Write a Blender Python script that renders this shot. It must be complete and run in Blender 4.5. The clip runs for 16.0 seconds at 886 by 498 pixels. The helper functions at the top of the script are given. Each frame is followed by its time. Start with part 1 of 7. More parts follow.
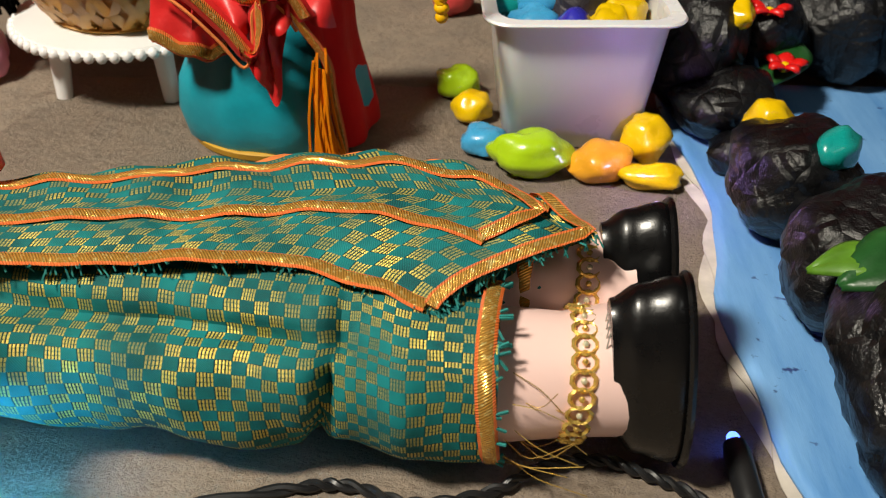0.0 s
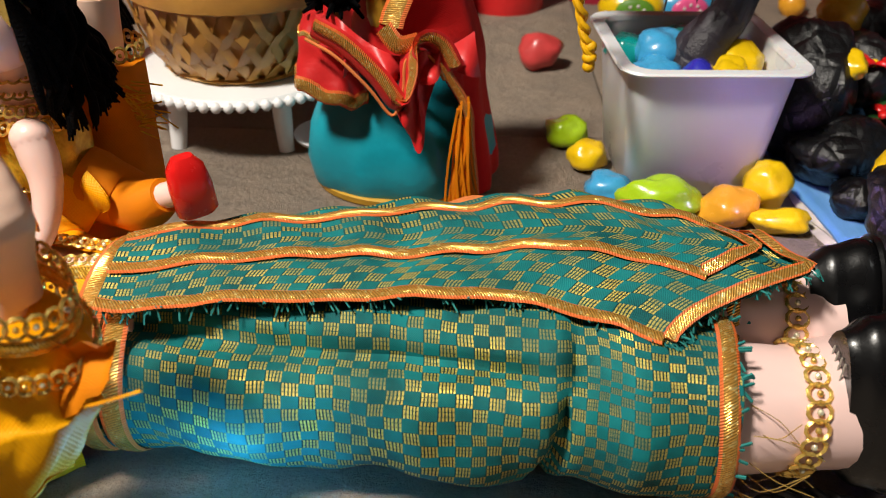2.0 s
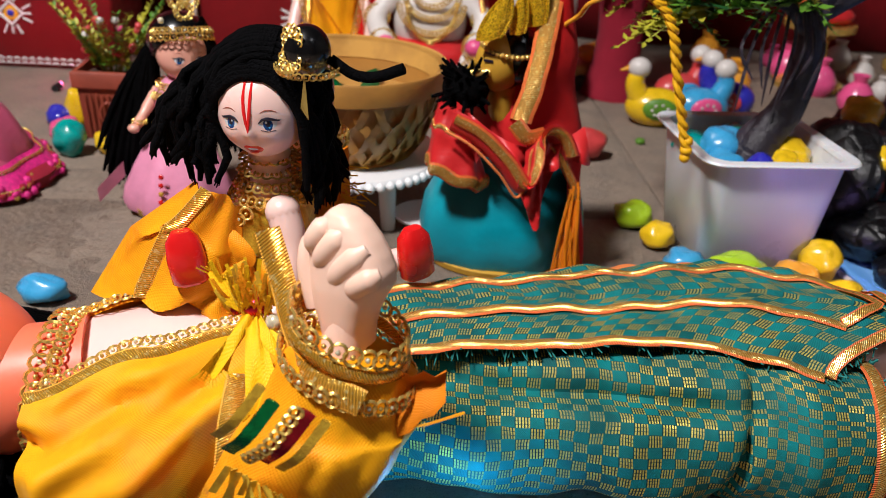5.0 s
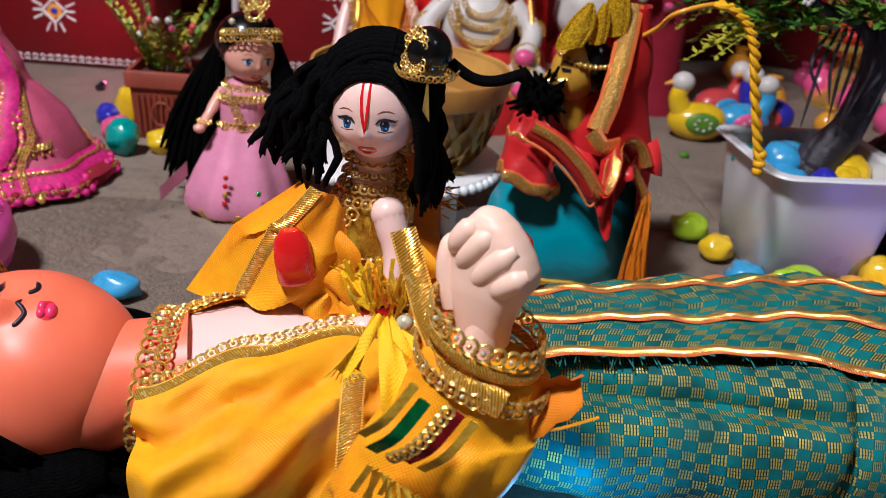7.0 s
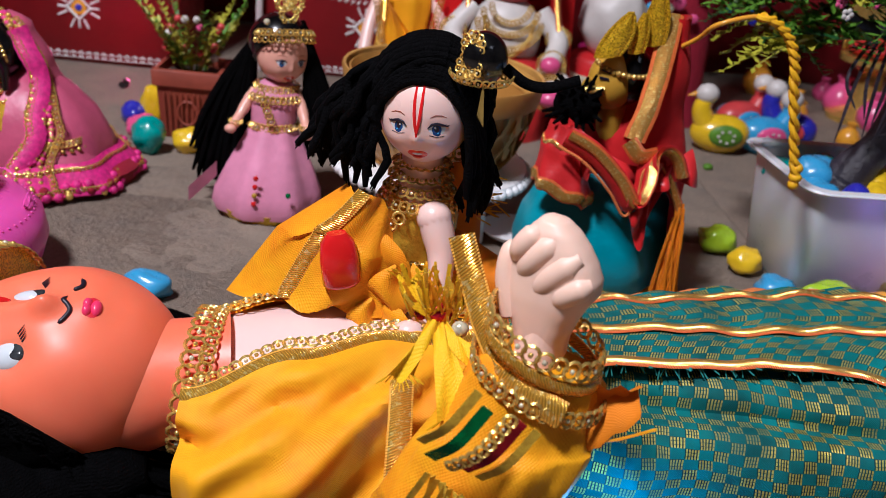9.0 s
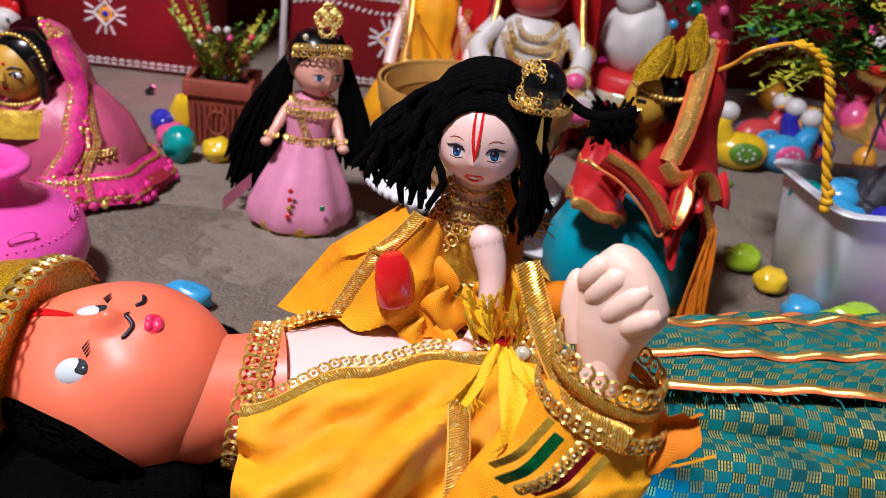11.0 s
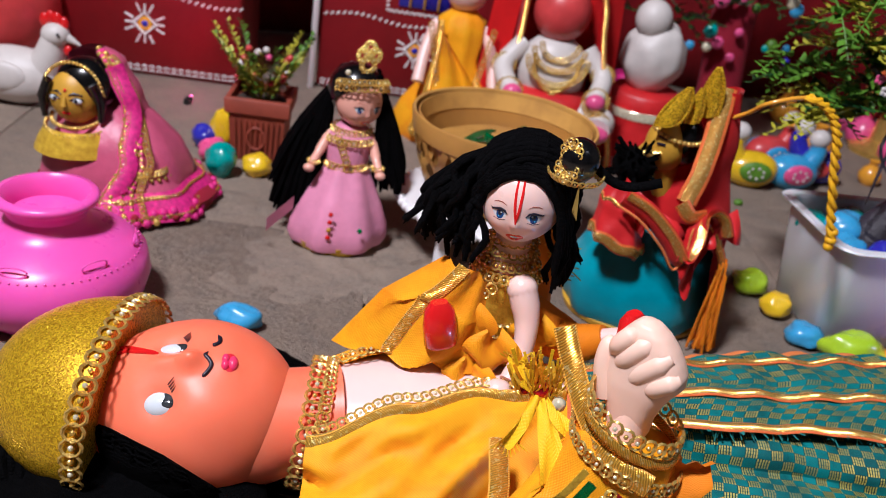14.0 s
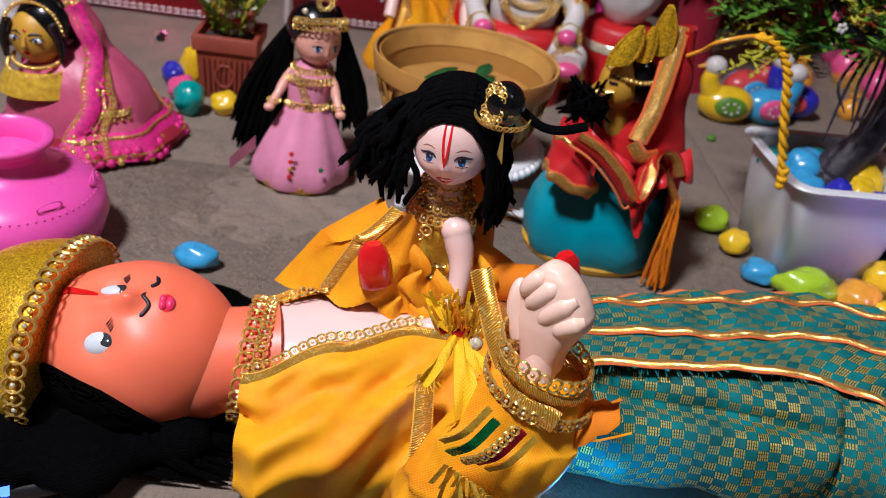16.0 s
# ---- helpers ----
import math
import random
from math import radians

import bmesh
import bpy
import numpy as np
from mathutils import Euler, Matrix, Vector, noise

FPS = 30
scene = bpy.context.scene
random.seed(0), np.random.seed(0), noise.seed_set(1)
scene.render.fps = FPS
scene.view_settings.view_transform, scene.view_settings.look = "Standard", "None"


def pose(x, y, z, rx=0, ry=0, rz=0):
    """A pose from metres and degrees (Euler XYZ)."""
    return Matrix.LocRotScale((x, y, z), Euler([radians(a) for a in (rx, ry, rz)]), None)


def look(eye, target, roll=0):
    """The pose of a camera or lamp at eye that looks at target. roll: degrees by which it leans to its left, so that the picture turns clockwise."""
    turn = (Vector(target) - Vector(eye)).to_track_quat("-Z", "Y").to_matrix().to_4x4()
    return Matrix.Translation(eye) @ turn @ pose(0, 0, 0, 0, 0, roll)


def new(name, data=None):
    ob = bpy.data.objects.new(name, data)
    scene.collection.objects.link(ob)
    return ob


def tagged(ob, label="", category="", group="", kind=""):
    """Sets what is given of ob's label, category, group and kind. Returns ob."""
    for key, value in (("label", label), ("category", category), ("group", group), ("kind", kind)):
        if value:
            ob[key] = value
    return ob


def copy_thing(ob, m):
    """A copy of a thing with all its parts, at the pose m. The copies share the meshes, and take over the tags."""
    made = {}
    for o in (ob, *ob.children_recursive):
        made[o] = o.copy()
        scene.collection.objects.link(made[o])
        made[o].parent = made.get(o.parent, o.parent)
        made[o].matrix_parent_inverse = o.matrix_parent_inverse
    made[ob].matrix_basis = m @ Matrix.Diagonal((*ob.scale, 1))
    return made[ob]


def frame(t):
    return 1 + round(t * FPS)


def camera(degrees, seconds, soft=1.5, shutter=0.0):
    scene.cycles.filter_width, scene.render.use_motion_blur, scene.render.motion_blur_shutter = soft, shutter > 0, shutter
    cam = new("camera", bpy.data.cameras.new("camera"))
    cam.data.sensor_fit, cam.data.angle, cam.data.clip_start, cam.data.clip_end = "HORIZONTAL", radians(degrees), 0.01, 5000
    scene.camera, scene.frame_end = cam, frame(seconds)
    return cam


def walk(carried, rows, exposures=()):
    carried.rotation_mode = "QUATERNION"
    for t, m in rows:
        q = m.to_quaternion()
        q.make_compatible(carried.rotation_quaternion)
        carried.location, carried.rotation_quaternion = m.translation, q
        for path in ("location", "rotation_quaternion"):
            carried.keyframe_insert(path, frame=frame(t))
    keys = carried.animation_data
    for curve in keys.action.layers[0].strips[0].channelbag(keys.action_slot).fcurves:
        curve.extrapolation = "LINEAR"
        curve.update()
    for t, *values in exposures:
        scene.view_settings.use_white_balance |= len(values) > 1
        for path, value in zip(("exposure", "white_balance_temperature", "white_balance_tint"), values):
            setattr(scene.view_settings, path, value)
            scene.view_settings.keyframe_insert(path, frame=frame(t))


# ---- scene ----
cam = camera(53.0, 16.0, soft=0.7)
cam.data.dof.use_dof, cam.data.dof.focus_distance, cam.data.dof.aperture_fstop = True, 0.325, 17.0
PATH = [
    (0, (0.0384, 0.0576, 0.2296), (-0.0224, 1.3496, -0.7112), 0.6),
    (0.5, (0.0136, 0.0592, 0.2256), (-0.0488, 1.3624, -0.7008), 0.4),
    (1, (-0.0136, 0.0584, 0.2208), (-0.0632, 1.376, -0.6848), 0.6),
    (1.5, (-0.0336, 0.052, 0.2224), (-0.0608, 1.392, -0.652), 1.2),
    (2, (-0.0392, 0.0464, 0.2248), (-0.06, 1.4016, -0.6256), 1.3),
    (2.5, (-0.0424, 0.0432, 0.2296), (-0.0552, 1.4144, -0.5944), 1.4),
    (3, (-0.0512, 0.0368, 0.232), (-0.0576, 1.4264, -0.5624), 1.5),
    (3.5, (-0.0712, 0.0232, 0.24), (-0.0376, 1.4264, -0.528), 2.4),
    (4, (-0.0952, 0.008, 0.2464), (-0.0232, 1.4232, -0.496), 3.2),
    (4.5, (-0.1144, -0.0024, 0.2424), (-0.0296, 1.424, -0.4768), 3.5),
    (5, (-0.1376, -0.0056, 0.24), (-0.036, 1.4264, -0.468), 3.8),
    (7.5, (-0.1864, -0.0048, 0.232), (-0.0704, 1.436, -0.4528), 5.8),
    (8, (-0.1936, -0.004, 0.2296), (-0.0768, 1.4392, -0.4512), 6.2),
    (8.5, (-0.1976, -0.0024, 0.2296), (-0.0792, 1.4408, -0.4496), 6.6),
    (9, (-0.1976, -0.0024, 0.232), (-0.0816, 1.4416, -0.4472), 6.8),
    (11.5, (-0.2272, -0.0064, 0.2392), (-0.1008, 1.4408, -0.4304), 8.3),
    (12, (-0.2352, -0.0104, 0.2408), (-0.1024, 1.4376, -0.4264), 8.7),
    (12.5, (-0.2464, -0.0136, 0.2432), (-0.1096, 1.4328, -0.4272), 9.0),
    (13, (-0.2504, -0.0184, 0.2464), (-0.1192, 1.428, -0.4248), 9.0),
    (13.5, (-0.2472, -0.0232, 0.2648), (-0.1216, 1.4192, -0.416), 9.1),
    (14, (-0.2416, -0.0264, 0.2808), (-0.1232, 1.4, -0.4352), 9.1),
    (14.5, (-0.2264, -0.0312, 0.284), (-0.1192, 1.3744, -0.4728), 8.9),
    (15, (-0.2128, -0.032, 0.288), (-0.1056, 1.3544, -0.504), 8.9),
    (15.5, (-0.2096, -0.032, 0.2912), (-0.0984, 1.3424, -0.5192), 9.0),
    (16, (-0.2104, -0.0312, 0.2928), (-0.0952, 1.3352, -0.532), 9.0),
]
walk(cam, [(t, look(eye, target, roll)) for t, eye, target, roll in PATH], ((0, 0.17, 7200, 5), (4, 0.13, 6400, 12), (5, 0.04, 6250, 13), (7.5, -0.18, 5800, 16), (9, -0.22, 5750, 17), (11.5, -0.02, 5750, 18), (13, -0.02, 5750, 18), (16, -0.2, 5800, 18)))


# ---- light ----
world = bpy.data.worlds.new("world")
scene.world = world
world.use_nodes = True
world.node_tree.nodes["Background"].inputs[0].default_value = (0.9, 0.92, 1.0, 1)
world.node_tree.nodes["Background"].inputs[1].default_value = 0.014


def area_lamp(name, eye, target, size, watts, colour):
    data = bpy.data.lights.new(name, "AREA")
    data.shape, data.size, data.energy, data.color = "DISK", size, watts, colour
    ob = new(name, data)
    ob.matrix_world = look(eye, target)
    return ob


def led_lamp(name, at, watts, colour, radius=0.004):
    data = bpy.data.lights.new(name, "POINT")
    data.energy, data.color, data.shadow_soft_size = watts, colour, radius
    ob = new(name, data)
    ob.location = at
    return ob


area_lamp("room_lamp", (-0.66, -0.12, 1.32), (-0.04, 0.38, 0), 0.20, 30, (1.0, 0.95, 0.90))
# weak fill added to lift the shadows, no real fitting
area_lamp("fill_lamp", (0.95, -0.9, 2.2), (-0.1, 0.5, 0), 0.4, 2.2, (0.95, 0.97, 1.0))
led_lamp("led_glow_blue", (-0.110, 0.220, 0.020), 0.11, (0.10, 0.50, 1.0))
led_lamp("led_glow_pink", (-0.43, 0.775, 0.05), 0.06, (1.0, 0.12, 0.3))
led_lamp("led_glow_violet", (0.118, 0.415, 0.030), 0.03, (0.45, 0.3, 1.0))


# ---- materials ----
class Nodes:
    """Short hand for a material's nodes."""

    def __init__(self, name):
        self.mat = bpy.data.materials.new(name)
        self.mat.use_nodes = True
        self.tree = self.mat.node_tree
        self.bsdf = self.tree.nodes["Principled BSDF"]
        self.coord = self.tree.nodes.new("ShaderNodeTexCoord")

    def put(self, socket, value):
        if isinstance(value, bpy.types.NodeSocket):
            self.tree.links.new(value, socket)
        elif isinstance(value, tuple) and len(value) == 3 and socket.type == "RGBA":
            socket.default_value = (*value, 1)
        else:
            socket.default_value = value

    def set(self, **inputs):
        for key, value in inputs.items():
            self.put(self.bsdf.inputs[key.replace("_", " ")], value)

    def math(self, op, a, b=0.0, c=0.0):
        n = self.tree.nodes.new("ShaderNodeMath")
        n.operation = op
        for socket, v in zip(n.inputs, (a, b, c)):
            self.put(socket, v)
        return n.outputs[0]

    def mix(self, f, a, b):
        n = self.tree.nodes.new("ShaderNodeMix")
        n.data_type = "RGBA"
        self.put(n.inputs[0], f), self.put(n.inputs[6], a), self.put(n.inputs[7], b)
        return n.outputs[2]

    def noise(self, scale, detail=4.0, rough=0.55, vector=None, low=0.0, high=1.0, out=0):
        n = self.tree.nodes.new("ShaderNodeTexNoise")
        self.put(n.inputs["Vector"], vector or self.coord.outputs["Object"])
        n.inputs["Scale"].default_value, n.inputs["Detail"].default_value, n.inputs["Roughness"].default_value = scale, detail, rough
        if out:
            return n.outputs[out]
        if (low, high) == (0.0, 1.0):
            return n.outputs[0]
        return self.ramp(n.outputs[0], low, high)

    def ramp(self, v, low, high):
        n = self.tree.nodes.new("ShaderNodeMapRange")
        n.clamp = True
        self.put(n.inputs[0], v)
        n.inputs[1].default_value, n.inputs[2].default_value = low, high
        return n.outputs[0]

    def voronoi(self, scale, out="Distance", feature="F1"):
        n = self.tree.nodes.new("ShaderNodeTexVoronoi")
        n.feature = feature
        self.put(n.inputs["Vector"], self.coord.outputs["Object"])
        n.inputs["Scale"].default_value = scale
        return n.outputs[out]

    def uv(self):
        n = self.tree.nodes.new("ShaderNodeSeparateXYZ")
        self.put(n.inputs[0], self.coord.outputs["UV"])
        return n.outputs[0], n.outputs[1]

    def bump(self, height, strength, distance=0.001):
        n = self.tree.nodes.new("ShaderNodeBump")
        n.inputs["Strength"].default_value, n.inputs["Distance"].default_value = strength, distance
        self.put(n.inputs["Height"], height)
        self.put(self.bsdf.inputs["Normal"], n.outputs[0])


def plain(name, colour, rough=0.5, metal=0.0, vary=0.25, scale=60.0, fine=900.0, bump=0.15, coat=0.0, sheen=0.0, dist=0.0006, subsurface=0.0, alpha=1.0, transmission=0.0):
    """A surface of one colour with blotches, grain and fine relief."""
    n = Nodes(name)
    dark = tuple(c * (1 - vary) for c in colour)
    light = tuple(min(1.0, c * (1 + 0.45 * vary)) for c in colour)
    n.set(Base_Color=n.mix(n.noise(scale, low=0.3, high=0.7), dark, light), Metallic=metal, Coat_Weight=coat, Coat_Roughness=0.12, Sheen_Weight=sheen, Alpha=alpha, Transmission_Weight=transmission)
    n.set(Roughness=n.math("MULTIPLY_ADD", n.noise(scale * 2.3), 0.25, max(0.02, rough - 0.12)))
    if subsurface:
        n.set(Subsurface_Weight=subsurface, Subsurface_Radius=(0.006, 0.003, 0.002), Subsurface_Scale=1.0)
    n.bump(n.noise(fine, 3.0), bump, dist)
    return n.mat


def cloth(name, colour, thread=0.0011, rough=0.75, sheen=0.35, vary=0.25, gold=0.0, satin=0.0, see=1.0, under=None):
    """Woven cloth: threads along u and v, crumpled at a larger scale."""
    n = Nodes(name)
    u, v = n.uv()
    wu = n.math("SINE", n.math("MULTIPLY", u, 6.2832 / thread))
    wv = n.math("SINE", n.math("MULTIPLY", v, 6.2832 / thread))
    weave = n.math("MULTIPLY", wu, wv)
    shade = n.mix(n.noise(45, low=0.3, high=0.7), tuple(c * (1 - vary) for c in colour), colour)
    # under: darker tone blotched in by noise, imitating the shade of folds
    if under:
        shade = n.mix(n.math("MULTIPLY", n.noise(26, 5.0, 0.6, low=0.45, high=0.66), 0.75), shade, under)
    shade = n.mix(n.math("MULTIPLY_ADD", weave, 0.12, 0.12), shade, tuple(min(1, c * 1.35 + 0.02) for c in colour))
    n.set(Base_Color=shade, Roughness=rough, Sheen_Weight=sheen * 0.15, Metallic=gold, Sheen_Roughness=0.4, Alpha=see, Specular_IOR_Level=0.18)
    if satin:
        n.set(Anisotropic=satin, Specular_IOR_Level=0.8)
    height = n.math("ADD", n.math("MULTIPLY", weave, 0.25), n.math("MULTIPLY", n.noise(140, 3.0), 2.0))
    n.bump(height, 0.35, 0.0008)
    return n.mat


def brocade(name):
    """Teal silk with a chequer of gold thread, each gold check five threads wide."""
    n = Nodes(name)
    u, v = n.uv()
    warp = n.noise(55, 2.0)
    u, v = n.math("MULTIPLY_ADD", warp, 0.003, u), n.math("MULTIPLY_ADD", n.noise(70, 2.0), 0.0025, v)
    cu, cv = n.math("DIVIDE", u, 0.0053), n.math("DIVIDE", v, 0.0042)
    odd = n.math("MODULO", n.math("ADD", n.math("ADD", n.math("FLOOR", cu), n.math("FLOOR", cv)), 400.0), 2.0)
    stripe = n.math("GREATER_THAN", n.math("FRACT", n.math("MULTIPLY", cu, 5.0)), 0.42)
    rows = n.math("GREATER_THAN", n.math("FRACT", n.math("MULTIPLY", cv, 3.0)), 0.14)
    gold = n.math("MULTIPLY", n.math("MULTIPLY", odd, stripe), rows)
    # noise fades the gold by area, painting in how its glint comes and goes
    patch = n.noise(34, 4.0, 0.6, low=0.38, high=0.64)
    gold = n.math("MULTIPLY", gold, n.math("MULTIPLY_ADD", patch, 0.8, 0.2))
    weave = n.math("MULTIPLY", n.math("SINE", n.math("MULTIPLY", u, 9500.0)), n.math("SINE", n.math("MULTIPLY", v, 9500.0)))
    teal = n.mix(n.noise(40, 3.0, low=0.35, high=0.65), (0.0, 0.022, 0.028), (0.0, 0.165, 0.175))
    teal = n.mix(n.math("MULTIPLY_ADD", weave, 0.2, 0.2), teal, (0.01, 0.34, 0.33))
    ground = n.mix(odd, teal, n.mix(patch, (0.01, 0.09, 0.08), (0.0, 0.028, 0.028)))
    n.set(Base_Color=n.mix(gold, ground, (0.82, 0.66, 0.15)), Metallic=n.math("MULTIPLY", gold, 0.8))
    n.set(Roughness=n.math("MULTIPLY_ADD", gold, -0.25, 0.66), Specular_IOR_Level=0.22)
    height = n.math("ADD", n.math("MULTIPLY", gold, 0.8), n.math("ADD", n.math("MULTIPLY", weave, 0.25), n.math("MULTIPLY", n.noise(120, 3.0), 1.5)))
    n.bump(height, 0.4, 0.0007)
    return n.mat


def ribbon_material(name, middle, edge, rough=0.3, border=0.16):
    """Gold lace ribbon: metal threads in a herringbone, an orange selvage on both sides (v runs 0 to 1 across)."""
    n = Nodes(name)
    u, v = n.uv()
    side = n.math("GREATER_THAN", n.math("ABSOLUTE", n.math("SUBTRACT", v, 0.5)), 0.5 - border)
    zig = n.math("SINE", n.math("MULTIPLY_ADD", v, 22.0, n.math("MULTIPLY", u, 6500.0)))
    # random bright cells paint the ribbon's sparkle into its base colour
    glint = n.tree.nodes.new("ShaderNodeSeparateXYZ")
    n.put(glint.inputs[0], n.voronoi(1100, "Color"))
    body = n.mix(n.math("MULTIPLY_ADD", zig, 0.5, 0.5), tuple(c * 0.62 for c in middle), middle)
    body = n.mix(n.ramp(glint.outputs[0], 0.78, 0.97), body, (1.0, 0.78, 0.30))
    n.set(Base_Color=n.mix(side, body, n.mix(n.noise(500), tuple(c * 0.6 for c in edge), edge)))
    n.set(Metallic=n.math("MULTIPLY_ADD", side, -0.68, 0.68), Roughness=n.math("MULTIPLY_ADD", side, 0.35, rough))
    n.bump(n.math("ADD", zig, n.math("MULTIPLY", n.noise(260), 4.0)), 0.45, 0.0006)
    return n.mat


def glitter(name, colour, scale=900.0):
    """Glitter foam: tiny flakes that lie at every angle."""
    n = Nodes(name)
    flake = n.voronoi(scale, "Color")
    sep = n.tree.nodes.new("ShaderNodeSeparateXYZ")
    n.put(sep.inputs[0], flake)
    n.set(Base_Color=n.mix(sep.outputs[0], tuple(c * 0.45 for c in colour), tuple(min(1, c * 1.3) for c in colour)), Metallic=0.55, Roughness=n.math("MULTIPLY_ADD", sep.outputs[1], 0.3, 0.22))
    n.bump(sep.outputs[2], 0.75, 0.0009)
    return n.mat


def yarn(name, colour=(0.0012, 0.0012, 0.0015), twisted=1.0):
    """Twisted yarn (u along, v round the strand)."""
    n = Nodes(name)
    u, v = n.uv()
    twist = n.math("SINE", n.math("MULTIPLY_ADD", u, 4200.0, n.math("MULTIPLY", v, 6.2832)))
    n.set(Base_Color=n.mix(n.noise(300, low=0.4, high=0.75), colour, tuple(c * 2.5 for c in colour)), Roughness=0.75, Specular_IOR_Level=0.05)
    n.bump(n.math("ADD", n.math("MULTIPLY", twist, twisted), n.math("MULTIPLY", n.noise(1400, 4.0), 2.2)), 0.8, 0.0007)
    return n.mat


def floor_material(name):
    """Dusty stone floor: grey-brown, with sand, smears and pits."""
    n = Nodes(name)
    obj = n.tree.nodes.new("ShaderNodeObjectInfo")
    base = n.mix(n.noise(5.5, 6.0, 0.62, low=0.34, high=0.66), (0.200, 0.144, 0.101), (0.320, 0.244, 0.180))
    base = n.mix(n.noise(38, 6.0, 0.7, low=0.42, high=0.75), base, (0.15, 0.122, 0.10))
    grain = n.noise(420, 5.0, 0.75, low=0.35, high=0.65)
    base = n.mix(n.math("MULTIPLY", grain, 0.4), base, (0.40, 0.335, 0.27))
    base = n.mix(n.math("MULTIPLY", n.noise(900, 2.0, low=0.62, high=0.7), 0.6), base, (0.08, 0.065, 0.055))
    base = n.mix(n.math("MULTIPLY", obj.outputs["Random"], 0.15), base, (0.2, 0.17, 0.14))
    n.set(Base_Color=base, Roughness=0.88)
    n.bump(n.math("ADD", n.math("MULTIPLY", n.noise(60, 6.0, 0.65), 3.0), n.noise(500, 5.0, 0.75)), 0.8, 0.002)
    return n.mat


def crinkle(name, colour, rough=0.25):
    """Black polythene pulled over a lump: sharp creases, glossy facets."""
    n = Nodes(name)
    n.set(Base_Color=n.mix(n.noise(30, low=0.4, high=0.7), colour, tuple(c * 2.4 + 0.004 for c in colour)), Roughness=n.math("MULTIPLY_ADD", n.noise(70), 0.3, rough - 0.08))
    edge = n.voronoi(75, "Distance", "DISTANCE_TO_EDGE")
    n.bump(n.math("ADD", n.math("MULTIPLY", n.math("MINIMUM", edge, 0.2), 2.2), n.noise(130, 5.0, 0.7)), 0.55, 0.003)
    return n.mat


def satin(name, colour):
    n = Nodes(name)
    n.set(Base_Color=n.mix(n.noise(35, low=0.35, high=0.65), tuple(c * 0.75 for c in colour), colour), Roughness=0.42, Sheen_Weight=0.03, Anisotropic=0.4)
    n.bump(n.noise(90, 3.0), 0.4, 0.0016)
    return n.mat


def glow(name, colour, power):
    n = Nodes(name)
    n.set(Base_Color=colour, Emission_Color=colour, Emission_Strength=power)
    return n.mat


def painted_water(name):
    """Sky-blue poster paint brushed on card, worn along the edge."""
    n = Nodes(name)
    stretch = n.tree.nodes.new("ShaderNodeMapping")
    n.put(stretch.inputs[0], n.coord.outputs["Object"])
    stretch.inputs["Scale"].default_value = (1.0, 0.18, 1.0)
    stroke = n.noise(60, 6.0, 0.65, vector=stretch.outputs[0], low=0.3, high=0.7)
    base = n.mix(stroke, (0.08, 0.25, 0.56), (0.18, 0.40, 0.72))
    base = n.mix(n.noise(120, 3.0, low=0.66, high=0.72), base, (0.03, 0.06, 0.2))
    n.set(Base_Color=base, Roughness=0.5)
    n.bump(stroke, 0.3, 0.001)
    return n.mat


def bamboo(name):
    n = Nodes(name)
    u, v = n.uv()
    fibre = n.math("SINE", n.math("ADD", n.math("MULTIPLY", v, 9000.0), n.math("MULTIPLY", n.noise(80), 8.0)))
    obj = n.tree.nodes.new("ShaderNodeNewGeometry")
    base = n.mix(obj.outputs["Random Per Island"], (0.42, 0.19, 0.035), (0.68, 0.38, 0.09))
    base = n.mix(n.math("MULTIPLY", n.noise(50, 5.0, low=0.4, high=0.7), 0.5), base, (0.30, 0.14, 0.04))
    n.set(Base_Color=base, Roughness=0.42, Coat_Weight=0.25)
    n.bump(fibre, 0.25, 0.0004)
    return n.mat


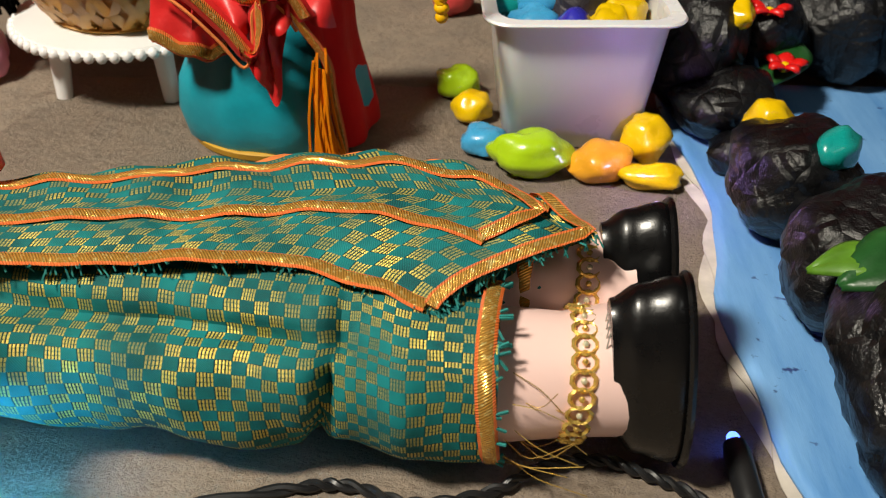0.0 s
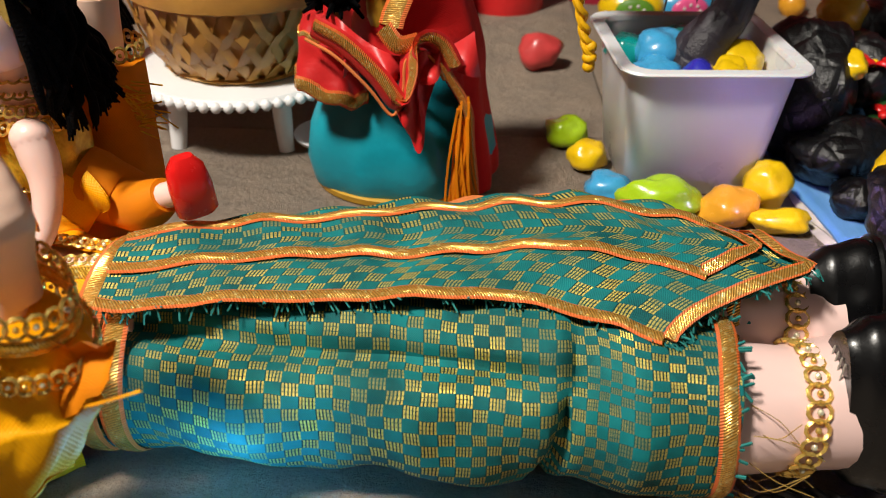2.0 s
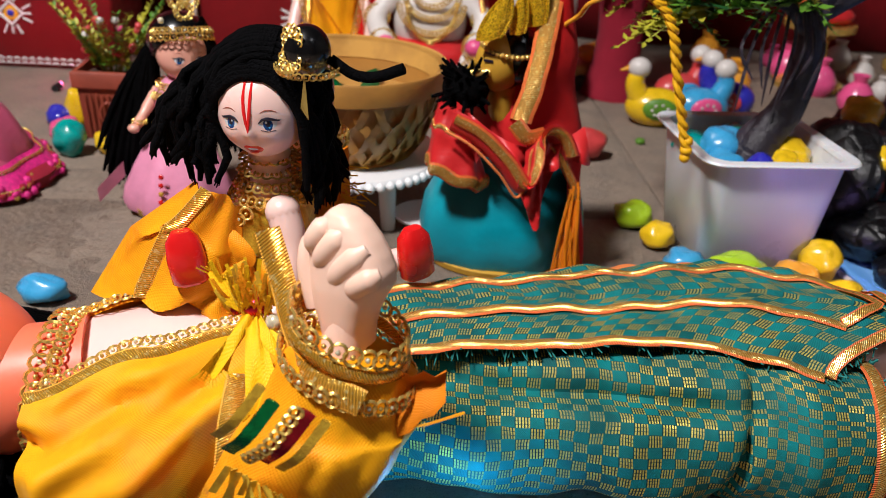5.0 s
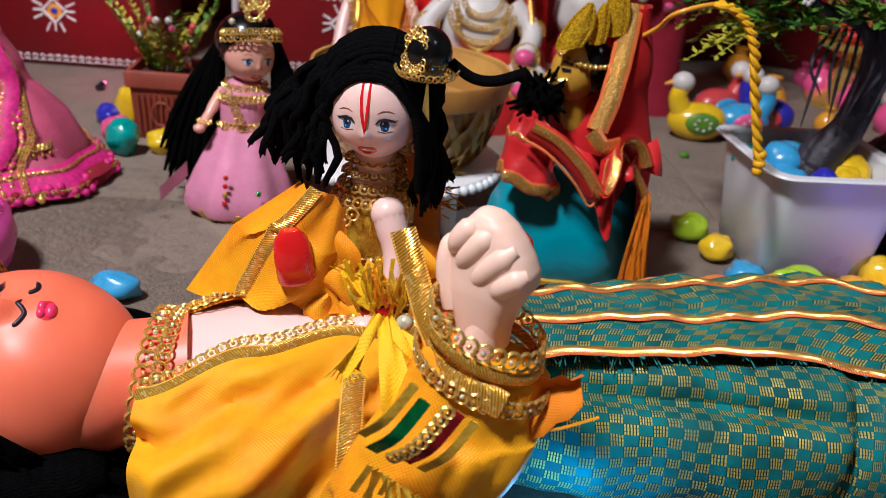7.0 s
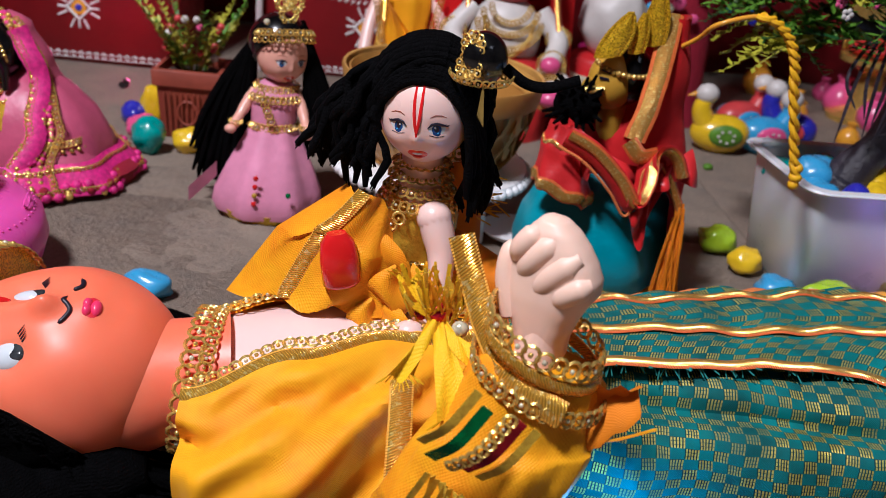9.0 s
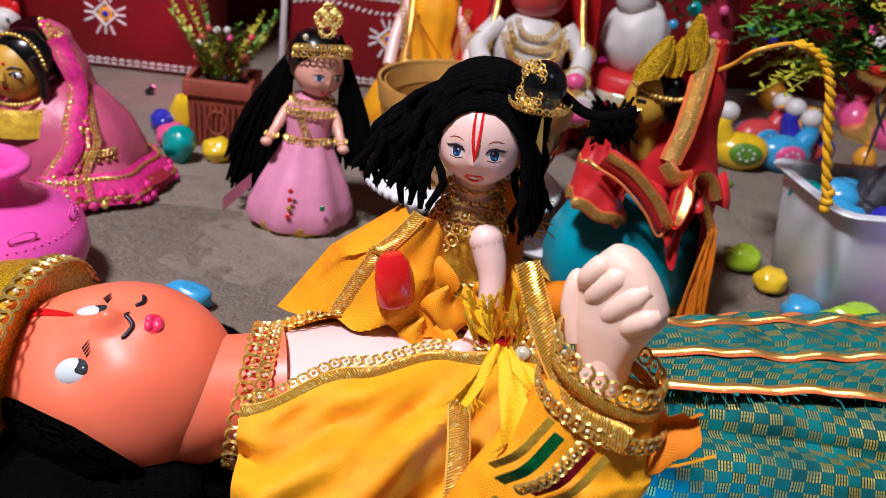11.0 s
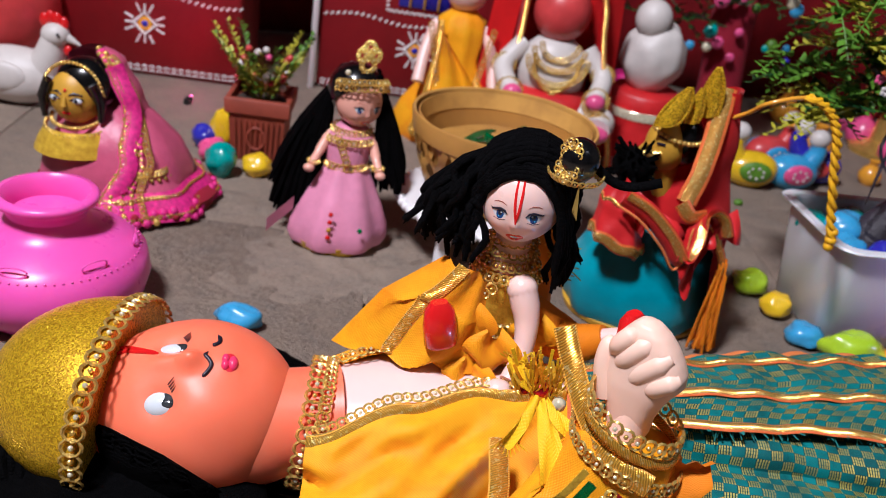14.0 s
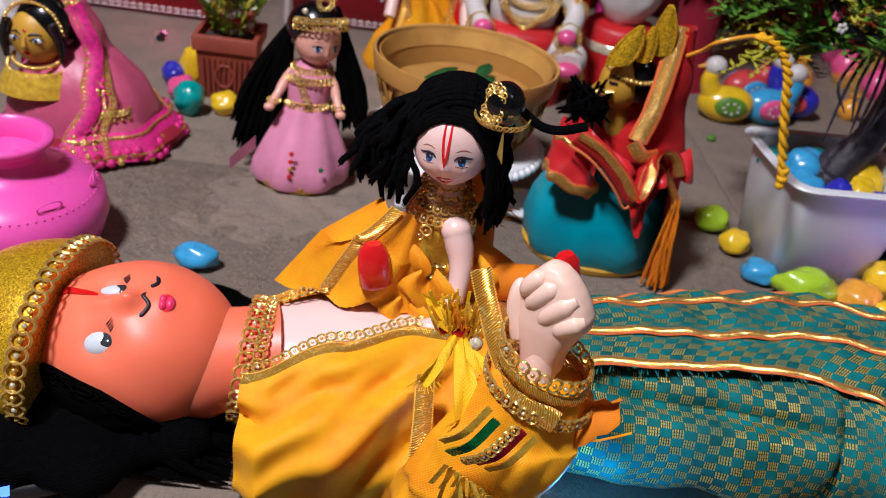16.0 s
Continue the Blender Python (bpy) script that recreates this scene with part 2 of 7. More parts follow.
M = {
    "floor": floor_material("dusty_stone"),
    "brocade": brocade("teal_gold_brocade"),
    "gold_ribbon": ribbon_material("gold_ribbon", (0.98, 0.52, 0.11), (0.85, 0.17, 0.03), 0.2),
    "gold_band": ribbon_material("gold_band", (1.0, 0.53, 0.06), (0.98, 0.48, 0.05), 0.2, 0.08),
    "piping": cloth("orange_piping", (0.78, 0.22, 0.06)),
    "gold": plain("gold_jewellery", (0.98, 0.62, 0.16), 0.22, 0.7, 0.3, 200, 1500, 0.3),
    "gem": plain("cut_stones", (0.98, 0.85, 0.60), 0.08, 0.4, 0.4, 400, 2000, 0.1),
    # second colour paints shaded folds into the net
    "orange": cloth("marigold_net", (0.98, 0.42, 0.002), 0.0013, 0.5, 0.2, 0.2, under=(0.80, 0.17, 0.002)),
    "net": cloth("yellow_net", (0.98, 0.56, 0.004), 0.0012, 0.5, 0.1, 0.2),
    "saffron": cloth("saffron_net", (0.92, 0.25, 0.002), 0.0013, 0.62, 0.2, 0.35),
    "vinyl": plain("coral_vinyl", (0.97, 0.20, 0.10), 0.40, vary=0.1, scale=18, fine=300, bump=0.05, subsurface=0.25),
    "pale": plain("pale_plastic", (0.86, 0.60, 0.55), 0.32, vary=0.08, scale=20, fine=300, bump=0.05),
    "peach": plain("peach_vinyl", (0.95, 0.63, 0.49), 0.45, vary=0.1, scale=25, fine=400, bump=0.06, subsurface=0.1),
    "face": plain("light_doll_vinyl", (0.88, 0.60, 0.53), 0.3, vary=0.06, scale=20, fine=300, bump=0.04, subsurface=0.1),
    "tan": plain("tan_doll_vinyl", (0.80, 0.40, 0.30), 0.3, vary=0.06, scale=20, fine=300, bump=0.04),
    "mouth": plain("deep_red_mouth", (0.70, 0.02, 0.04), 0.3, vary=0.1, bump=0.04),
    "black": plain("black_gloss", (0.003, 0.003, 0.0035), 0.22, vary=0.4, bump=0.08, coat=0.4),
    "shoe": plain("black_shoe_plastic", (0.003, 0.003, 0.0035), 0.28, vary=0.4, scale=40, fine=350, bump=0.15),
    "yarn": yarn("black_yarn", twisted=0.08),
    "hair": yarn("black_hair", (0.0006, 0.0006, 0.0008), 0.15),
    "glitter": glitter("gold_glitter", (1.0, 0.50, 0.012), 1700.0),
    "red": plain("red_paint", (0.72, 0.012, 0.012), 0.25, vary=0.15, bump=0.06, coat=0.4),
    "lips": plain("pink_lips", (0.85, 0.04, 0.14), 0.3, vary=0.1, bump=0.04),
    "ink": plain("black_ink", (0.01, 0.008, 0.02), 0.4, vary=0.2, bump=0.05),
    "eye_white": plain("eye_white", (0.68, 0.74, 0.78), 0.15, vary=0.1, bump=0.02, coat=0.6),
    "iris": plain("grey_iris", (0.045, 0.05, 0.055), 0.12, vary=0.6, scale=300, bump=0.05, coat=0.6),
    "blue_iris": plain("blue_iris", (0.01, 0.07, 0.24), 0.2, vary=0.4, bump=0.02),
    "teal": satin("teal_satin", (0.0, 0.31, 0.40)),
    "red_cloth": cloth("red_velvet", (0.60, 0.005, 0.005), 0.0012, 0.8, 0.5, 0.3),
    "red_satin": satin("red_satin", (0.66, 0.02, 0.022)),
    "pink_satin": satin("pink_satin", (0.80, 0.30, 0.46)),
    "veil": satin("rose_veil", (0.62, 0.10, 0.20)),
    "magenta": plain("magenta_trim", (0.75, 0.02, 0.24), 0.6, vary=0.4, scale=300, bump=0.5),
    "maroon": cloth("maroon_cloth", (0.30, 0.012, 0.03)),
    "ochre": plain("ochre_painted_clay", (0.60, 0.33, 0.03), 0.45, vary=0.2, bump=0.1),
    "pot": plain("pink_plastic", (0.88, 0.10, 0.46), 0.3, vary=0.08, scale=25, fine=200, bump=0.05, subsurface=0.15),
    "white_plastic": plain("white_plastic", (0.80, 0.80, 0.80), 0.35, vary=0.06, scale=20, fine=300, bump=0.05),
    "tub": plain("milky_plastic", (0.80, 0.81, 0.84), 0.3, vary=0.05, scale=12, fine=120, bump=0.04, subsurface=0.2),
    "bamboo": bamboo("split_bamboo"),
    "lime": plain("lime_paint", (0.42, 0.66, 0.02), 0.25, vary=0.15, bump=0.12, coat=0.5),
    "yellow": plain("yellow_paint", (0.84, 0.54, 0.01), 0.25, vary=0.15, bump=0.12, coat=0.5),
    "amber": plain("amber_paint", (0.86, 0.38, 0.03), 0.25, vary=0.18, bump=0.12, coat=0.5),
    "sky": plain("sky_paint", (0.05, 0.36, 0.66), 0.28, vary=0.18, bump=0.12, coat=0.4),
    "navy": plain("navy_paint", (0.03, 0.03, 0.42), 0.28, vary=0.2, bump=0.12, coat=0.4),
    "sea": plain("teal_paint", (0.0, 0.33, 0.30), 0.28, vary=0.2, bump=0.12, coat=0.4),
    "coral": plain("coral_paint", (0.62, 0.06, 0.06), 0.35, vary=0.2, bump=0.12, coat=0.2),
    "rose": plain("rose_paint", (0.82, 0.10, 0.28), 0.3, vary=0.2, bump=0.12, coat=0.3),
    "polythene": crinkle("black_polythene", (0.002, 0.002, 0.0025)),
    "bark": crinkle("dark_bark_tape", (0.018, 0.014, 0.020), 0.45),
    "water": painted_water("painted_water"),
    "card": plain("card_edge", (0.55, 0.5, 0.44), 0.8, vary=0.3, bump=0.3),
    "terracotta": plain("terracotta", (0.30, 0.055, 0.028), 0.6, vary=0.25, bump=0.2),
    "soil": plain("soil", (0.05, 0.035, 0.025), 0.95, vary=0.5, scale=300, bump=0.8),
    "leaf": plain("green_leaf", (0.10, 0.25, 0.02), 0.45, vary=0.4, scale=80, bump=0.15),
    "lime_leaf": plain("yellow_green_leaf", (0.42, 0.40, 0.03), 0.45, vary=0.35, scale=80, bump=0.15),
    "dark_leaf": plain("dark_leaf", (0.015, 0.09, 0.02), 0.35, vary=0.4, scale=80, bump=0.15),
    "hut": plain("red_hut_paint", (0.26, 0.002, 0.006), 0.65, vary=0.18, scale=25, bump=0.15),
    "backcloth": cloth("red_backcloth", (0.20, 0.003, 0.006), 0.0016, 0.85, 0.3, 0.35),
    "white_paint": plain("white_folk_paint", (0.80, 0.78, 0.76), 0.6, vary=0.12, bump=0.2),
    "cable": plain("black_cable", (0.012, 0.012, 0.013), 0.4, vary=0.3, bump=0.1),
    # darkened so that the unseen walls and ceiling bounce little fill
    "wall": plain("dim_wall", (0.22, 0.20, 0.185), 0.85, vary=0.12, scale=3, fine=150, bump=0.1),
    "led": glow("blue_led", (0.05, 0.12, 1.0), 6.0),
    "pink_led": glow("pink_led", (1.0, 0.15, 0.4), 5.0),
    "rope": plain("yellow_rope", (0.95, 0.48, 0.0), 0.6, vary=0.25, scale=150, bump=0.3),
    "white_clay": plain("white_painted_clay", (0.66, 0.62, 0.58), 0.45, vary=0.1, bump=0.12),
    "green_foil": plain("green_foil", (0.0, 0.30, 0.08), 0.2, 0.7, 0.4, 300, 900, 0.4),
    "red_foil": plain("red_foil", (0.55, 0.01, 0.03), 0.2, 0.6, 0.4, 300, 900, 0.4),
    "gold_foil": plain("gold_foil", (1.0, 0.58, 0.05), 0.2, 0.35, 0.35, 300, 900, 0.5),
    # near-black blue for the sheet that darkens the shaded floor
    "shade_navy": plain("shade_navy", (0.008, 0.008, 0.028), 0.9, bump=0.6),
    "thread": plain("loose_thread", (0.015, 0.22, 0.20), 0.8, vary=0.2),
}


# ---- mesh tools ----
class Mesh:
    """Gathers pieces of one mesh, with a material for each piece and uv in metres."""

    def __init__(self):
        self.v, self.f, self.m, self.uv, self.names = [], [], [], [], []

    def slot(self, name):
        if name not in self.names:
            self.names.append(name)
        return self.names.index(name)

    def grid(self, rows, mat, wrap=False, cap=False, uv=None):
        """A sheet from rows of points; wrap closes each row, cap closes the ends."""
        base, nr, nc, s = len(self.v), len(rows), len(rows[0]), self.slot(mat)
        for row in rows:
            self.v += [tuple(p) for p in row]
        if uv is None:
            mid = len(rows) // 2
            across = [0.0]
            for j in range(1, nc + 1):
                across.append(across[-1] + (Vector(rows[mid][j % nc]) - Vector(rows[mid][j - 1])).length)
            along = [0.0]
            for i in range(1, nr):
                along.append(along[-1] + (Vector(rows[i][0]) - Vector(rows[i - 1][0])).length)
            uv = lambda i, j: (along[i], across[j])
        for i in range(nr - 1):
            for j in range(nc if wrap else nc - 1):
                k = (j + 1) % nc
                self.f.append((base + i * nc + j, base + i * nc + k, base + (i + 1) * nc + k, base + (i + 1) * nc + j))
                self.m.append(s)
                self.uv.append((uv(i, j), uv(i, j + 1), uv(i + 1, j + 1), uv(i + 1, j)))
        if cap:
            for i in (0, nr - 1):
                ids = [base + i * nc + j for j in range(nc)]
                self.f.append(tuple(ids[::-1] if i == 0 else ids))
                self.m.append(s)
                self.uv.append(tuple((0.001 * j, 0.0) for j in range(nc)))

    def tube(self, points, radius, mat, n=8, flat=1.0, unit=False):
        """A round strand along points; radius is one number or one a point."""
        pts = [Vector(p) for p in points]
        rad = radius if isinstance(radius, (list, tuple)) else [radius] * len(pts)
        side, rows = None, []
        for i, p in enumerate(pts):
            d = (pts[min(i + 1, len(pts) - 1)] - pts[max(i - 1, 0)]).normalized()
            if side is None:
                side = d.orthogonal().normalized()
            side = (side - d * side.dot(d)).normalized()
            up = d.cross(side)
            rows.append([p + rad[i] * (math.cos(a) * side + flat * math.sin(a) * up) for a in (2 * math.pi * j / n for j in range(n))])
        lengths = [0.0]
        for a, b in zip(pts, pts[1:]):
            lengths.append(lengths[-1] + (b - a).length)
        self.grid(rows, mat, wrap=True, cap=True, uv=lambda i, j: (lengths[i], j / n))

    def ball(self, at, size, mat, nu=20, nv=14, turn=None, shape=None, low=0.0, high=1.0):
        """An ellipsoid; shape(direction) scales it; low and high cut it along its own z."""
        turn = turn or Matrix.Identity(3)
        rows = []
        for i in range(nv + 1):
            th = math.pi * (low + (high - low) * i / nv)
            row = []
            for j in range(nu):
                ph = 2 * math.pi * j / nu
                d = Vector((math.sin(th) * math.cos(ph), math.sin(th) * math.sin(ph), -math.cos(th)))
                k = shape(d) if shape else 1.0
                row.append(Vector(at) + turn @ Vector((d.x * size[0] * k, d.y * size[1] * k, d.z * size[2] * k)))
            rows.append(row)
        self.grid(rows, mat, wrap=True, cap=low > 0 or high < 1)

    def lathe(self, at, profile, mat, n=32, squash=1.0, ripple=None, cap=True):
        """A turned form from (radius, height) pairs."""
        rows = []
        for r, h in profile:
            row = []
            for j in range(n):
                a = 2 * math.pi * j / n
                k = ripple(a, h) if ripple else 1.0
                row.append((at[0] + r * k * math.cos(a), at[1] + r * k * squash * math.sin(a), at[2] + h))
            rows.append(row)
        self.grid(rows, mat, wrap=True, cap=cap)

    def box(self, at, size, mat, turn=None, bevel=0.1):
        """A block with chamfered edges, from rounded rings."""
        x, y, z = (s / 2 for s in size)
        b = bevel * min(x, y, z)
        ring = lambda dx, dy: [(x - dx, -y + dy + b), (x - dx, y - dy - b), (x - dx - b, y - dy), (-x + dx + b, y - dy), (-x + dx, y - dy - b), (-x + dx, -y + dy + b), (-x + dx + b, -y + dy), (x - dx - b, -y + dy)]
        turn = turn or Matrix.Identity(3)
        rows = [[Vector(at) + turn @ Vector((px, py, h)) for px, py in ring(d, d)] for d, h in ((b, -z), (0, -z + b), (0, z - b), (b, z))]
        self.grid(rows, mat, wrap=True, cap=True)

    def band(self, points, sides, width, mat, thick=0.0006):
        """A ribbon along points; sides gives the direction across it at each point."""
        pts = [Vector(p) for p in points]
        rows, lengths = [], [0.0]
        for i, p in enumerate(pts):
            d = (pts[min(i + 1, len(pts) - 1)] - pts[max(i - 1, 0)]).normalized()
            s = Vector(sides[i] if isinstance(sides, list) else sides)
            s = (s - d * s.dot(d)).normalized()
            up = d.cross(s) * thick
            w = width[i] if isinstance(width, list) else width
            rows.append([p - s * w / 2 - up, p - s * w / 4 + up * 0.6, p + s * w / 4 + up * 0.6, p + s * w / 2 - up, p + s * w / 4 - up, p - s * w / 4 - up])
            if i:
                lengths.append(lengths[-1] + (p - pts[i - 1]).length)
        across = (0.0, 0.25, 0.75, 1.0, 0.75, 0.25, 0.0)
        self.grid(rows, mat, wrap=True, cap=True, uv=lambda i, j: (lengths[i], across[j]))

    def chain(self, points, normal, radius, wire=0.0009, mat="gold", gem="gem"):
        """A lace trim of linked rings, with a cut stone in every other ring."""
        radius, wire = radius * 0.82, wire * 0.72
        pts = [Vector(p) for p in points]
        total = sum((b - a).length for a, b in zip(pts, pts[1:]))
        count = max(2, int(total / (radius * 1.45)))
        for k in range(count):
            goal, i = total * (k + 0.5) / count, 0
            while i < len(pts) - 2 and goal > (pts[i + 1] - pts[i]).length:
                goal -= (pts[i + 1] - pts[i]).length
                i += 1
            seg = pts[i + 1] - pts[i]
            at, d = pts[i] + seg * (goal / seg.length), seg.normalized()
            nn = Vector(normal(at) if callable(normal) else normal)
            nn = (nn - d * nn.dot(d)).normalized()
            s = d.cross(nn)
            rows = []
            for a in range(11):
                w = 2 * math.pi * a / 10
                out = d * math.cos(w) * 0.85 + s * math.sin(w)
                rows.append([at + out * radius + (out * math.cos(q) + nn * math.sin(q)) * wire for q in (0, 1.57, 3.14, 4.71)])
            self.grid(rows, mat, wrap=True)
            self.ball(at + nn * wire * 0.4, (radius * 0.30,) * 3, gem if k % 2 else mat, 6, 4)

    def patch(self, surface, u, v, ru, rv, mat, lift=0.004, tilt=0.0, outline=None):
        """A painted spot that follows a curved surface; outline(angle) scales its radius."""
        rows, ct, st = [], math.cos(tilt), math.sin(tilt)
        for i in range(5):
            row = []
            for j in range(20):
                a = 2 * math.pi * j / 20
                r = (i / 4) * (outline(a) if outline else 1.0)
                x, y = ru * r * math.cos(a), rv * r * math.sin(a)
                row.append(surface(u + x * ct - y * st, v + x * st + y * ct, lift if i < 4 else -0.002))
            rows.append(row)
        self.grid(rows, mat, wrap=True)

    def make(self, name, parent=None, label=""):
        data = bpy.data.meshes.new(name)
        data.from_pydata([tuple(p) for p in self.v], [], self.f)
        for key in self.names:
            data.materials.append(M[key])
        data.polygons.foreach_set("material_index", self.m)
        layer = data.uv_layers.new(name="UVMap")
        layer.data.foreach_set("uv", [c for face in self.uv for pair in face for c in pair])
        data.polygons.foreach_set("use_smooth", [True] * len(self.f))
        data.update()
        bm = bmesh.new()
        bm.from_mesh(data)
        bmesh.ops.recalc_face_normals(bm, faces=bm.faces)
        bm.to_mesh(data)
        bm.free()
        if hasattr(data, "set_sharp_from_angle"):
            data.set_sharp_from_angle(angle=radians(50))
        ob = new(name, data)
        ob.parent = parent
        if label:
            ob["label"] = label
        return ob


def holder(name, at, label, category, group=""):
    """An empty at a thing's base, that parents its parts."""
    ob = new(name)
    ob.location = at
    ob.empty_display_size = 0.01
    return tagged(ob, label, category, group)


def lerp(a, b, t):
    return a + (b - a) * t


def curve(knots, t):
    """Smooth value at t through (t, value) knots; values may be numbers or triples."""
    if t <= knots[0][0]:
        return knots[0][1]
    for (t0, a), (t1, b) in zip(knots, knots[1:]):
        if t <= t1:
            k = (t - t0) / (t1 - t0)
            k = k * k * (3 - 2 * k)
            return tuple(lerp(p, q, k) for p, q in zip(a, b)) if isinstance(a, tuple) else lerp(a, b, k)
    return knots[-1][1]


def bend(points, n=12):
    """A smooth line of n + 1 points through the given few (Catmull-Rom)."""
    p = [Vector(q) for q in points]
    p = [2 * p[0] - p[1], *p, 2 * p[-1] - p[-2]]
    out = []
    for k in range(n + 1):
        t = k / n * (len(p) - 3)
        i = min(int(t), len(p) - 4)
        t -= i
        a, b, c, d = p[i:i + 4]
        out.append(0.5 * ((2 * b) + (c - a) * t + (2 * a - 5 * b + 4 * c - d) * t * t + (3 * b - a - 3 * c + d) * t ** 3))
    return out


def wobble(p, scale, amount):
    return noise.noise(Vector(p) * scale) * amount


def axes(normal, up):
    """A turn whose z is normal and whose y leans to up."""
    n = Vector(normal).normalized()
    y = (Vector(up) - n * Vector(up).dot(n)).normalized()
    return Matrix((y.cross(n), y, n)).transposed()


# ---- floor and walls ----
def structure(mesh, name, label):
    return tagged(mesh.make(name), label, name.split("_")[0], kind="structure")


bed = Mesh()
bed.box((0, 0.2, -0.02), (3.4, 3.4, 0.03), "soil")
floor = structure(bed, "floor", "dusty grey-brown stone floor with fine joints")
# unseen walls and ceiling added to close the room, dark to limit bounce
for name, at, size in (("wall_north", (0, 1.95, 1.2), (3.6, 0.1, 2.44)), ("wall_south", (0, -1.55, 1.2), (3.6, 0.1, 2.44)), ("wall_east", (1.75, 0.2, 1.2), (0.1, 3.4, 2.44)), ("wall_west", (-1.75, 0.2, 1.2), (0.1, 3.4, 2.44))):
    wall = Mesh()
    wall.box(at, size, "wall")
    structure(wall, name, "plain unseen wall, coloured dark to cut bounced light")
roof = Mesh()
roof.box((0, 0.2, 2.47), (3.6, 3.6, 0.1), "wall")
structure(roof, "ceiling", "plain unseen ceiling, coloured dark to cut bounced light")

# red cloth hung behind the huts
drape = Mesh()
drape.grid([[(x, 1.06 + 0.012 * math.sin(x * 31) + wobble((x, 0, h), 5, 0.02), h) for x in np.linspace(-1.0, 0.9, 90)] for h in np.linspace(0.002, 0.75, 12)], "backcloth")
cloth_back = drape.make("hanging_cloth")
cloth_back.modifiers.new("thickness", "SOLIDIFY").thickness = 0.002
tagged(cloth_back, "plain red cloth hung behind the huts", "cloth")


# ---- the lying doll ----
def face_point(at, size, turn, u, v, lift=0.0):
    """A place on a head: u to its right, v up, seen from the front."""
    w = math.sqrt(max(0.0, 1 - u * u - v * v))
    d = Vector((u * size[0], v * size[1], w * size[2]))
    return Vector(at) + turn @ (d * (1 + lift))


def lying_doll():
    b = Mesh()
    # skirt: one wrapped body that narrows to the near trouser leg
    rows = []
    for i in range(72):
        x = lerp(-0.152, 0.046, i / 71)
        cy = curve([(-0.152, 0.287), (-0.06, 0.284), (-0.004, 0.276), (0.02, 0.264), (0.046, 0.2625)], x)
        hy = curve([(-0.152, 0.037), (-0.10, 0.042), (-0.05, 0.043), (-0.01, 0.038), (0.015, 0.027), (0.046, 0.0245)], x)
        hz = curve([(-0.152, 0.030), (-0.09, 0.0292), (-0.02, 0.0292), (0.02, 0.0285), (0.046, 0.0275)], x)
        row = []
        for j in range(72):
            a = 2 * math.pi * j / 72
            c, s = math.cos(a), math.sin(a)
            k = 1.0
            k -= 0.20 * math.exp(-((x + 0.006 - 0.006 * s) / 0.0028) ** 2) * max(0, -c) ** 0.5
            k += 0.045 * math.sin(x * 105 + 2.2 * s) * max(0, -c)
            k -= 0.24 * math.exp(-((s - 0.70 + 0.8 * x) / 0.11) ** 2) * (c < 0) * min(1, max(0, (0.004 - x) / 0.02))
            k += wobble((x * 1.4, c * 0.03, s * 0.03), 42, 0.07)
            e = 0.86
            y = cy + hy * k * math.copysign(abs(c) ** e, c)
            z = 0.033 + hz * k * math.copysign(abs(s) ** e, s)
            row.append((x, y, max(0.0015, z)))
        rows.append(row)
    b.grid(rows, "brocade", wrap=True, cap=True)
    # far trouser leg
    rows = []
    for i in range(24):
        x = lerp(-0.03, 0.058, i / 23)
        r = curve([(-0.03, 0.027), (0.02, 0.026), (0.058, 0.023)], x)
        rows.append([(x + 0.003 * math.sin(3 * a), 0.306 + r * (1 + wobble((x, a, 0), 30, 0.06)) * math.cos(a), max(0.002, 0.034 + r * 1.1 * math.sin(a))) for a in (2 * math.pi * j / 32 for j in range(32))])
    b.grid(rows, "brocade", wrap=True, cap=True)
    # hem ribbons and the frayed edge below them
    for x, cy, ry, rz in ((0.0435, 0.2625, 0.0262, 0.0302), (0.056, 0.306, 0.0245, 0.0265)):
        ring = [(x + 0.0015 * math.sin(2 * a), cy + ry * math.cos(a), max(0.003, 0.033 + rz * math.sin(a))) for a in (2 * math.pi * j / 40 for j in range(41))]
        b.band(ring, (1, 0, 0), 0.0062, "gold_ribbon")
        rag = random.Random(5)
        for j in range(46):
            a = rag.uniform(0, 2 * math.pi)
            y, z = cy + ry * 0.97 * math.cos(a), max(0.004, 0.033 + rz * 0.97 * math.sin(a))
            b.tube([(x + 0.002, y, z), (x + rag.uniform(0.003, 0.0065), y + rag.uniform(-0.002, 0.002), max(0.002, z + rag.uniform(-0.003, 0.002)))], 0.0005, "thread", 4)
    # waist band, two gold ribbons
    for x, w in ((-0.1405, 0.008), (-0.150, 0.009)):
        ring = [(x + 0.002 * math.cos(a), 0.287 + 0.0405 * math.cos(a), max(0.004, 0.0335 + 0.0345 * math.sin(a))) for a in (2 * math.pi * j / 44 for j in range(45))]
        b.band(ring, (1, 0, 0), w, "gold_ribbon")

    # pointed front panel that lies along the skirt
    def sheet(u, v):
        end = lerp(0.027, 0.075, (v / 0.48) ** 1.5) if v < 0.48 else lerp(0.075, 0.054, (v - 0.48) / 0.52)
        x = lerp(-0.147, end, u)
        yf = curve([(0, 0.2605), (0.3, 0.268), (0.6, 0.272), (0.75, 0.273), (0.9, 0.265), (1, 0.258)], u)
        yb = curve([(0, 0.306), (0.2, 0.319), (0.45, 0.332), (0.7, 0.341), (0.85, 0.333), (1, 0.309)], u)
        y = lerp(yf, yb, v)
        z = 0.0675 + 0.0040 * math.sin(math.pi * min(1, v * 0.9)) + 0.0035 * u * v
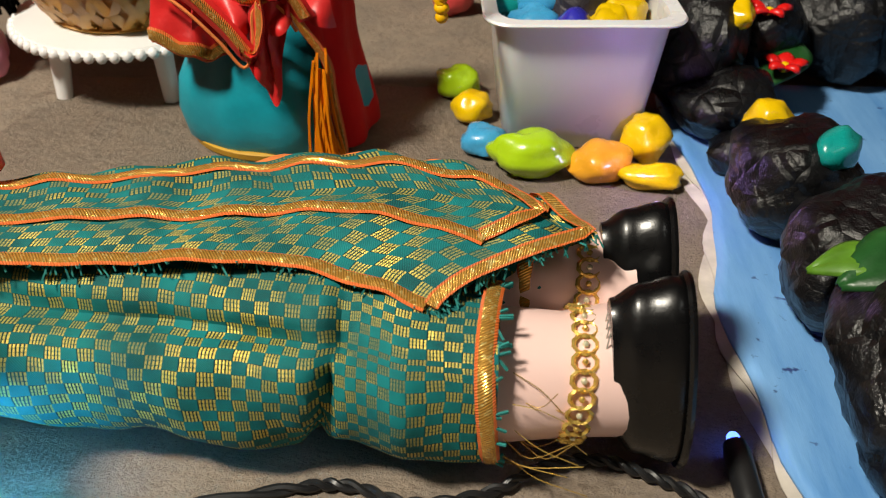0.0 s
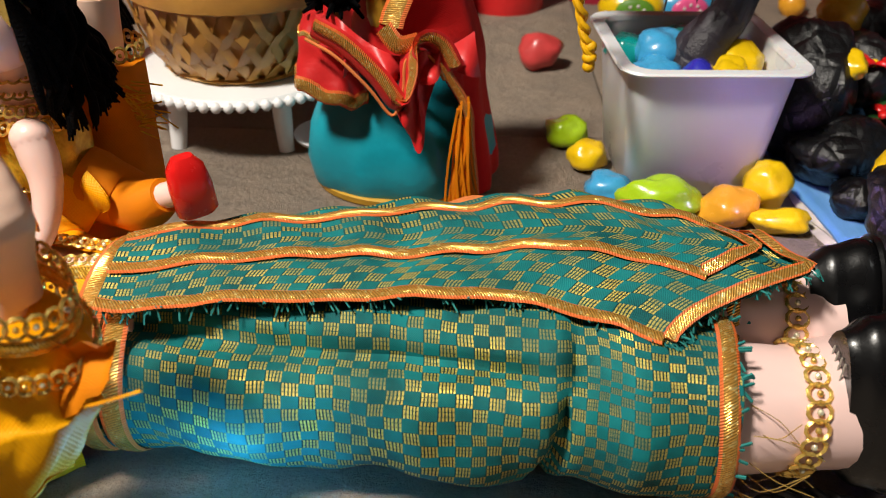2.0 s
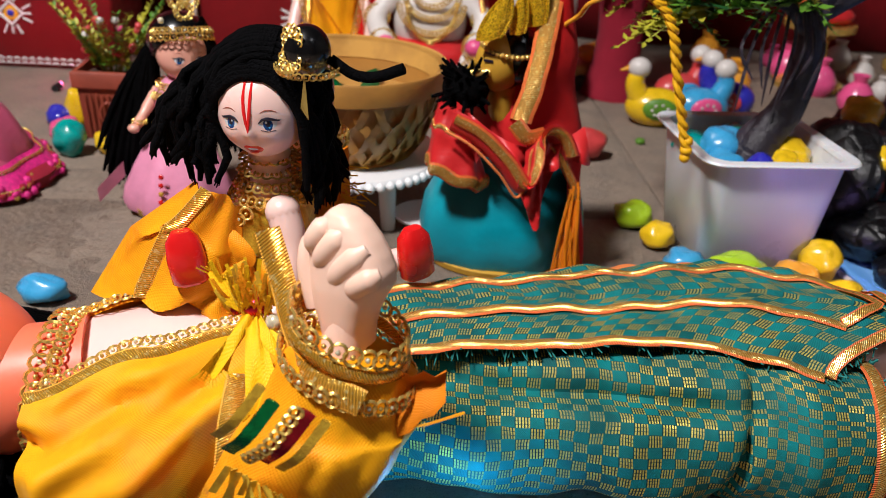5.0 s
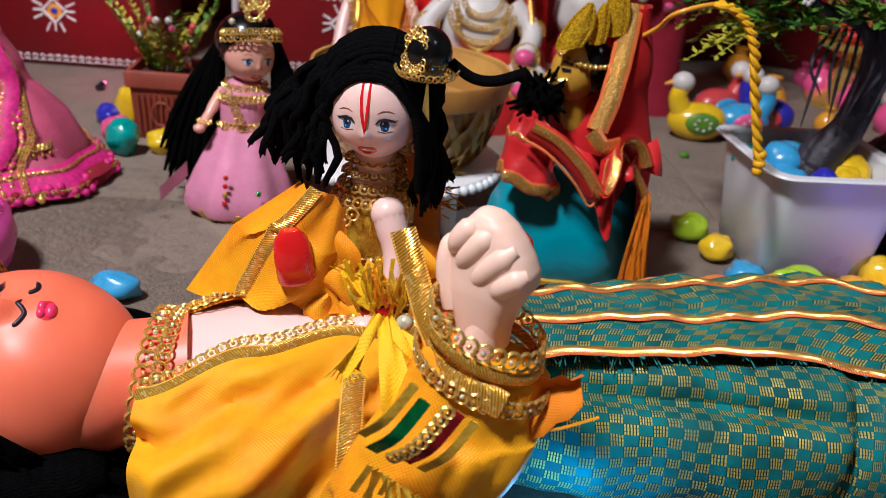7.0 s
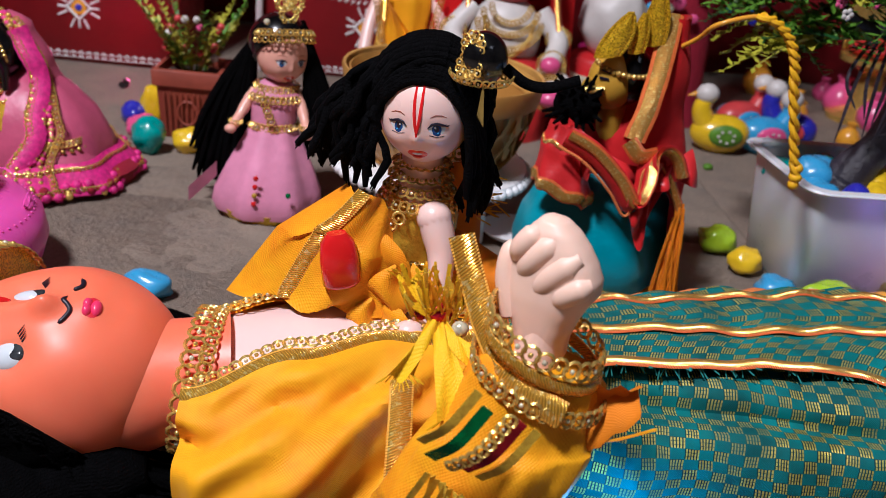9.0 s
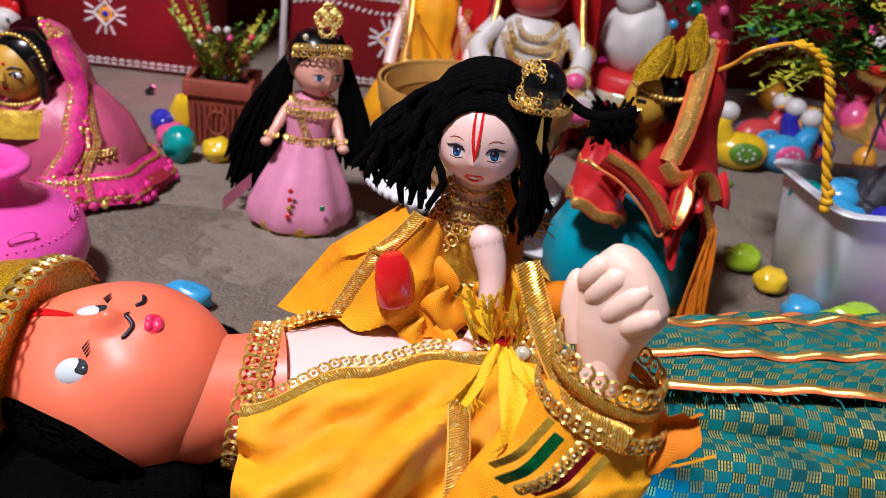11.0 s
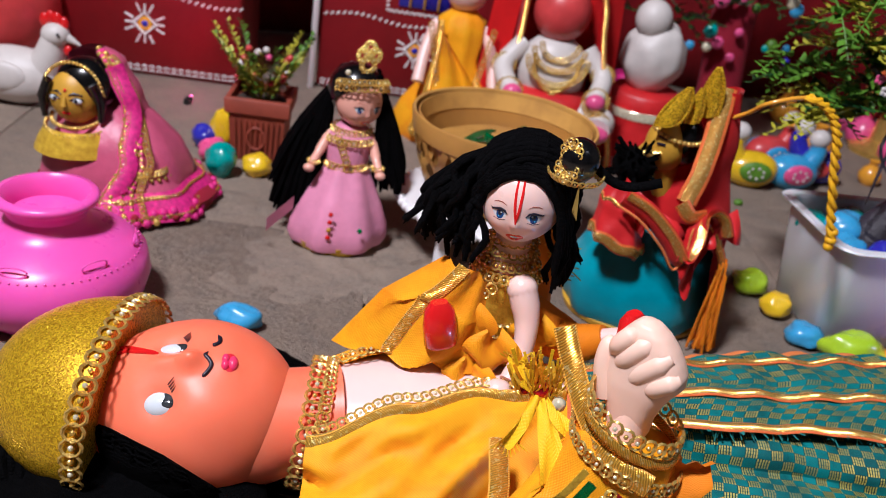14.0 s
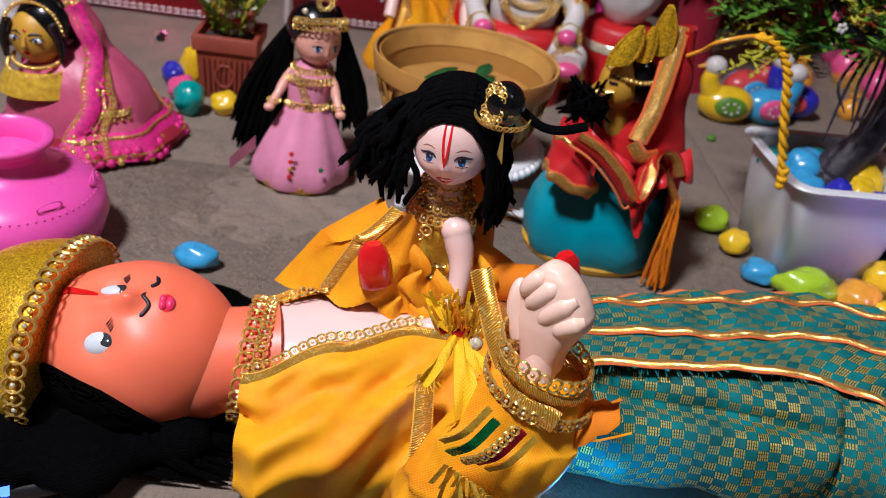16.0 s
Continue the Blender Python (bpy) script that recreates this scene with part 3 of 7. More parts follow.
        z += 0.0014 * math.sin(46 * u + 7 * v) * v + wobble((x, y, 0), 60, 0.002)
        z -= 0.0045 * max(0, u - 0.72) / 0.28 * max(0, 1 - v * 2.2) + 0.002 * (1 - v) ** 3
        if v > 0.85:
            z -= (v - 0.85) * 0.05
        return Vector((x, y, z))

    top = [[sheet(i / 60, j / 26) for j in range(27)] for i in range(61)]
    b.grid(top, "brocade")
    b.grid([[p - Vector((0, 0, 0.0014)) for p in row] for row in top], "brocade")
    up = Vector((0, 0, 0.0012))
    for v, w in ((0.012, 0.0056), (0.33, 0.0052), (0.73, 0.0044)):
        line = [sheet(i / 60, v) + up for i in range(57 if v == 0.33 else 60)]
        b.band(line, (0, 1, 0.12), w, "gold_ribbon")
    b.band([sheet(i / 60, 0.985) + up for i in range(61)], (0, 1, -0.4), 0.0026, "piping", 0.001)
    for u, w, first in ((0.992, 0.0046, 0), (0.925, 0.0044, 8)):
        line = [sheet(u, j / 24) + up * 1.3 for j in range(first, 25 if first == 0 else 20)]
        b.band(line, (1, 0.1, 0), w, "gold_ribbon")
    rag = random.Random(9)
    for j in range(230):
        u = rag.random()
        p = sheet(u, 0.0) if j % 2 else sheet(1.0, rag.random())
        b.tube([p, p + Vector((rag.uniform(-0.002, 0.003), rag.uniform(-0.004, 0), rag.uniform(-0.004, 0.0015)))], 0.00032, "thread", 3)
    # legs, anklets, shoes
    b.tube([(0.02, 0.264, 0.031), (0.05, 0.264, 0.0315), (0.068, 0.265, 0.0315), (0.086, 0.266, 0.034)], [0.0215, 0.0215, 0.0200, 0.0215], "pale", 24)
    b.tube([(0.03, 0.302, 0.036), (0.062, 0.301, 0.038), (0.078, 0.300, 0.040), (0.092, 0.300, 0.042)], [0.0190, 0.0190, 0.0180, 0.0195], "pale", 24)
    for cx, cy, cz, r in ((0.0705, 0.265, 0.0318, 0.0212), (0.074, 0.3005, 0.039, 0.0190)):
        ring = [(cx + 0.0015 * math.sin(a), cy + r * math.cos(a), max(0.004, cz + r * math.sin(a))) for a in (2 * math.pi * j / 36 for j in range(37))]
        b.chain(ring, lambda p, c=(cx, cy, cz): Vector(p) - Vector(c), 0.0045, 0.0011)
    loose = random.Random(44)
    for k in range(12):
        p = Vector((0.048 + loose.uniform(0, 0.006), 0.245 + loose.uniform(-0.004, 0.01), loose.uniform(0.012, 0.052)))
        b.tube(bend([p, p + Vector((0.008, -0.004, loose.uniform(-0.004, 0.004))), p + Vector((loose.uniform(0.012, 0.024), -0.006, loose.uniform(-0.010, 0.010)))], 6), 0.00018, "gold", 3)
    for cy, lift, x0 in ((0.261, 0.0, 0.078), (0.301, 0.0, 0.079)):
        rows = []
        for i in range(16):
            t = i / 15
            x = x0 + 0.023 * t
            wide = curve([(0, 0.0135), (0.3, 0.0175), (0.8, 0.0195), (1, 0.0185)], t)
            tall = curve([(0, 0.026), (0.35, 0.0315), (0.8, 0.0345), (1, 0.0330)], t)
            row = []
            for j in range(36):
                a = 2 * math.pi * j / 36
                narrow = 1 - 0.14 * math.sin(a)
                row.append((x + 0.007 * (1 - math.sin(a)) * 0.4, cy + wide * narrow * math.cos(a), 0.0385 + lift + tall * math.sin(a)))
            rows.append(row)
        b.grid(rows, "shoe", wrap=True, cap=True)
        welt = [(x0 + 0.0215 + 0.0028 * (1 - math.sin(a)), cy + 0.0202 * (1 - 0.14 * math.sin(a)) * math.cos(a), 0.0385 + lift + 0.0350 * math.sin(a)) for a in (2 * math.pi * j / 40 for j in range(41))]
        b.tube(welt, 0.0013, "shoe", 6)
        # buckle marks moulded on the instep
        for k in range(4):
            b.tube([(x0 - 0.0005, cy - 0.006 + 0.003 * k, 0.046 + lift), (x0 + 0.0005, cy - 0.005 + 0.003 * k, 0.057 + lift)], 0.0003, "card", 4)

    # torso
    rows = []
    for i in range(20):
        x = lerp(-0.263, -0.14, i / 19)
        ry = curve([(-0.263, 0.014), (-0.25, 0.030), (-0.22, 0.036), (-0.14, 0.034)], x)
        rz = curve([(-0.263, 0.014), (-0.25, 0.023), (-0.22, 0.028), (-0.14, 0.028)], x)
        rows.append([(x, 0.292 + ry * math.cos(a), 0.033 + rz * math.sin(a)) for a in (2 * math.pi * j / 36 for j in range(36))])
    b.grid(rows, "pale", wrap=True, cap=True)
    b.tube(bend([(-0.300, 0.276, 0.030), (-0.284, 0.278, 0.0325), (-0.270, 0.282, 0.035), (-0.250, 0.286, 0.035)], 12), [0.0240, 0.0246, 0.0250, 0.0250, 0.0246, 0.0240, 0.0234, 0.0229, 0.0226, 0.0226, 0.0229, 0.0238, 0.0250], "vinyl", 40)

    # blouse: near and far side, open over the chest
    def flap(near):
        rows = []
        for i in range(44):
            t = i / 43
            x = lerp(-0.260, -0.150, t)
            edge = curve([(0, (0.254, 0.050)), (0.35, (0.268, 0.0615)), (0.65, (0.282, 0.0635)), (1, (0.286, 0.064))], t) if near else curve([(0, (0.298, 0.055)), (0.25, (0.304, 0.0615)), (0.6, (0.304, 0.063)), (1, (0.296, 0.064))], t)
            out = curve([(0, 0.018), (0.12, 0.034), (0.45, 0.046), (0.8, 0.044), (1, 0.034)], t)
            row = []
            for j in range(30):
                s = j / 29
                a = s * math.pi * 0.62
                y = edge[0] - (out * math.sin(a) if near else -out * 0.75 * math.sin(a))
                z = edge[1] - (edge[1] - 0.002) * (1 - math.cos(a)) / (1 - math.cos(math.pi * 0.62))
                fan = math.atan2(s + 0.02, 1.06 - t)
                far_off = min(1.0, math.hypot(s, 1.06 - t) * 1.5)
                fold = (0.0046 * math.sin(11 * fan + 2.2 * wobble((t, s, 0), 2.5, 1)) + 0.0016 * math.sin(27 * fan + 3 * wobble((t, s, 3), 3.0, 1))) * far_off * min(1.0, 3 * s)
                row.append((x - s * (0.003 + 0.013 * (t - 0.3)), y - fold if near else y + fold, max(0.001, z + fold * 0.7)))
            rows.append(row)
        b.grid(rows, "orange")
        b.grid([[Vector(p) + Vector((0, 0.0012 if near else -0.0012, -0.0012)) for p in row] for row in rows], "orange")
        return rows

    near, far = flap(True), flap(False)
    b.chain([Vector(r[0]) + Vector((0, 0.001, 0.002)) for r in near], (0, 0, 1), 0.0034)
    b.chain([Vector(r[0]) + Vector((0, -0.001, 0.002)) for r in far], (0, 0, 1), 0.0034)
    b.band([Vector(r[1]) + Vector((0, -0.003, 0.0005)) for r in near], (0, 1, 1), 0.006, "gold_band")
    neck = [(-0.262 + 0.003 * math.sin(a), 0.2845 + 0.030 * math.cos(a), max(0.006, 0.034 + 0.0265 * math.sin(a))) for a in (2 * math.pi * j / 44 for j in range(45))]
    b.chain(neck, lambda p: Vector(p) - Vector((-0.262, 0.2845, 0.03)), 0.0046, 0.0011)
    b.chain([Vector(p) + Vector((0.005, 0, 0)) for p in neck], lambda p: Vector(p) - Vector((-0.262, 0.2845, 0.03)), 0.0030)
    # gold strip down the blouse by the arm
    b.band([(-0.186, 0.246, 0.066), (-0.186, 0.228, 0.060), (-0.186, 0.216, 0.046), (-0.184, 0.214, 0.028), (-0.182, 0.218, 0.008)], (1, 0, 0), 0.008, "gold_band")

    # near arm, raised from the elbow
    b.tube(bend([(-0.178, 0.220, 0.040), (-0.168, 0.214, 0.048), (-0.158, 0.214, 0.060), (-0.152, 0.216, 0.075), (-0.1475, 0.219, 0.112)], 20), [0.0105] * 12 + [0.0100, 0.0095, 0.0090, 0.0085, 0.0080, 0.0074, 0.0068, 0.0060, 0.0050], "peach", 22)
    rows = []
    for i in range(26):
        t = i / 25
        c = curve([(0, (-0.176, 0.216, 0.034)), (0.35, (-0.164, 0.209, 0.050)), (0.7, (-0.152, 0.214, 0.074)), (1, (-0.1475, 0.2165, 0.096))], t)
        r = curve([(0, 0.019), (0.25, 0.026), (0.6, 0.0255), (0.9, 0.020), (1, 0.0165)], t)
        row = []
        for j in range(40):
            a = 2 * math.pi * j / 40
            k = 1 + 0.07 * math.sin(9 * a + 3 * t) * (1 - t * 0.3) + wobble((a, t * 4, 0), 1.5, 0.12)
            row.append((c[0] + r * k * math.cos(a), c[1] + 0.72 * r * k * math.sin(a), max(0.002, c[2] + 0.45 * r * math.cos(a) * (0.6 - t))))
        rows.append(row)
    b.grid(rows, "orange", wrap=True, cap=True)
    # torn corner of the sleeve
    b.grid([[(lerp(-0.142, -0.119, s) , 0.208 + 0.004 * math.sin(5 * q), lerp(0.094, 0.064 + 0.022 * s, q) + 0.001 * math.sin(20 * s)) for s in np.linspace(0, 1, 8)] for q in np.linspace(0, 1, 6)], "saffron")
    cuff = lambda r, z: [(-0.1475 + r * math.cos(a), 0.2165 + r * 0.85 * math.sin(a), z + 0.010 * math.cos(a) * -0.6 + 0.002 * math.sin(a)) for a in (2 * math.pi * j / 36 for j in range(37))]
    b.band(cuff(0.0178, 0.0995), (0, 0, 1), 0.0045, "gold_band", 0.0008)
    b.chain(cuff(0.0172, 0.1055), lambda p: Vector(p) - Vector((-0.1475, 0.2165, Vector(p).z)), 0.0036)
    b.chain(cuff(0.0205, 0.0910), lambda p: Vector(p) - Vector((-0.1475, 0.2165, Vector(p).z)), 0.0030)
    # gold band that curls from the cuff to the chest, and its frayed end
    b.band(bend([(-0.1735, 0.236, 0.125), (-0.1690, 0.230, 0.113), (-0.1640, 0.218, 0.103), (-0.1560, 0.203, 0.095), (-0.1430, 0.198, 0.090)], 20), (0.75, 0.2, 0.6), 0.0080, "gold_band", 0.0008)
    rag = random.Random(3)
    for k in range(90):
        base = Vector((rag.uniform(-0.186, -0.170), rag.uniform(0.230, 0.238), rag.uniform(0.094, 0.104)))
        tip = base + Vector((rag.uniform(-0.006, 0.004), rag.uniform(-0.003, 0.002), rag.uniform(0.005, 0.013)))
        b.band([base, lerp(base, tip, 0.5) + Vector((0, -0.001, 0)), tip], (1, 0.3, 0), rag.uniform(0.0005, 0.0014), rag.choice(("gold_foil", "net", "gold_foil", "orange", "net")), 0.0002)
    # tails of marigold net that hang from the bead over the sleeve
    for dx, dy, dz, w, lean in ((0.004, -0.026, -0.022, 0.011, 0.003), (-0.006, -0.016, -0.014, 0.008, -0.004), (-0.010, 0.002, 0.010, 0.007, 0.0), (0.009, -0.014, -0.010, 0.007, 0.004)):
        rows = []
        for i in range(12):
            t = i / 11
            mid = Vector((-0.178 + dx * t, 0.234 + dy * t - 0.003 * math.sin(math.pi * t), 0.099 + dz * t * (0.55 + 0.45 * t)))
            rows.append([mid + Vector((w * (0.35 + 0.65 * t) * q + lean * t, 0.0012 * math.cos(9 * q + 2 * t), 0.0014 * math.sin(8 * q + 5 * t))) for q in np.linspace(-0.5, 0.5, 11)])
        b.grid(rows, "net")
        b.grid([[p + Vector((0, 0.0008, -0.0006)) for p in r] for r in rows], "orange")
        for q in range(11):
            b.tube([rows[-1][q], rows[-1][q] + Vector((0.0006 * (q - 5), -0.001, -0.0022 if dz < 0 else 0.0022))], 0.00025, "net", 3)
    b.ball((-0.1770, 0.2330, 0.1000), (0.0042, 0.0034, 0.0034), "red_foil", 10, 8)
    b.ball((-0.1830, 0.2340, 0.0985), (0.0022, 0.002, 0.0022), "red_foil", 8, 6)
    b.ball((-0.1710, 0.2290, 0.0970), (0.0028, 0.0028, 0.0028), "gem", 8, 6)
    # green and red arm bands
    for dz, dx, m, w in ((0.000, 0.000, "green_foil", 0.0042), (-0.003, 0.009, "red_foil", 0.0052), (0.005, -0.003, "gold_foil", 0.003), (-0.006, 0.014, "gold_foil", 0.003)):
        b.band(bend([(-0.179 + dx, 0.190, 0.080 + dz), (-0.173 + dx, 0.186, 0.088 + dz), (-0.166 + dx, 0.188, 0.098 + dz)], 10), (0.8, 0.1, -0.6), w, m, 0.0008)
    b.chain(bend([(-0.174, 0.188, 0.078), (-0.167, 0.184, 0.086), (-0.159, 0.186, 0.097)], 10), (0, -1, 0), 0.0022)
    # gold tinsel below the arm band
    for k in range(14):
        base = Vector((-0.179 + 0.0013 * k, 0.190, 0.074 - 0.001 * k))
        b.band([base, base + Vector((rag.uniform(-0.006, 0.010), -0.002, rag.uniform(-0.014, -0.004)))], (0, 0, 1), 0.0026, "gold_foil", 0.0003)
    b.tube([(-0.135, 0.207, 0.074), (-0.124, 0.204, 0.079), (-0.113, 0.206, 0.082)], 0.0005, "orange", 5)

    # half-closed hand: a flat palm, four slanting finger ridges, the thumb behind
    hc, hn = Vector((-0.1468, 0.2200, 0.1235)), Vector((-0.58, -0.81, 0.0))
    wide = Vector((0.81, -0.58, 0.0))
    # the fist: a lofted palm, widest at the knuckles
    rows = []
    for z, x0, x1, deep in ((-0.026, -0.0085, 0.0065, 0.0075), (-0.020, -0.0100, 0.0068, 0.0078), (-0.014, -0.0130, 0.0085, 0.0080), (-0.008, -0.0142, 0.0112, 0.0082), (-0.003, -0.0146, 0.0142, 0.0080), (0.001, -0.0148, 0.0140, 0.0078), (0.005, -0.0142, 0.0118, 0.0074), (0.009, -0.0122, 0.0086, 0.0068), (0.0125, -0.0098, 0.0048, 0.0058), (0.0150, -0.0076, 0.0008, 0.0042), (0.0160, -0.0060, -0.0022, 0.0016)):
        ring = []
        for j in range(40):
            a = 2 * math.pi * j / 40
            ring.append(hc + wide * 0.95 * (lerp(x0, x1, 0.5) + 0.5 * (x1 - x0) * math.copysign(abs(math.cos(a)) ** 0.75, math.cos(a))) - hn * (deep * math.copysign(abs(math.sin(a)) ** 0.75, math.sin(a))) + Vector((0, 0, z)))
        rows.append(ring)
    smooth = []
    for i in range(41):
        q = i / 40 * (len(rows) - 1)
        n0 = min(int(q), len(rows) - 2)
        smooth.append([lerp(p0, p1, q - n0) for p0, p1 in zip(rows[n0], rows[n0 + 1])])
    b.grid(smooth, "peach", wrap=True, cap=True)
    # four curled fingers that lie across it
    for (xa, za), (xb, zb), r in (((-0.0125, 0.0012), (-0.0058, 0.0122), 0.0034), ((-0.0098, -0.0034), (0.0006, 0.0112), 0.0037), ((-0.0048, -0.0078), (0.0080, 0.0078), 0.0038), ((0.0020, -0.0082), (0.0128, 0.0014), 0.0036)):
        line = []
        for q in range(15):
            t = q / 14
            line.append(hc + wide * 0.95 * lerp(xa, xb, t) + hn * (0.0026 + 0.0028 * math.sin(math.pi * (0.12 + 0.80 * t))) + Vector((0, 0, lerp(za, zb, t) + 0.0010 * math.sin(math.pi * t))))
        b.tube(line, [r * (0.35 + 0.65 * math.sin(math.pi * min(0.5, (q + 0.6) / 15 * 1.3))) * (1 if q < 12 else 1 - 0.16 * (q - 11)) for q in range(15)], "peach", 14)
    b.tube(bend([hc + wide * x + hn * y + Vector((0, 0, z)) for x, y, z in ((-0.010, 0.003, -0.016), (-0.0138, 0.0030, -0.006), (-0.0146, 0.0020, 0.002), (-0.0150, 0.0010, 0.0050))], 10), [0.0042, 0.0042, 0.0040, 0.0038, 0.0036, 0.0034, 0.0032, 0.0028, 0.0023, 0.0017, 0.0008], "peach", 12)

    # far arm, raised behind the seated doll
    b.tube(bend([(-0.225, 0.330, 0.040), (-0.195, 0.345, 0.055), (-0.176, 0.355, 0.090), (-0.172, 0.357, 0.132)], 16), 0.0105, "peach", 16)
    rows = []
    for i in range(16):
        t = i / 15
        c = curve([(0, (-0.218, 0.335, 0.035)), (0.4, (-0.180, 0.348, 0.050)), (1, (-0.171, 0.356, 0.108))], t)
        r = curve([(0, 0.02), (0.4, 0.027), (1, 0.015)], t)
        rows.append([(c[0] + r * (1 + 0.06 * math.sin(8 * a)) * math.cos(a), c[1] + 0.7 * r * math.sin(a), c[2]) for a in (2 * math.pi * j / 28 for j in range(28))])
    b.grid(rows, "saffron", wrap=True, cap=True)
    b.chain([(-0.171 + 0.0155 * math.cos(a), 0.356 + 0.0125 * math.sin(a), 0.113) for a in (2 * math.pi * j / 24 for j in range(25))], lambda p: Vector(p) - Vector((-0.171, 0.356, 0.113)), 0.0034)
    b.ball((-0.172, 0.357, 0.133), (0.0105, 0.010, 0.018), "peach", 16, 12)

    # head, crown to the west, face up and a little towards the south
    at, size = (-0.3097, 0.2822, 0.0350), (0.0390, 0.0440, 0.0385)
    turn = axes((-0.143, -0.435, 1.0), (-1, -0.119, -0.014))
    eyes = ((-0.405, 0.135, 1.0), (0.225, 0.055, 0.72))

    def skull(d):
        bump = lambda u, v, wu, wv: math.exp(-((d.x - u) / wu) ** 2 - ((d.y - v) / wv) ** 2)
        k = 1.0
        if d.z > 0:
            k += d.z * (0.13 * bump(0.0, -0.13, 0.10, 0.095) + 0.055 * bump(0.02, 0.06, 0.10, 0.18) + 0.045 * bump(0.03, -0.46, 0.20, 0.14) + 0.035 * bump(0.03, -0.76, 0.26, 0.14))
            k += d.z * (0.05 * bump(-0.52, -0.40, 0.28, 0.28) + 0.05 * bump(0.48, -0.36, 0.24, 0.26) + 0.025 * bump(0, 0.52, 0.5, 0.2) + 0.05 * bump(0.36, 0.50, 0.3, 0.25))
            for u, v, w in eyes:
                k -= d.z * 0.080 * bump(u, v, 0.21 * w, 0.19)
        return k - 0.02 * max(0, abs(d.x) - 0.6) * (d.y > 0)

    b.ball(at, size, "vinyl", 128, 96, turn, skull)

    def fp(u, v, lift=0.0):
        d = Vector((u, v, math.sqrt(max(0.0, 1 - u * u - v * v))))
        k = skull(d) * (1 + lift)
        return Vector(at) + turn @ Vector((d.x * size[0] * k, d.y * size[1] * k, d.z * size[2] * k))

    # sleepy eyes: a glassy ball in a dark-rimmed slit, a square grey iris, lashes
    for u, v, w in eyes:
        lid = lambda a: (1.0 if math.cos(a) > -0.2 else 0.94) * (1 - 0.06 * math.sin(2 * a))
        b.patch(fp, u, v - 0.01, 0.135 * w, 0.165, "maroon", -0.012, 0.0, lid)
        b.ball(fp(u, v + 0.010, -0.085), (0.0062 * w, 0.0079, 0.0050), "eye_white", 32, 20, turn)
        b.ball(fp(u + 0.005, v - 0.070, -0.062), (0.0038 * w, 0.0030, 0.0034), "iris", 20, 12, turn, lambda d: (abs(d.x) ** 4 + abs(d.y) ** 4 + abs(d.z) ** 4) ** (-1 / 4))
        b.ball(fp(u + 0.005, v - 0.105, -0.040), (0.0022 * w, 0.0016, 0.0022), "ink", 12, 8, turn)
        for k in range(4):
            b.tube([fp(u + (0.09 + 0.025 * k) * w, v - 0.115 + 0.012 * k, 0.004), fp(u + (0.14 + 0.030 * k) * w, v - 0.155 + 0.006 * k, 0.016)], [0.0003, 0.0001], "ink", 5)
    for brush in ([(-0.175, -0.245), (-0.115, -0.285), (-0.045, -0.310), (0.015, -0.285), (0.060, -0.250), (0.115, -0.270)], [(0.195, -0.300), (0.235, -0.345), (0.285, -0.350), (0.345, -0.325)]):
        line = bend([fp(u, v, 0.004) for u, v in brush], 18)
        b.tube(line, [0.0004] + [0.0009] * 14 + [0.0008, 0.0006, 0.0004, 0.0002], "ink", 8)
    for u0, u1, u2 in ((0.165, 0.215, 0.25), (0.195, 0.275, 0.34)):
        b.tube(bend([fp(0.135, 0.18, 0.004), fp(u0, 0.34, 0.004), fp(u1, 0.50, 0.004), fp(u2, 0.66, 0.004)], 12), [0.0005] + [0.0009] * 12, "red", 7)
    b.patch(fp, 0.0, -0.455, 0.115, 0.070, "mouth", 0.003)
    for u, v, w, h in ((-0.030, -0.425, 0.0025, 0.0017), (0.034, -0.425, 0.0025, 0.0017), (0.0, -0.485, 0.0034, 0.0021)):
        b.ball(fp(u, v, -0.018), (w, h, 0.0024), "lips", 16, 10, turn)
    # glitter cap with its lace trim
    cap_turn = axes((-1, 0.11, 0.02), (0, 0, 1))
    b.ball((-0.3400, 0.2840, 0.0375), (0.0465, 0.0400, 0.055), "glitter", 48, 18, cap_turn, None, 0.5, 1.0)
    ring = [Vector((-0.3400, 0.2840, 0.0375)) + cap_turn @ Vector((0.0477 * math.cos(a), 0.0408 * math.sin(a), 0.001)) for a in (2 * math.pi * j / 60 for j in range(61))]
    b.chain([Vector((p.x, p.y, max(0.005, p.z))) for p in ring], lambda p: Vector(p) - Vector((-0.345, 0.288, 0.04)), 0.0050, 0.0011)
    # hair combed down over the near temple
    side = (turn @ Vector((-0.85, 0.50, -0.20))).normalized()
    b.ball(at, (0.0418, 0.0418, 0.0424), "hair", 40, 16, axes(side, (0, 0, 1)), lambda d: 1 + 0.012 * math.sin(30 * d.x) + 0.012 * math.sin(24 * d.y), 0.705, 1.0)
    temple, wisps = axes(side, (0, 0, 1)), random.Random(77)
    for k in range(90):
        ph, th = wisps.uniform(0, 6.28), math.radians(wisps.uniform(42, 51))
        pts = []
        for q in range(6):
            a, e = ph + 0.06 * q, th + 0.012 * q * wisps.uniform(-1, 1)
            pts.append(Vector(at) + temple @ Vector((math.sin(e) * math.cos(a), math.sin(e) * math.sin(a), math.cos(e))) * 0.0424)
        b.tube([Vector((p.x, p.y, max(0.003, p.z))) for p in pts], [0.0003, 0.0006, 0.0007, 0.0006, 0.0005, 0.0002], "hair", 5)
    # loose black hair under and beside the head
    b.ball((-0.337, 0.279, 0.014), (0.068, 0.064, 0.016), "hair", 40, 14, None, lambda d: 1 + 0.10 * math.sin(9 * math.atan2(d.y, d.x)))
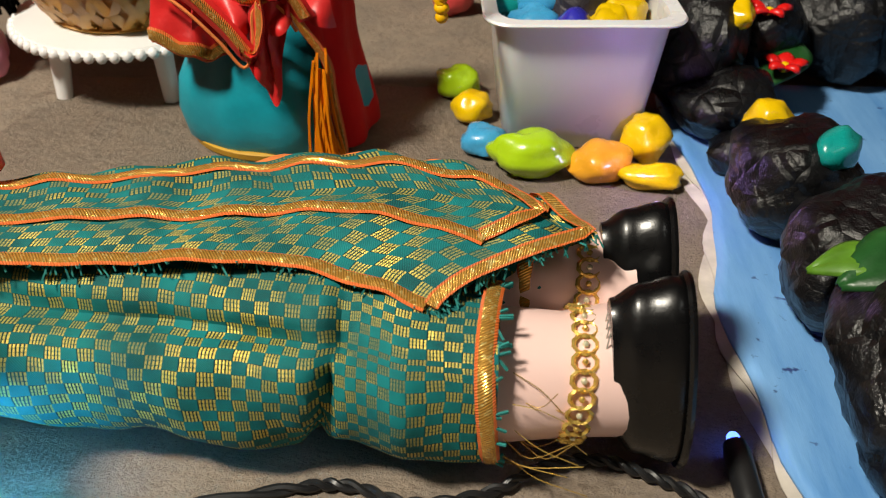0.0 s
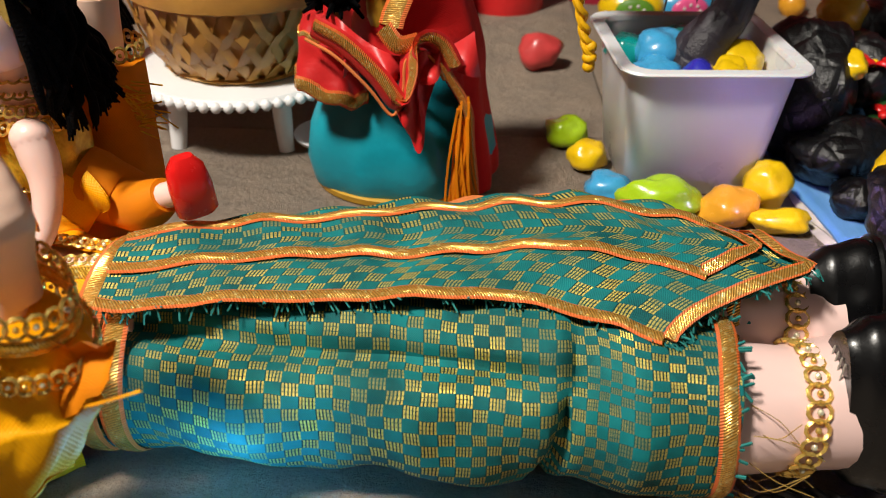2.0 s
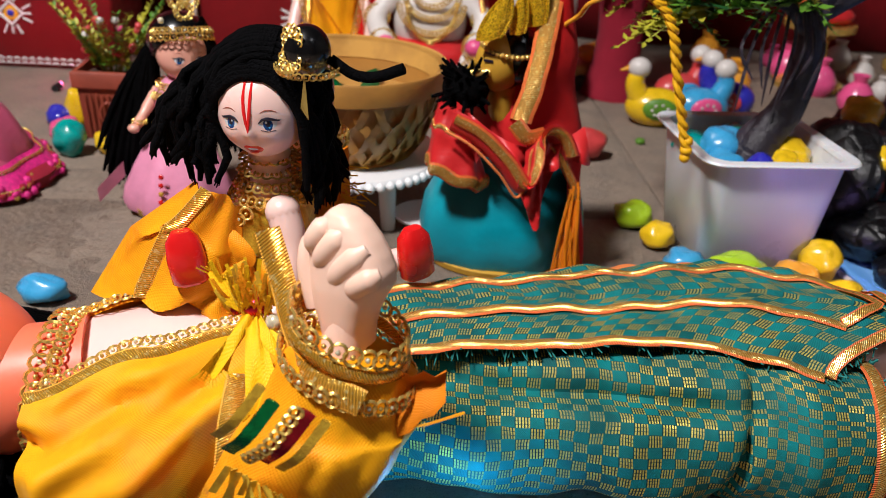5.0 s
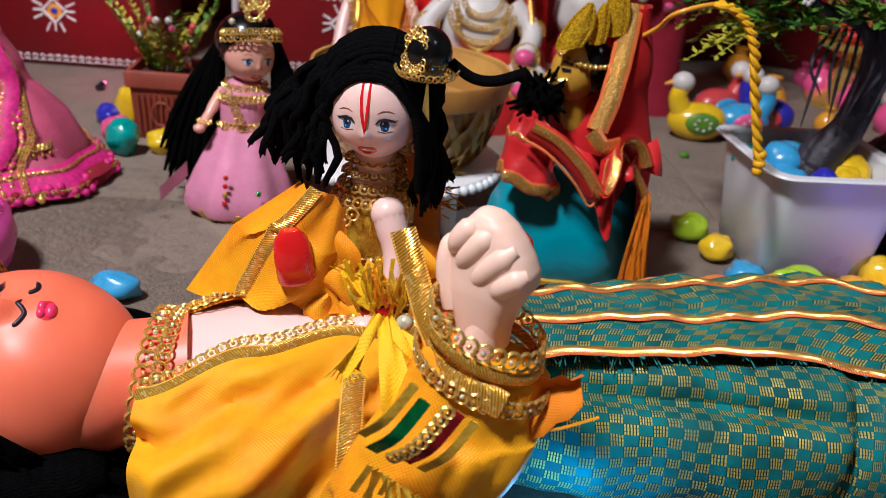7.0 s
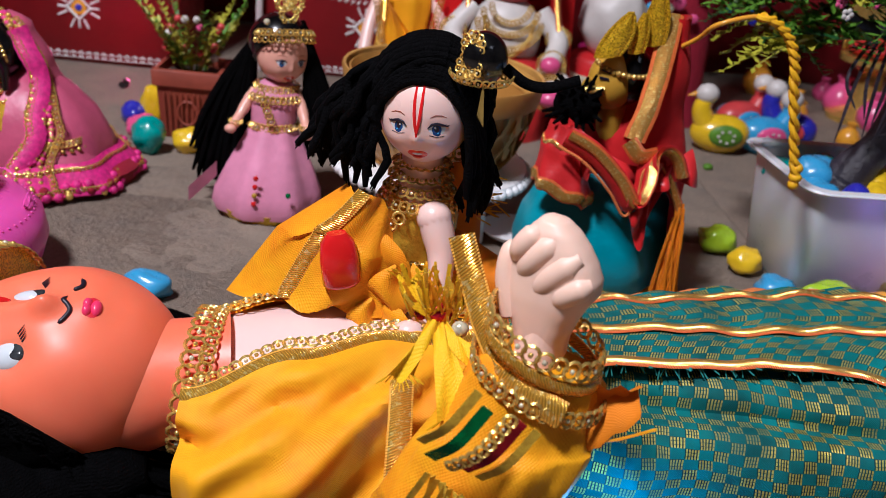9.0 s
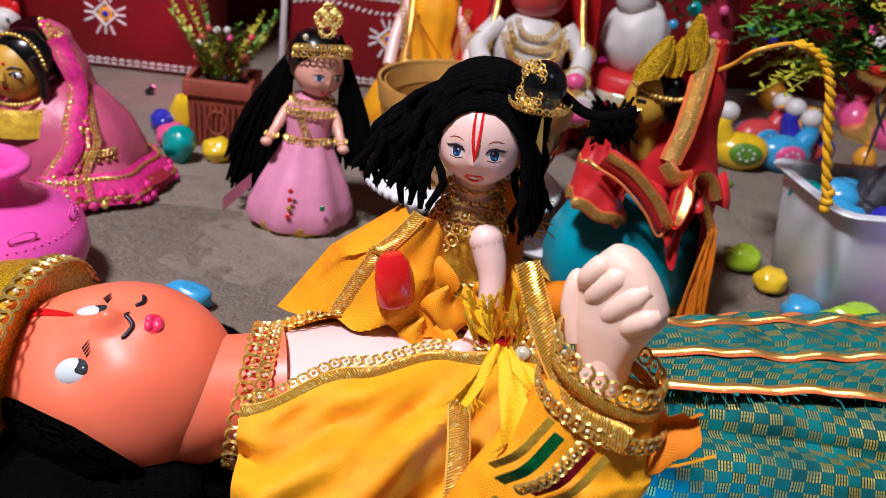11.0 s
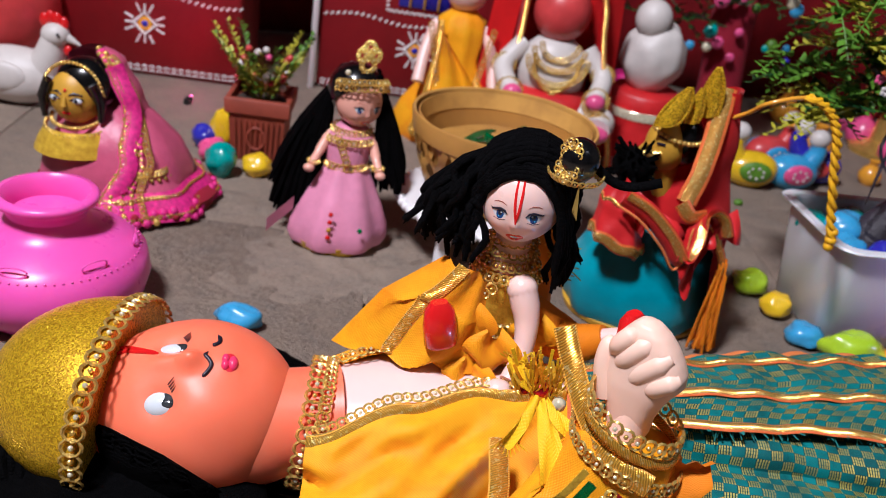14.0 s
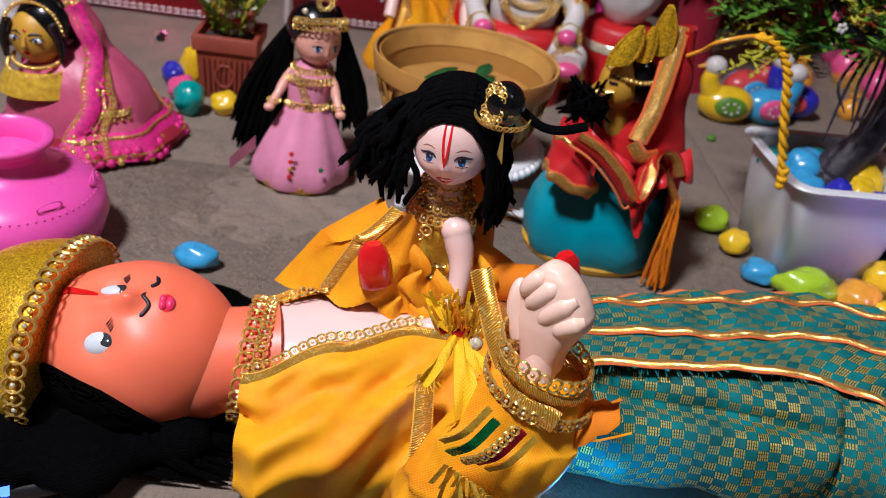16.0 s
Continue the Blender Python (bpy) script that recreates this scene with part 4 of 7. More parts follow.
    strands = random.Random(12)
    for k in range(150):
        a = strands.uniform(-0.35, 1.25)
        x0, y0 = strands.uniform(-0.385, -0.295), strands.uniform(0.245, 0.268)
        ln = strands.uniform(0.03, 0.07)
        pts = bend([(x0, y0 + 0.02, 0.030), (x0 + 0.004, y0, 0.024), (x0 + ln * 0.4, y0 - 0.008 * a, 0.012), (min(-0.262, x0 + ln), y0 - 0.012 * a + 0.004, 0.004)], 8)
        b.tube(pts, [0.0016] * 7 + [0.0012, 0.0004], "hair", 5)
    for k in range(46):
        y0 = strands.uniform(0.318, 0.338)
        pts = bend([(-0.33, y0, 0.034), (-0.300, y0 + 0.012, 0.026), (-0.280, y0 + strands.uniform(0.004, 0.020), 0.016), (strands.uniform(-0.268, -0.248), y0 + strands.uniform(0.000, 0.020), 0.008)], 8)
        b.tube(pts, [0.002] * 7 + [0.0014, 0.0005], "hair", 5)
    return tagged(b.make("doll"), "doll lying on its back in marigold blouse and teal brocade skirt", "doll", "dolls of the tableau")


lying_doll()


# ---- the seated doll that leans over it ----
def small_head(b, at, size, turn, skin, tilak=True):
    """A doll head with full cheeks, a small nose and chin, painted eyes and lips."""
    def shape(d):
        spot = lambda u, v, wu, wv: math.exp(-((d.x - u) / wu) ** 2 - ((d.y - v) / wv) ** 2)
        k = 1.0 - 0.10 * max(0, -d.y - 0.35) * abs(d.x)
        if d.z > 0:
            k += d.z * (0.085 * spot(0, -0.36, 0.10, 0.10) + 0.025 * spot(0, -0.15, 0.08, 0.22) + 0.05 * spot(0, -0.86, 0.30, 0.16) + 0.035 * spot(0, -0.62, 0.26, 0.10))
            k += d.z * (0.07 * spot(-0.50, -0.48, 0.28, 0.25) + 0.07 * spot(0.50, -0.48, 0.28, 0.25) + 0.03 * spot(0, 0.42, 0.5, 0.3))
            k -= d.z * (0.035 * spot(-0.40, -0.15, 0.20, 0.14) + 0.035 * spot(0.40, -0.15, 0.20, 0.14))
        return k

    b.ball(at, size, skin, 60, 44, turn, shape)

    def fp(u, v, lift=0.0):
        d = Vector((u, v, math.sqrt(max(0.0, 1 - u * u - v * v))))
        k = shape(d) * (1 + lift)
        return Vector(at) + turn @ Vector((d.x * size[0] * k, d.y * size[1] * k, d.z * size[2] * k))

    r = size[0] / 0.0171
    almond = lambda a: 1.0 if math.sin(a) > 0 else 0.85
    for s in (-1, 1):
        b.patch(fp, 0.41 * s, -0.150, 0.200, 0.128, "eye_white", 0.006, 0.06 * s, almond)
        b.patch(fp, 0.405 * s, -0.150, 0.112, 0.128, "blue_iris", 0.010)
        b.patch(fp, 0.405 * s, -0.145, 0.058, 0.072, "ink", 0.014)
        # white dot: highlight painted on the iris
        b.patch(fp, 0.375 * s, -0.115, 0.026, 0.030, "eye_white", 0.018)
        b.patch(fp, 0.430 * s, -0.215, 0.022, 0.018, "sky", 0.017)
        b.tube([fp(0.225 * s, -0.13, 0.004), fp(0.30 * s, -0.055, 0.006), fp(0.41 * s, -0.035, 0.006), fp(0.52 * s, -0.06, 0.006), fp(0.62 * s, -0.085, 0.004)], [0.0002 * r, 0.0005 * r, 0.0006 * r, 0.0005 * r, 0.0002 * r], "ink", 6)
        for q in range(5):
            b.tube([fp((0.36 + 0.055 * q) * s, -0.045 - 0.006 * q, 0.005), fp((0.38 + 0.068 * q) * s, -0.005 - 0.012 * q, 0.004)], [0.00016 * r, 0.00006 * r], "ink", 4)
        b.tube([fp(0.26 * s, -0.265, 0.002), fp(0.40 * s, -0.29, 0.002), fp(0.54 * s, -0.265, 0.002)], 0.00014 * r, "ink", 4)
        b.tube([fp(0.26 * s, 0.075, 0.001), fp(0.36 * s, 0.125, 0.001), fp(0.48 * s, 0.125, 0.001), fp(0.58 * s, 0.085, 0.001)], [0.0001 * r, 0.0002 * r, 0.0002 * r, 0.0001 * r], "terracotta", 5)
        if tilak:
            b.tube([fp(0.010 * s, -0.24, 0.003), fp(0.032 * s, -0.10, 0.004), fp(0.060 * s, 0.10, 0.004), fp(0.075 * s, 0.36, 0.004), fp(0.072 * s, 0.66, 0.004)], [0.0003 * r, 0.0006 * r, 0.0007 * r, 0.0006 * r, 0.0005 * r], "red", 7)
    if tilak:
        b.patch(fp, 0, -0.20, 0.035, 0.10, "red", 0.010)
    bow = lambda a: 1.0 - 0.22 * math.exp(-((a - math.pi / 2) / 0.35) ** 2)
    b.patch(fp, 0, -0.680, 0.225, 0.100, "red", 0.006, 0.0, bow)
    b.patch(fp, 0, -0.668, 0.125, 0.028, "eye_white", 0.016)
    b.patch(fp, 0, -0.742, 0.120, 0.032, "red", 0.026)
    return fp


def seated_doll():
    b = Mesh()
    at, size, turn = (-0.1842, 0.3121, 0.1388), (0.0171, 0.0184, 0.0165), axes((-0.225, -0.97, 0.06), (-0.05, 0, 1))
    fp = small_head(b, at, size, turn, "face")
    c = Vector((-0.1835, 0.3160, 0.1340))
    # hair: a scalp cap, then thick twisted locks laid over it from a side parting
    scalp, rx, ry, rz = Vector(at) + Vector((0.0008, 0.0048, 0.0050)), 0.0194, 0.0186, 0.0208
    b.ball(scalp, (rx, ry, rz), "yarn", 32, 22, axes((0.08, 0.78, 0.62), (0, 1, 0)), None, 0.42, 1.0)
    locks = random.Random(21)
    for k in range(60):
        left = k < 34
        s = k / 33 if left else (k - 34) / 25
        layer = 0.0014 if k % 2 else 0.0
        y = lerp(-0.0128, 0.0165, s)
        f = math.sqrt(max(0.05, 1 - (y / (ry + 0.001)) ** 2))
        pts = []
        for q in range(6):
            a = lerp(radians(76), radians(196) if left else radians(-16), q / 5)
            wide = 1.0 + 0.22 * (1 - s) ** 2 * (q / 5)
            pts.append(scalp + Vector(((rx + layer) * f * wide * math.cos(a), y - 0.0010 * math.sin(math.pi * q / 5) + 0.003 * (1 - s) ** 2 * q / 5, (rz + layer) * f * math.sin(a))))
        end = pts[-1]
        if left:
            fly = s ** 1.1
            reach = lerp(0.002, 0.030, fly) + locks.uniform(-0.004, 0.004)
            drop = lerp(0.026, 0.024, fly) + locks.uniform(-0.007, 0.007)
            if s > 0.30:
                pts = pts[:4 if k % 3 else 5]
                end = pts[-1]
                drop += 0.004
            pts += [end + Vector((-reach * 0.60, -0.002 - 0.006 * fly, -drop * 0.24)), end + Vector((-reach * 0.90, -0.003 - 0.008 * fly, -drop * 0.60)), end + Vector((-reach + locks.uniform(-0.003, 0.003), -0.003 - 0.008 * fly, -drop))]
        else:
            drop = 0.032 + locks.uniform(-0.010, 0.006)
            out = lerp(0.000, 0.012, s) + locks.uniform(-0.003, 0.003)
            pts += [end + Vector((out * 0.3, -0.002, -drop * 0.35)), end + Vector((out * 0.6, -0.003 + 0.004 * s, -drop * 0.7)), end + Vector((out, -0.003 + 0.006 * s, -drop))]
        pts = bend(pts, 18)
        pts = [p + Vector((wobble((k * 3.3, i * 0.5, 0), 0.7, 0.00035 * i), wobble((k * 3.3, i * 0.5, 5), 0.7, 0.00035 * i), 0)) for i, p in enumerate(pts)]
        b.tube(pts, [0.0016 + 0.00018 * math.sin(2.1 * i + k) for i in range(18)] + [0.0011], "yarn", 8)
        # the frayed end of the lock
        for q in range(3):
            b.tube([pts[-2], pts[-1] + Vector((locks.uniform(-0.0014, 0.0014), locks.uniform(-0.001, 0.001), -locks.uniform(0.0006, 0.0026)))], [0.0009, 0.0003], "yarn", 4)
    # front locks that frame the face from the parting down past the cheeks
    for s in (-1, 1):
        for k in range(5):
            up = 0.03 * k
            arch = [fp(0.05 - 0.03 * s, 0.69 + 0.055 * k, 0.05 + up), fp(0.04 + 0.36 * s, 0.62 + 0.05 * k, 0.06 + up), fp(0.02 + 0.66 * s, 0.36 + 0.06 * k, 0.08 + up), fp(0.86 * s, 0.00 + 0.05 * k, 0.12 + up)]
            low = arch[-1] + Vector((0.0022 * s + 0.0008 * k * s, -0.001 + 0.002 * k, -0.012))
            tip = low + Vector((0.0015 * s + locks.uniform(-0.002, 0.002), 0.001 * k, -0.014 + locks.uniform(-0.006, 0.005)))
            line = bend(arch + [low, tip], 16)
            b.tube(line, [0.0016 + 0.0002 * math.sin(2.3 * i + k) for i in range(16)] + [0.0010], "yarn", 8)
    # glossy top knot with a gold filigree ring, and a braid that sticks out
    knot = Vector((-0.1672, 0.2995, 0.1632))
    b.ball(knot, (0.0084, 0.0086, 0.0092), "black", 28, 18)
    face_on = axes((-0.62, -0.75, 0.12), (0, 0, 1))
    for dz, r in ((0.0042, 0.0036), (-0.0034, 0.0040), (0.0042, 0.0018), (-0.0034, 0.0020)):
        ring = [knot + face_on @ Vector((-0.0005 + r * math.cos(a), dz + r * math.sin(a), 0.0082 - abs(dz) * 0.25)) for a in (2 * math.pi * j / 20 for j in range(21))]
        b.chain(ring, face_on @ Vector((0, 0, 1)), 0.0017, 0.0006)
    b.chain([knot + Vector((0.0105 * math.cos(a), 0.0105 * math.sin(a), -0.0065)) for a in (2 * math.pi * j / 24 for j in range(25))], lambda p: Vector(p) - knot, 0.0020, 0.0006)
    for k in range(7):
        b.tube([knot + Vector((0.000, -0.010, -0.006)), knot + Vector((0.0004 * k - 0.001, -0.012, -0.017 - 0.0006 * k))], 0.0002, "gold", 3)
    b.tube(bend([knot + Vector((0.008, 0.002, -0.003)), knot + Vector((0.016, 0, -0.0075)), knot + Vector((0.024, -0.002, -0.0075)), knot + Vector((0.0335, -0.004, -0.0035))], 12), 0.0020, "yarn", 8)
    # neck, collar of gold lace, bodice
    b.tube([c + Vector((0, 0.000, -0.006)), c + Vector((0, 0.004, -0.032))], 0.0080, "face", 16)
    for z, r in ((-0.0165, 0.0098), (-0.0215, 0.0108), (-0.0265, 0.0128), (-0.0315, 0.0155)):
        ring = [c + Vector((r * math.cos(a), 0.003 + r * 0.85 * math.sin(a), z)) for a in (2 * math.pi * j / 30 for j in range(31))]
        b.chain(ring, lambda p: Vector(p) - c - Vector((0, 0, -0.04)), 0.0028, 0.0008)
    rows = []
    for z, r in ((-0.031, 0.0125), (-0.040, 0.0165), (-0.055, 0.0160), (-0.072, 0.0185), (-0.090, 0.030), (-0.118, 0.036), (-0.1385, 0.037)):
        rows.append([c + Vector((r * math.cos(a) * (1 + 0.05 * math.sin(7 * a)), 0.008 + r * 0.8 * math.sin(a), z)) for a in (2 * math.pi * j / 32 for j in range(32))])
    b.grid(rows[:4], "gold_foil", wrap=True)
    b.grid(rows[3:], "saffron", wrap=True, cap=True)
    for z, r in ((-0.056, 0.0172), (-0.062, 0.0176)):
        b.chain([c + Vector((r * math.cos(a), 0.008 + r * 0.82 * math.sin(a), z)) for a in (2 * math.pi * j / 30 for j in range(31))], lambda p: Vector(p) - c, 0.0026, 0.0007)
    # bent arm in front
    b.tube(bend([c + Vector((0.006, -0.010, -0.034)), c + Vector((0.010, -0.015, -0.048)), c + Vector((0.009, -0.022, -0.062)), c + Vector((0.004, -0.030, -0.069))], 12), [0.0064] * 3 + [0.0058, 0.0054, 0.0050, 0.0047, 0.0044, 0.0042, 0.0041, 0.0040, 0.0040, 0.0038], "face", 14)
    b.ball(c + Vector((0.006, -0.010, -0.0345)), (0.0068, 0.0066, 0.0066), "face", 16, 12)
    b.ball(c + Vector((0.000, -0.034, -0.071)), (0.006, 0.005, 0.0045), "face", 12, 8)

    # marigold drape: swept over the lying doll's far shoulder, and a sleeve towards the skirt
    rows = []
    for i in range(30):
        t = i / 29
        left = curve([(0, (-0.212, 0.314, 0.107)), (0.4, (-0.237, 0.312, 0.088)), (1, (-0.257, 0.316, 0.056))], t)
        right = curve([(0, (-0.193, 0.306, 0.101)), (0.4, (-0.192, 0.298, 0.084)), (1, (-0.194, 0.293, 0.062))], t)
        row = []
        for j in range(24):
            s = j / 23
            fold = 0.0024 * math.sin(13 * s + 4 * t + 4 * wobble((s, t, 0), 2.0, 1)) * min(1, 5 * s * (1 - s))
            row.append((lerp(left[0], right[0], s), lerp(left[1], right[1], s) - 0.011 * math.sin(math.pi * s) + fold, lerp(left[2], right[2], s) + 0.005 * math.sin(math.pi * s) + fold * 0.6))
        rows.append(row)
    b.grid(rows, "orange")
    b.grid([[Vector(p) + Vector((0, 0.0015, -0.0008)) for p in row] for row in rows], "orange")
    b.band([Vector(r[9]) + Vector((0, -0.001, 0.001)) for r in rows], (1, -0.3, 0.3), 0.006, "gold_band")
    for sx, sy, sz, w in ((-0.004, -0.020, -0.062, 0.013), (-0.018, -0.016, -0.052, 0.015), (-0.012, -0.022, -0.075, 0.012), (0.016, -0.006, -0.060, 0.012)):
        o = c + Vector((sx, sy, sz))
        rows = [[o + Vector((w * (q - 0.5) * 1.5 * (0.35 + math.sin(math.pi * t)), -0.004 * math.sin(math.pi * t) + 0.0022 * math.sin(9 * q + 4 * t), w * (t - 0.5) * 1.4 + 0.003 * math.cos(6 * q))) for q in np.linspace(0, 1, 12)] for t in np.linspace(0, 1, 12)]
        b.grid(rows, "orange")
        b.grid([[p + Vector((0, 0.001, 0)) for p in r] for r in rows], "orange")
    b.chain(bend([c + Vector((-0.006, -0.012, -0.034)), c + Vector((-0.018, -0.014, -0.044)), c + Vector((-0.026, -0.016, -0.056)), c + Vector((-0.034, -0.016, -0.066))], 12), (0, -1, 0.3), 0.0030)
    b.tube(bend([c + Vector((0.012, 0.006, -0.058)), c + Vector((0.028, 0.004, -0.064)), c + Vector((0.036, -0.004, -0.062)), c + Vector((0.047, -0.010, -0.054))], 12), [0.013, 0.013, 0.012, 0.0115, 0.011, 0.0105, 0.010, 0.0095, 0.009, 0.0085, 0.008, 0.007, 0.006], "saffron", 18)
    b.tube([c + Vector((0.043, -0.009, -0.056)), c + Vector((0.056, -0.013, -0.050))], 0.0045, "face", 12)
    # red painted hands
    for at2, n in ((Vector((-0.2115, 0.2915, 0.0860)), (0.25, -1, 0.1)), (c + Vector((0.0570, -0.014, -0.0480)), (0.6, -1, 0.1))):
        t3 = axes(n, (-0.15, 0, 1))
        rows = []
        for h, w, d in ((-0.0105, 0.0055, 0.0035), (-0.009, 0.0070, 0.0045), (0.000, 0.0072, 0.0050), (0.007, 0.0062, 0.0045), (0.0105, 0.0035, 0.0028)):
            rows.append([at2 + t3 @ Vector((w * math.copysign(abs(math.cos(a)) ** 0.7, math.cos(a)), h, d * math.copysign(abs(math.sin(a)) ** 0.7, math.sin(a)))) for a in (2 * math.pi * j / 20 for j in range(20))])
        b.grid(rows, "red", wrap=True, cap=True)
    # frayed yellow threads at the back of the drape
    for k in range(40):
        o = c + Vector((locks.uniform(0.018, 0.030), 0.030, locks.uniform(-0.050, -0.030)))
        b.tube([o, o + Vector((locks.uniform(0.002, 0.012), 0, locks.uniform(-0.010, 0.004)))], 0.00035, "rope", 3)
    return tagged(b.make("doll"), "seated doll with black yarn locks and marigold drape", "doll", "dolls of the tableau")


seated_doll()


# ---- kneeling doll in the red cape ----
def kneeling_doll():
    b = Mesh()
    o = Vector((-0.070, 0.480, 0.0))
    wave = lambda a, h: 1 + 0.035 * math.sin(5 * a + 1.2 + 30 * h) + 0.02 * math.sin(9 * a)
    b.lathe(o, [(0.043, 0.001), (0.047, 0.006), (0.0495, 0.020), (0.047, 0.036), (0.039, 0.052), (0.029, 0.066), (0.022, 0.078)], "teal", 44, 0.85, wave)
    b.lathe(o, [(0.046, 0.001), (0.047, 0.0045), (0.044, 0.006)], "ochre", 40, 0.86)
    # bodice and pleated sash
    b.lathe(o + Vector((0, 0, 0.070)), [(0.024, 0), (0.024, 0.016), (0.020, 0.030), (0.012, 0.042)], "red_satin", 28)
    rows = []
    for i in range(60):
        t = i / 59
        x = lerp(-0.033, 0.037, t)
        top = 0.102 - 0.016 * math.sin(math.pi * t * 0.9) - 0.006 * t
        low = 0.058 + 0.016 * abs(math.sin(5.2 * t + 0.5)) + 0.006 * t
        out = -0.030 - 0.014 * math.sin(math.pi * t)
        rows.append([o + Vector((x + 0.004 * q * math.sin(20 * t), out - 0.004 * q + 0.010 * q * math.sin(24 * t + 0.6) - 0.004 * math.sin(math.pi * q), lerp(top, low, q))) for q in np.linspace(0, 1, 10)])
    b.grid(rows, "red_satin")
    b.grid([[p + Vector((0, 0.0014, 0)) for p in r] for r in rows], "red_satin")
    loop = bend([(-0.036, -0.046, 0.096), (-0.022, -0.051, 0.090), (-0.007, -0.054, 0.0765), (0.0035, -0.054, 0.0635), (0.0085, -0.053, 0.0745), (0.0095, -0.051, 0.0880), (0.0150, -0.049, 0.0925), (0.0215, -0.047, 0.0885), (0.0270, -0.045, 0.0780)], 48)
    b.band([o + p for p in loop], (0.5, -0.4, 0.8), 0.013, "red_satin", 0.0016)
    b.band([o + p + Vector((0.0012, -0.0030, 0.0024)) for p in loop], (0.5, -0.4, 0.8), 0.0068, "gold_ribbon", 0.0006)
    b.tube([o + p + Vector((-0.0034, 0.0000, -0.0050)) for p in loop], 0.0008, "piping", 6)
    # the loop's red cloth falls in a point below the ribbon
    rows = []
    for i in range(25):
        top = loop[14 + i]
        reach = 0.030 * math.sin(math.pi * i / 24) ** 0.8
        rows.append([o + top + Vector((0.006 * q, 0.003 * q + 0.002 * math.sin(7 * q + 0.5 * i), -0.004 - reach * q)) for q in np.linspace(0, 1, 8)])
    b.grid(rows, "red_satin")
    b.grid([[p + Vector((0, 0.0012, 0)) for p in r] for r in rows], "red_satin")
    # flared sleeve with a gold hem
    rows = []
    for i in range(16):
        t = i / 15
        top, low = Vector((-0.036, -0.028, 0.098)), Vector((-0.031, -0.034, 0.0615))
        mid, r = lerp(top, low, t), curve([(0, 0.007), (0.4, 0.012), (1, 0.0165)], t)
        rows.append([o + mid + Vector((r * (1 + 0.10 * t * math.sin(5 * a + 1)) * math.cos(a), 0.78 * r * (1 + 0.10 * t * math.sin(5 * a + 1)) * math.sin(a), -0.006 * t * math.cos(a) + 0.0012 * math.sin(6 * a + 9 * t))) for a in (2 * math.pi * j / 36 for j in range(36))])
    b.grid(rows, "red_satin", wrap=True, cap=True)
    b.band([p + (p - o - Vector((-0.031, -0.034, p.z))) * 0.03 for p in rows[14] + rows[14][:1]], (0, 0, 1), 0.0075, "gold_ribbon", 0.0007)
    b.band([p + Vector((0, -0.0006, 0)) for p in rows[4] + rows[4][:1]], (0, 0, 1), 0.003, "gold_ribbon", 0.0006)

    # head that looks west: ochre face, black hair, gold glitter crown, pearl string
    h = o + Vector((-0.008, -0.016, 0.121))
    b.ball(h + Vector((-0.003, -0.001, 0)), (0.0128, 0.0130, 0.0160), "ochre", 28, 20)
    b.ball(h + Vector((0.0065, 0.000, 0.004)), (0.0120, 0.0130, 0.0160), "black", 28, 20)
    b.tube([h + Vector((-0.0155, -0.006, 0.001)), h + Vector((-0.0185, -0.005, -0.003)), h + Vector((-0.0155, -0.005, -0.006))], 0.0019, "ochre", 8)
    b.tube([h + Vector((-0.0075, -0.0130, 0.003)), h + Vector((-0.0120, -0.0108, 0.003))], 0.0008, "ink", 5)
    b.tube([h + Vector((-0.0070, -0.0128, 0.0062)), h + Vector((-0.0118, -0.0105, 0.0072))], 0.0005, "ink", 5)
    b.tube([h + Vector((0, 0, -0.012)), h + Vector((0.001, 0.002, -0.032))], 0.0075, "ochre", 14)
    for bx, bz, tx, tz, wide, y in ((-0.011, 0.015, -0.003, 0.038, 0.0068, -0.0150), (0.004, 0.018, 0.005, 0.038, 0.0036, -0.0125), (0.013, 0.022, 0.012, 0.050, 0.0056, -0.0090)):
        rows = []
        for i in range(11):
            t = i / 10
            w = wide * math.sin(math.pi * (0.28 + 0.70 * t)) ** 0.8
            rows.append([h + Vector((lerp(bx, tx, t) + w * q, y - 0.003 * (1 - q * q) - 0.25 * w * q, lerp(bz, tz, t) + 0.25 * w * q)) for q in np.linspace(-1, 1, 9)])
        b.grid(rows, "glitter")
        b.grid([[p + Vector((0.0008, 0.0025, 0)) for p in r] for r in rows], "glitter")
        b.tube([r[0] for r in rows] + [r[-1] for r in rows[::-1]], 0.0011, "glitter", 6)
    for k in range(20):
        a = 3.3 + k * 0.17
        b.ball(h + Vector((0.003 + 0.0160 * math.cos(a), 0.0152 * math.sin(a), 0.010 - 0.004 * math.sin(k * 0.165))), (0.0016,) * 3, "gold", 8, 6)
    # cape: red velvet from the crown down the back, with a gold border
    rows = []
    for i in range(34):
        t = i / 33
        r = curve([(0, 0.012), (0.25, 0.024), (0.6, 0.036), (1, 0.046)], t)
        z = lerp(0.158, 0.004, t)
        cx = curve([(0, 0.014), (0.3, 0.008), (1, 0.006)], t)
        ex, ey = curve([(0.004, (0.038, -0.036)), (0.05, (0.034, -0.038)), (0.086, (0.020, -0.044)), (0.096, (-0.005, -0.045)), (0.116, (0.001, -0.039)), (0.132, (0.005, -0.031)), (0.147, (0.008, -0.023)), (0.158, (0.010, -0.016))], z)
        arc = lambda a: o + Vector((cx + r * (1 + 0.05 * math.sin(9 * a) * t) * math.cos(a), -0.012 + 0.012 * t + r * (1 + 0.05 * math.sin(9 * a) * t) * 0.95 * math.sin(a), z - 0.006 * (1 - math.cos(a)) * (1 - t)))
        edge = o + Vector((ex, ey, z))
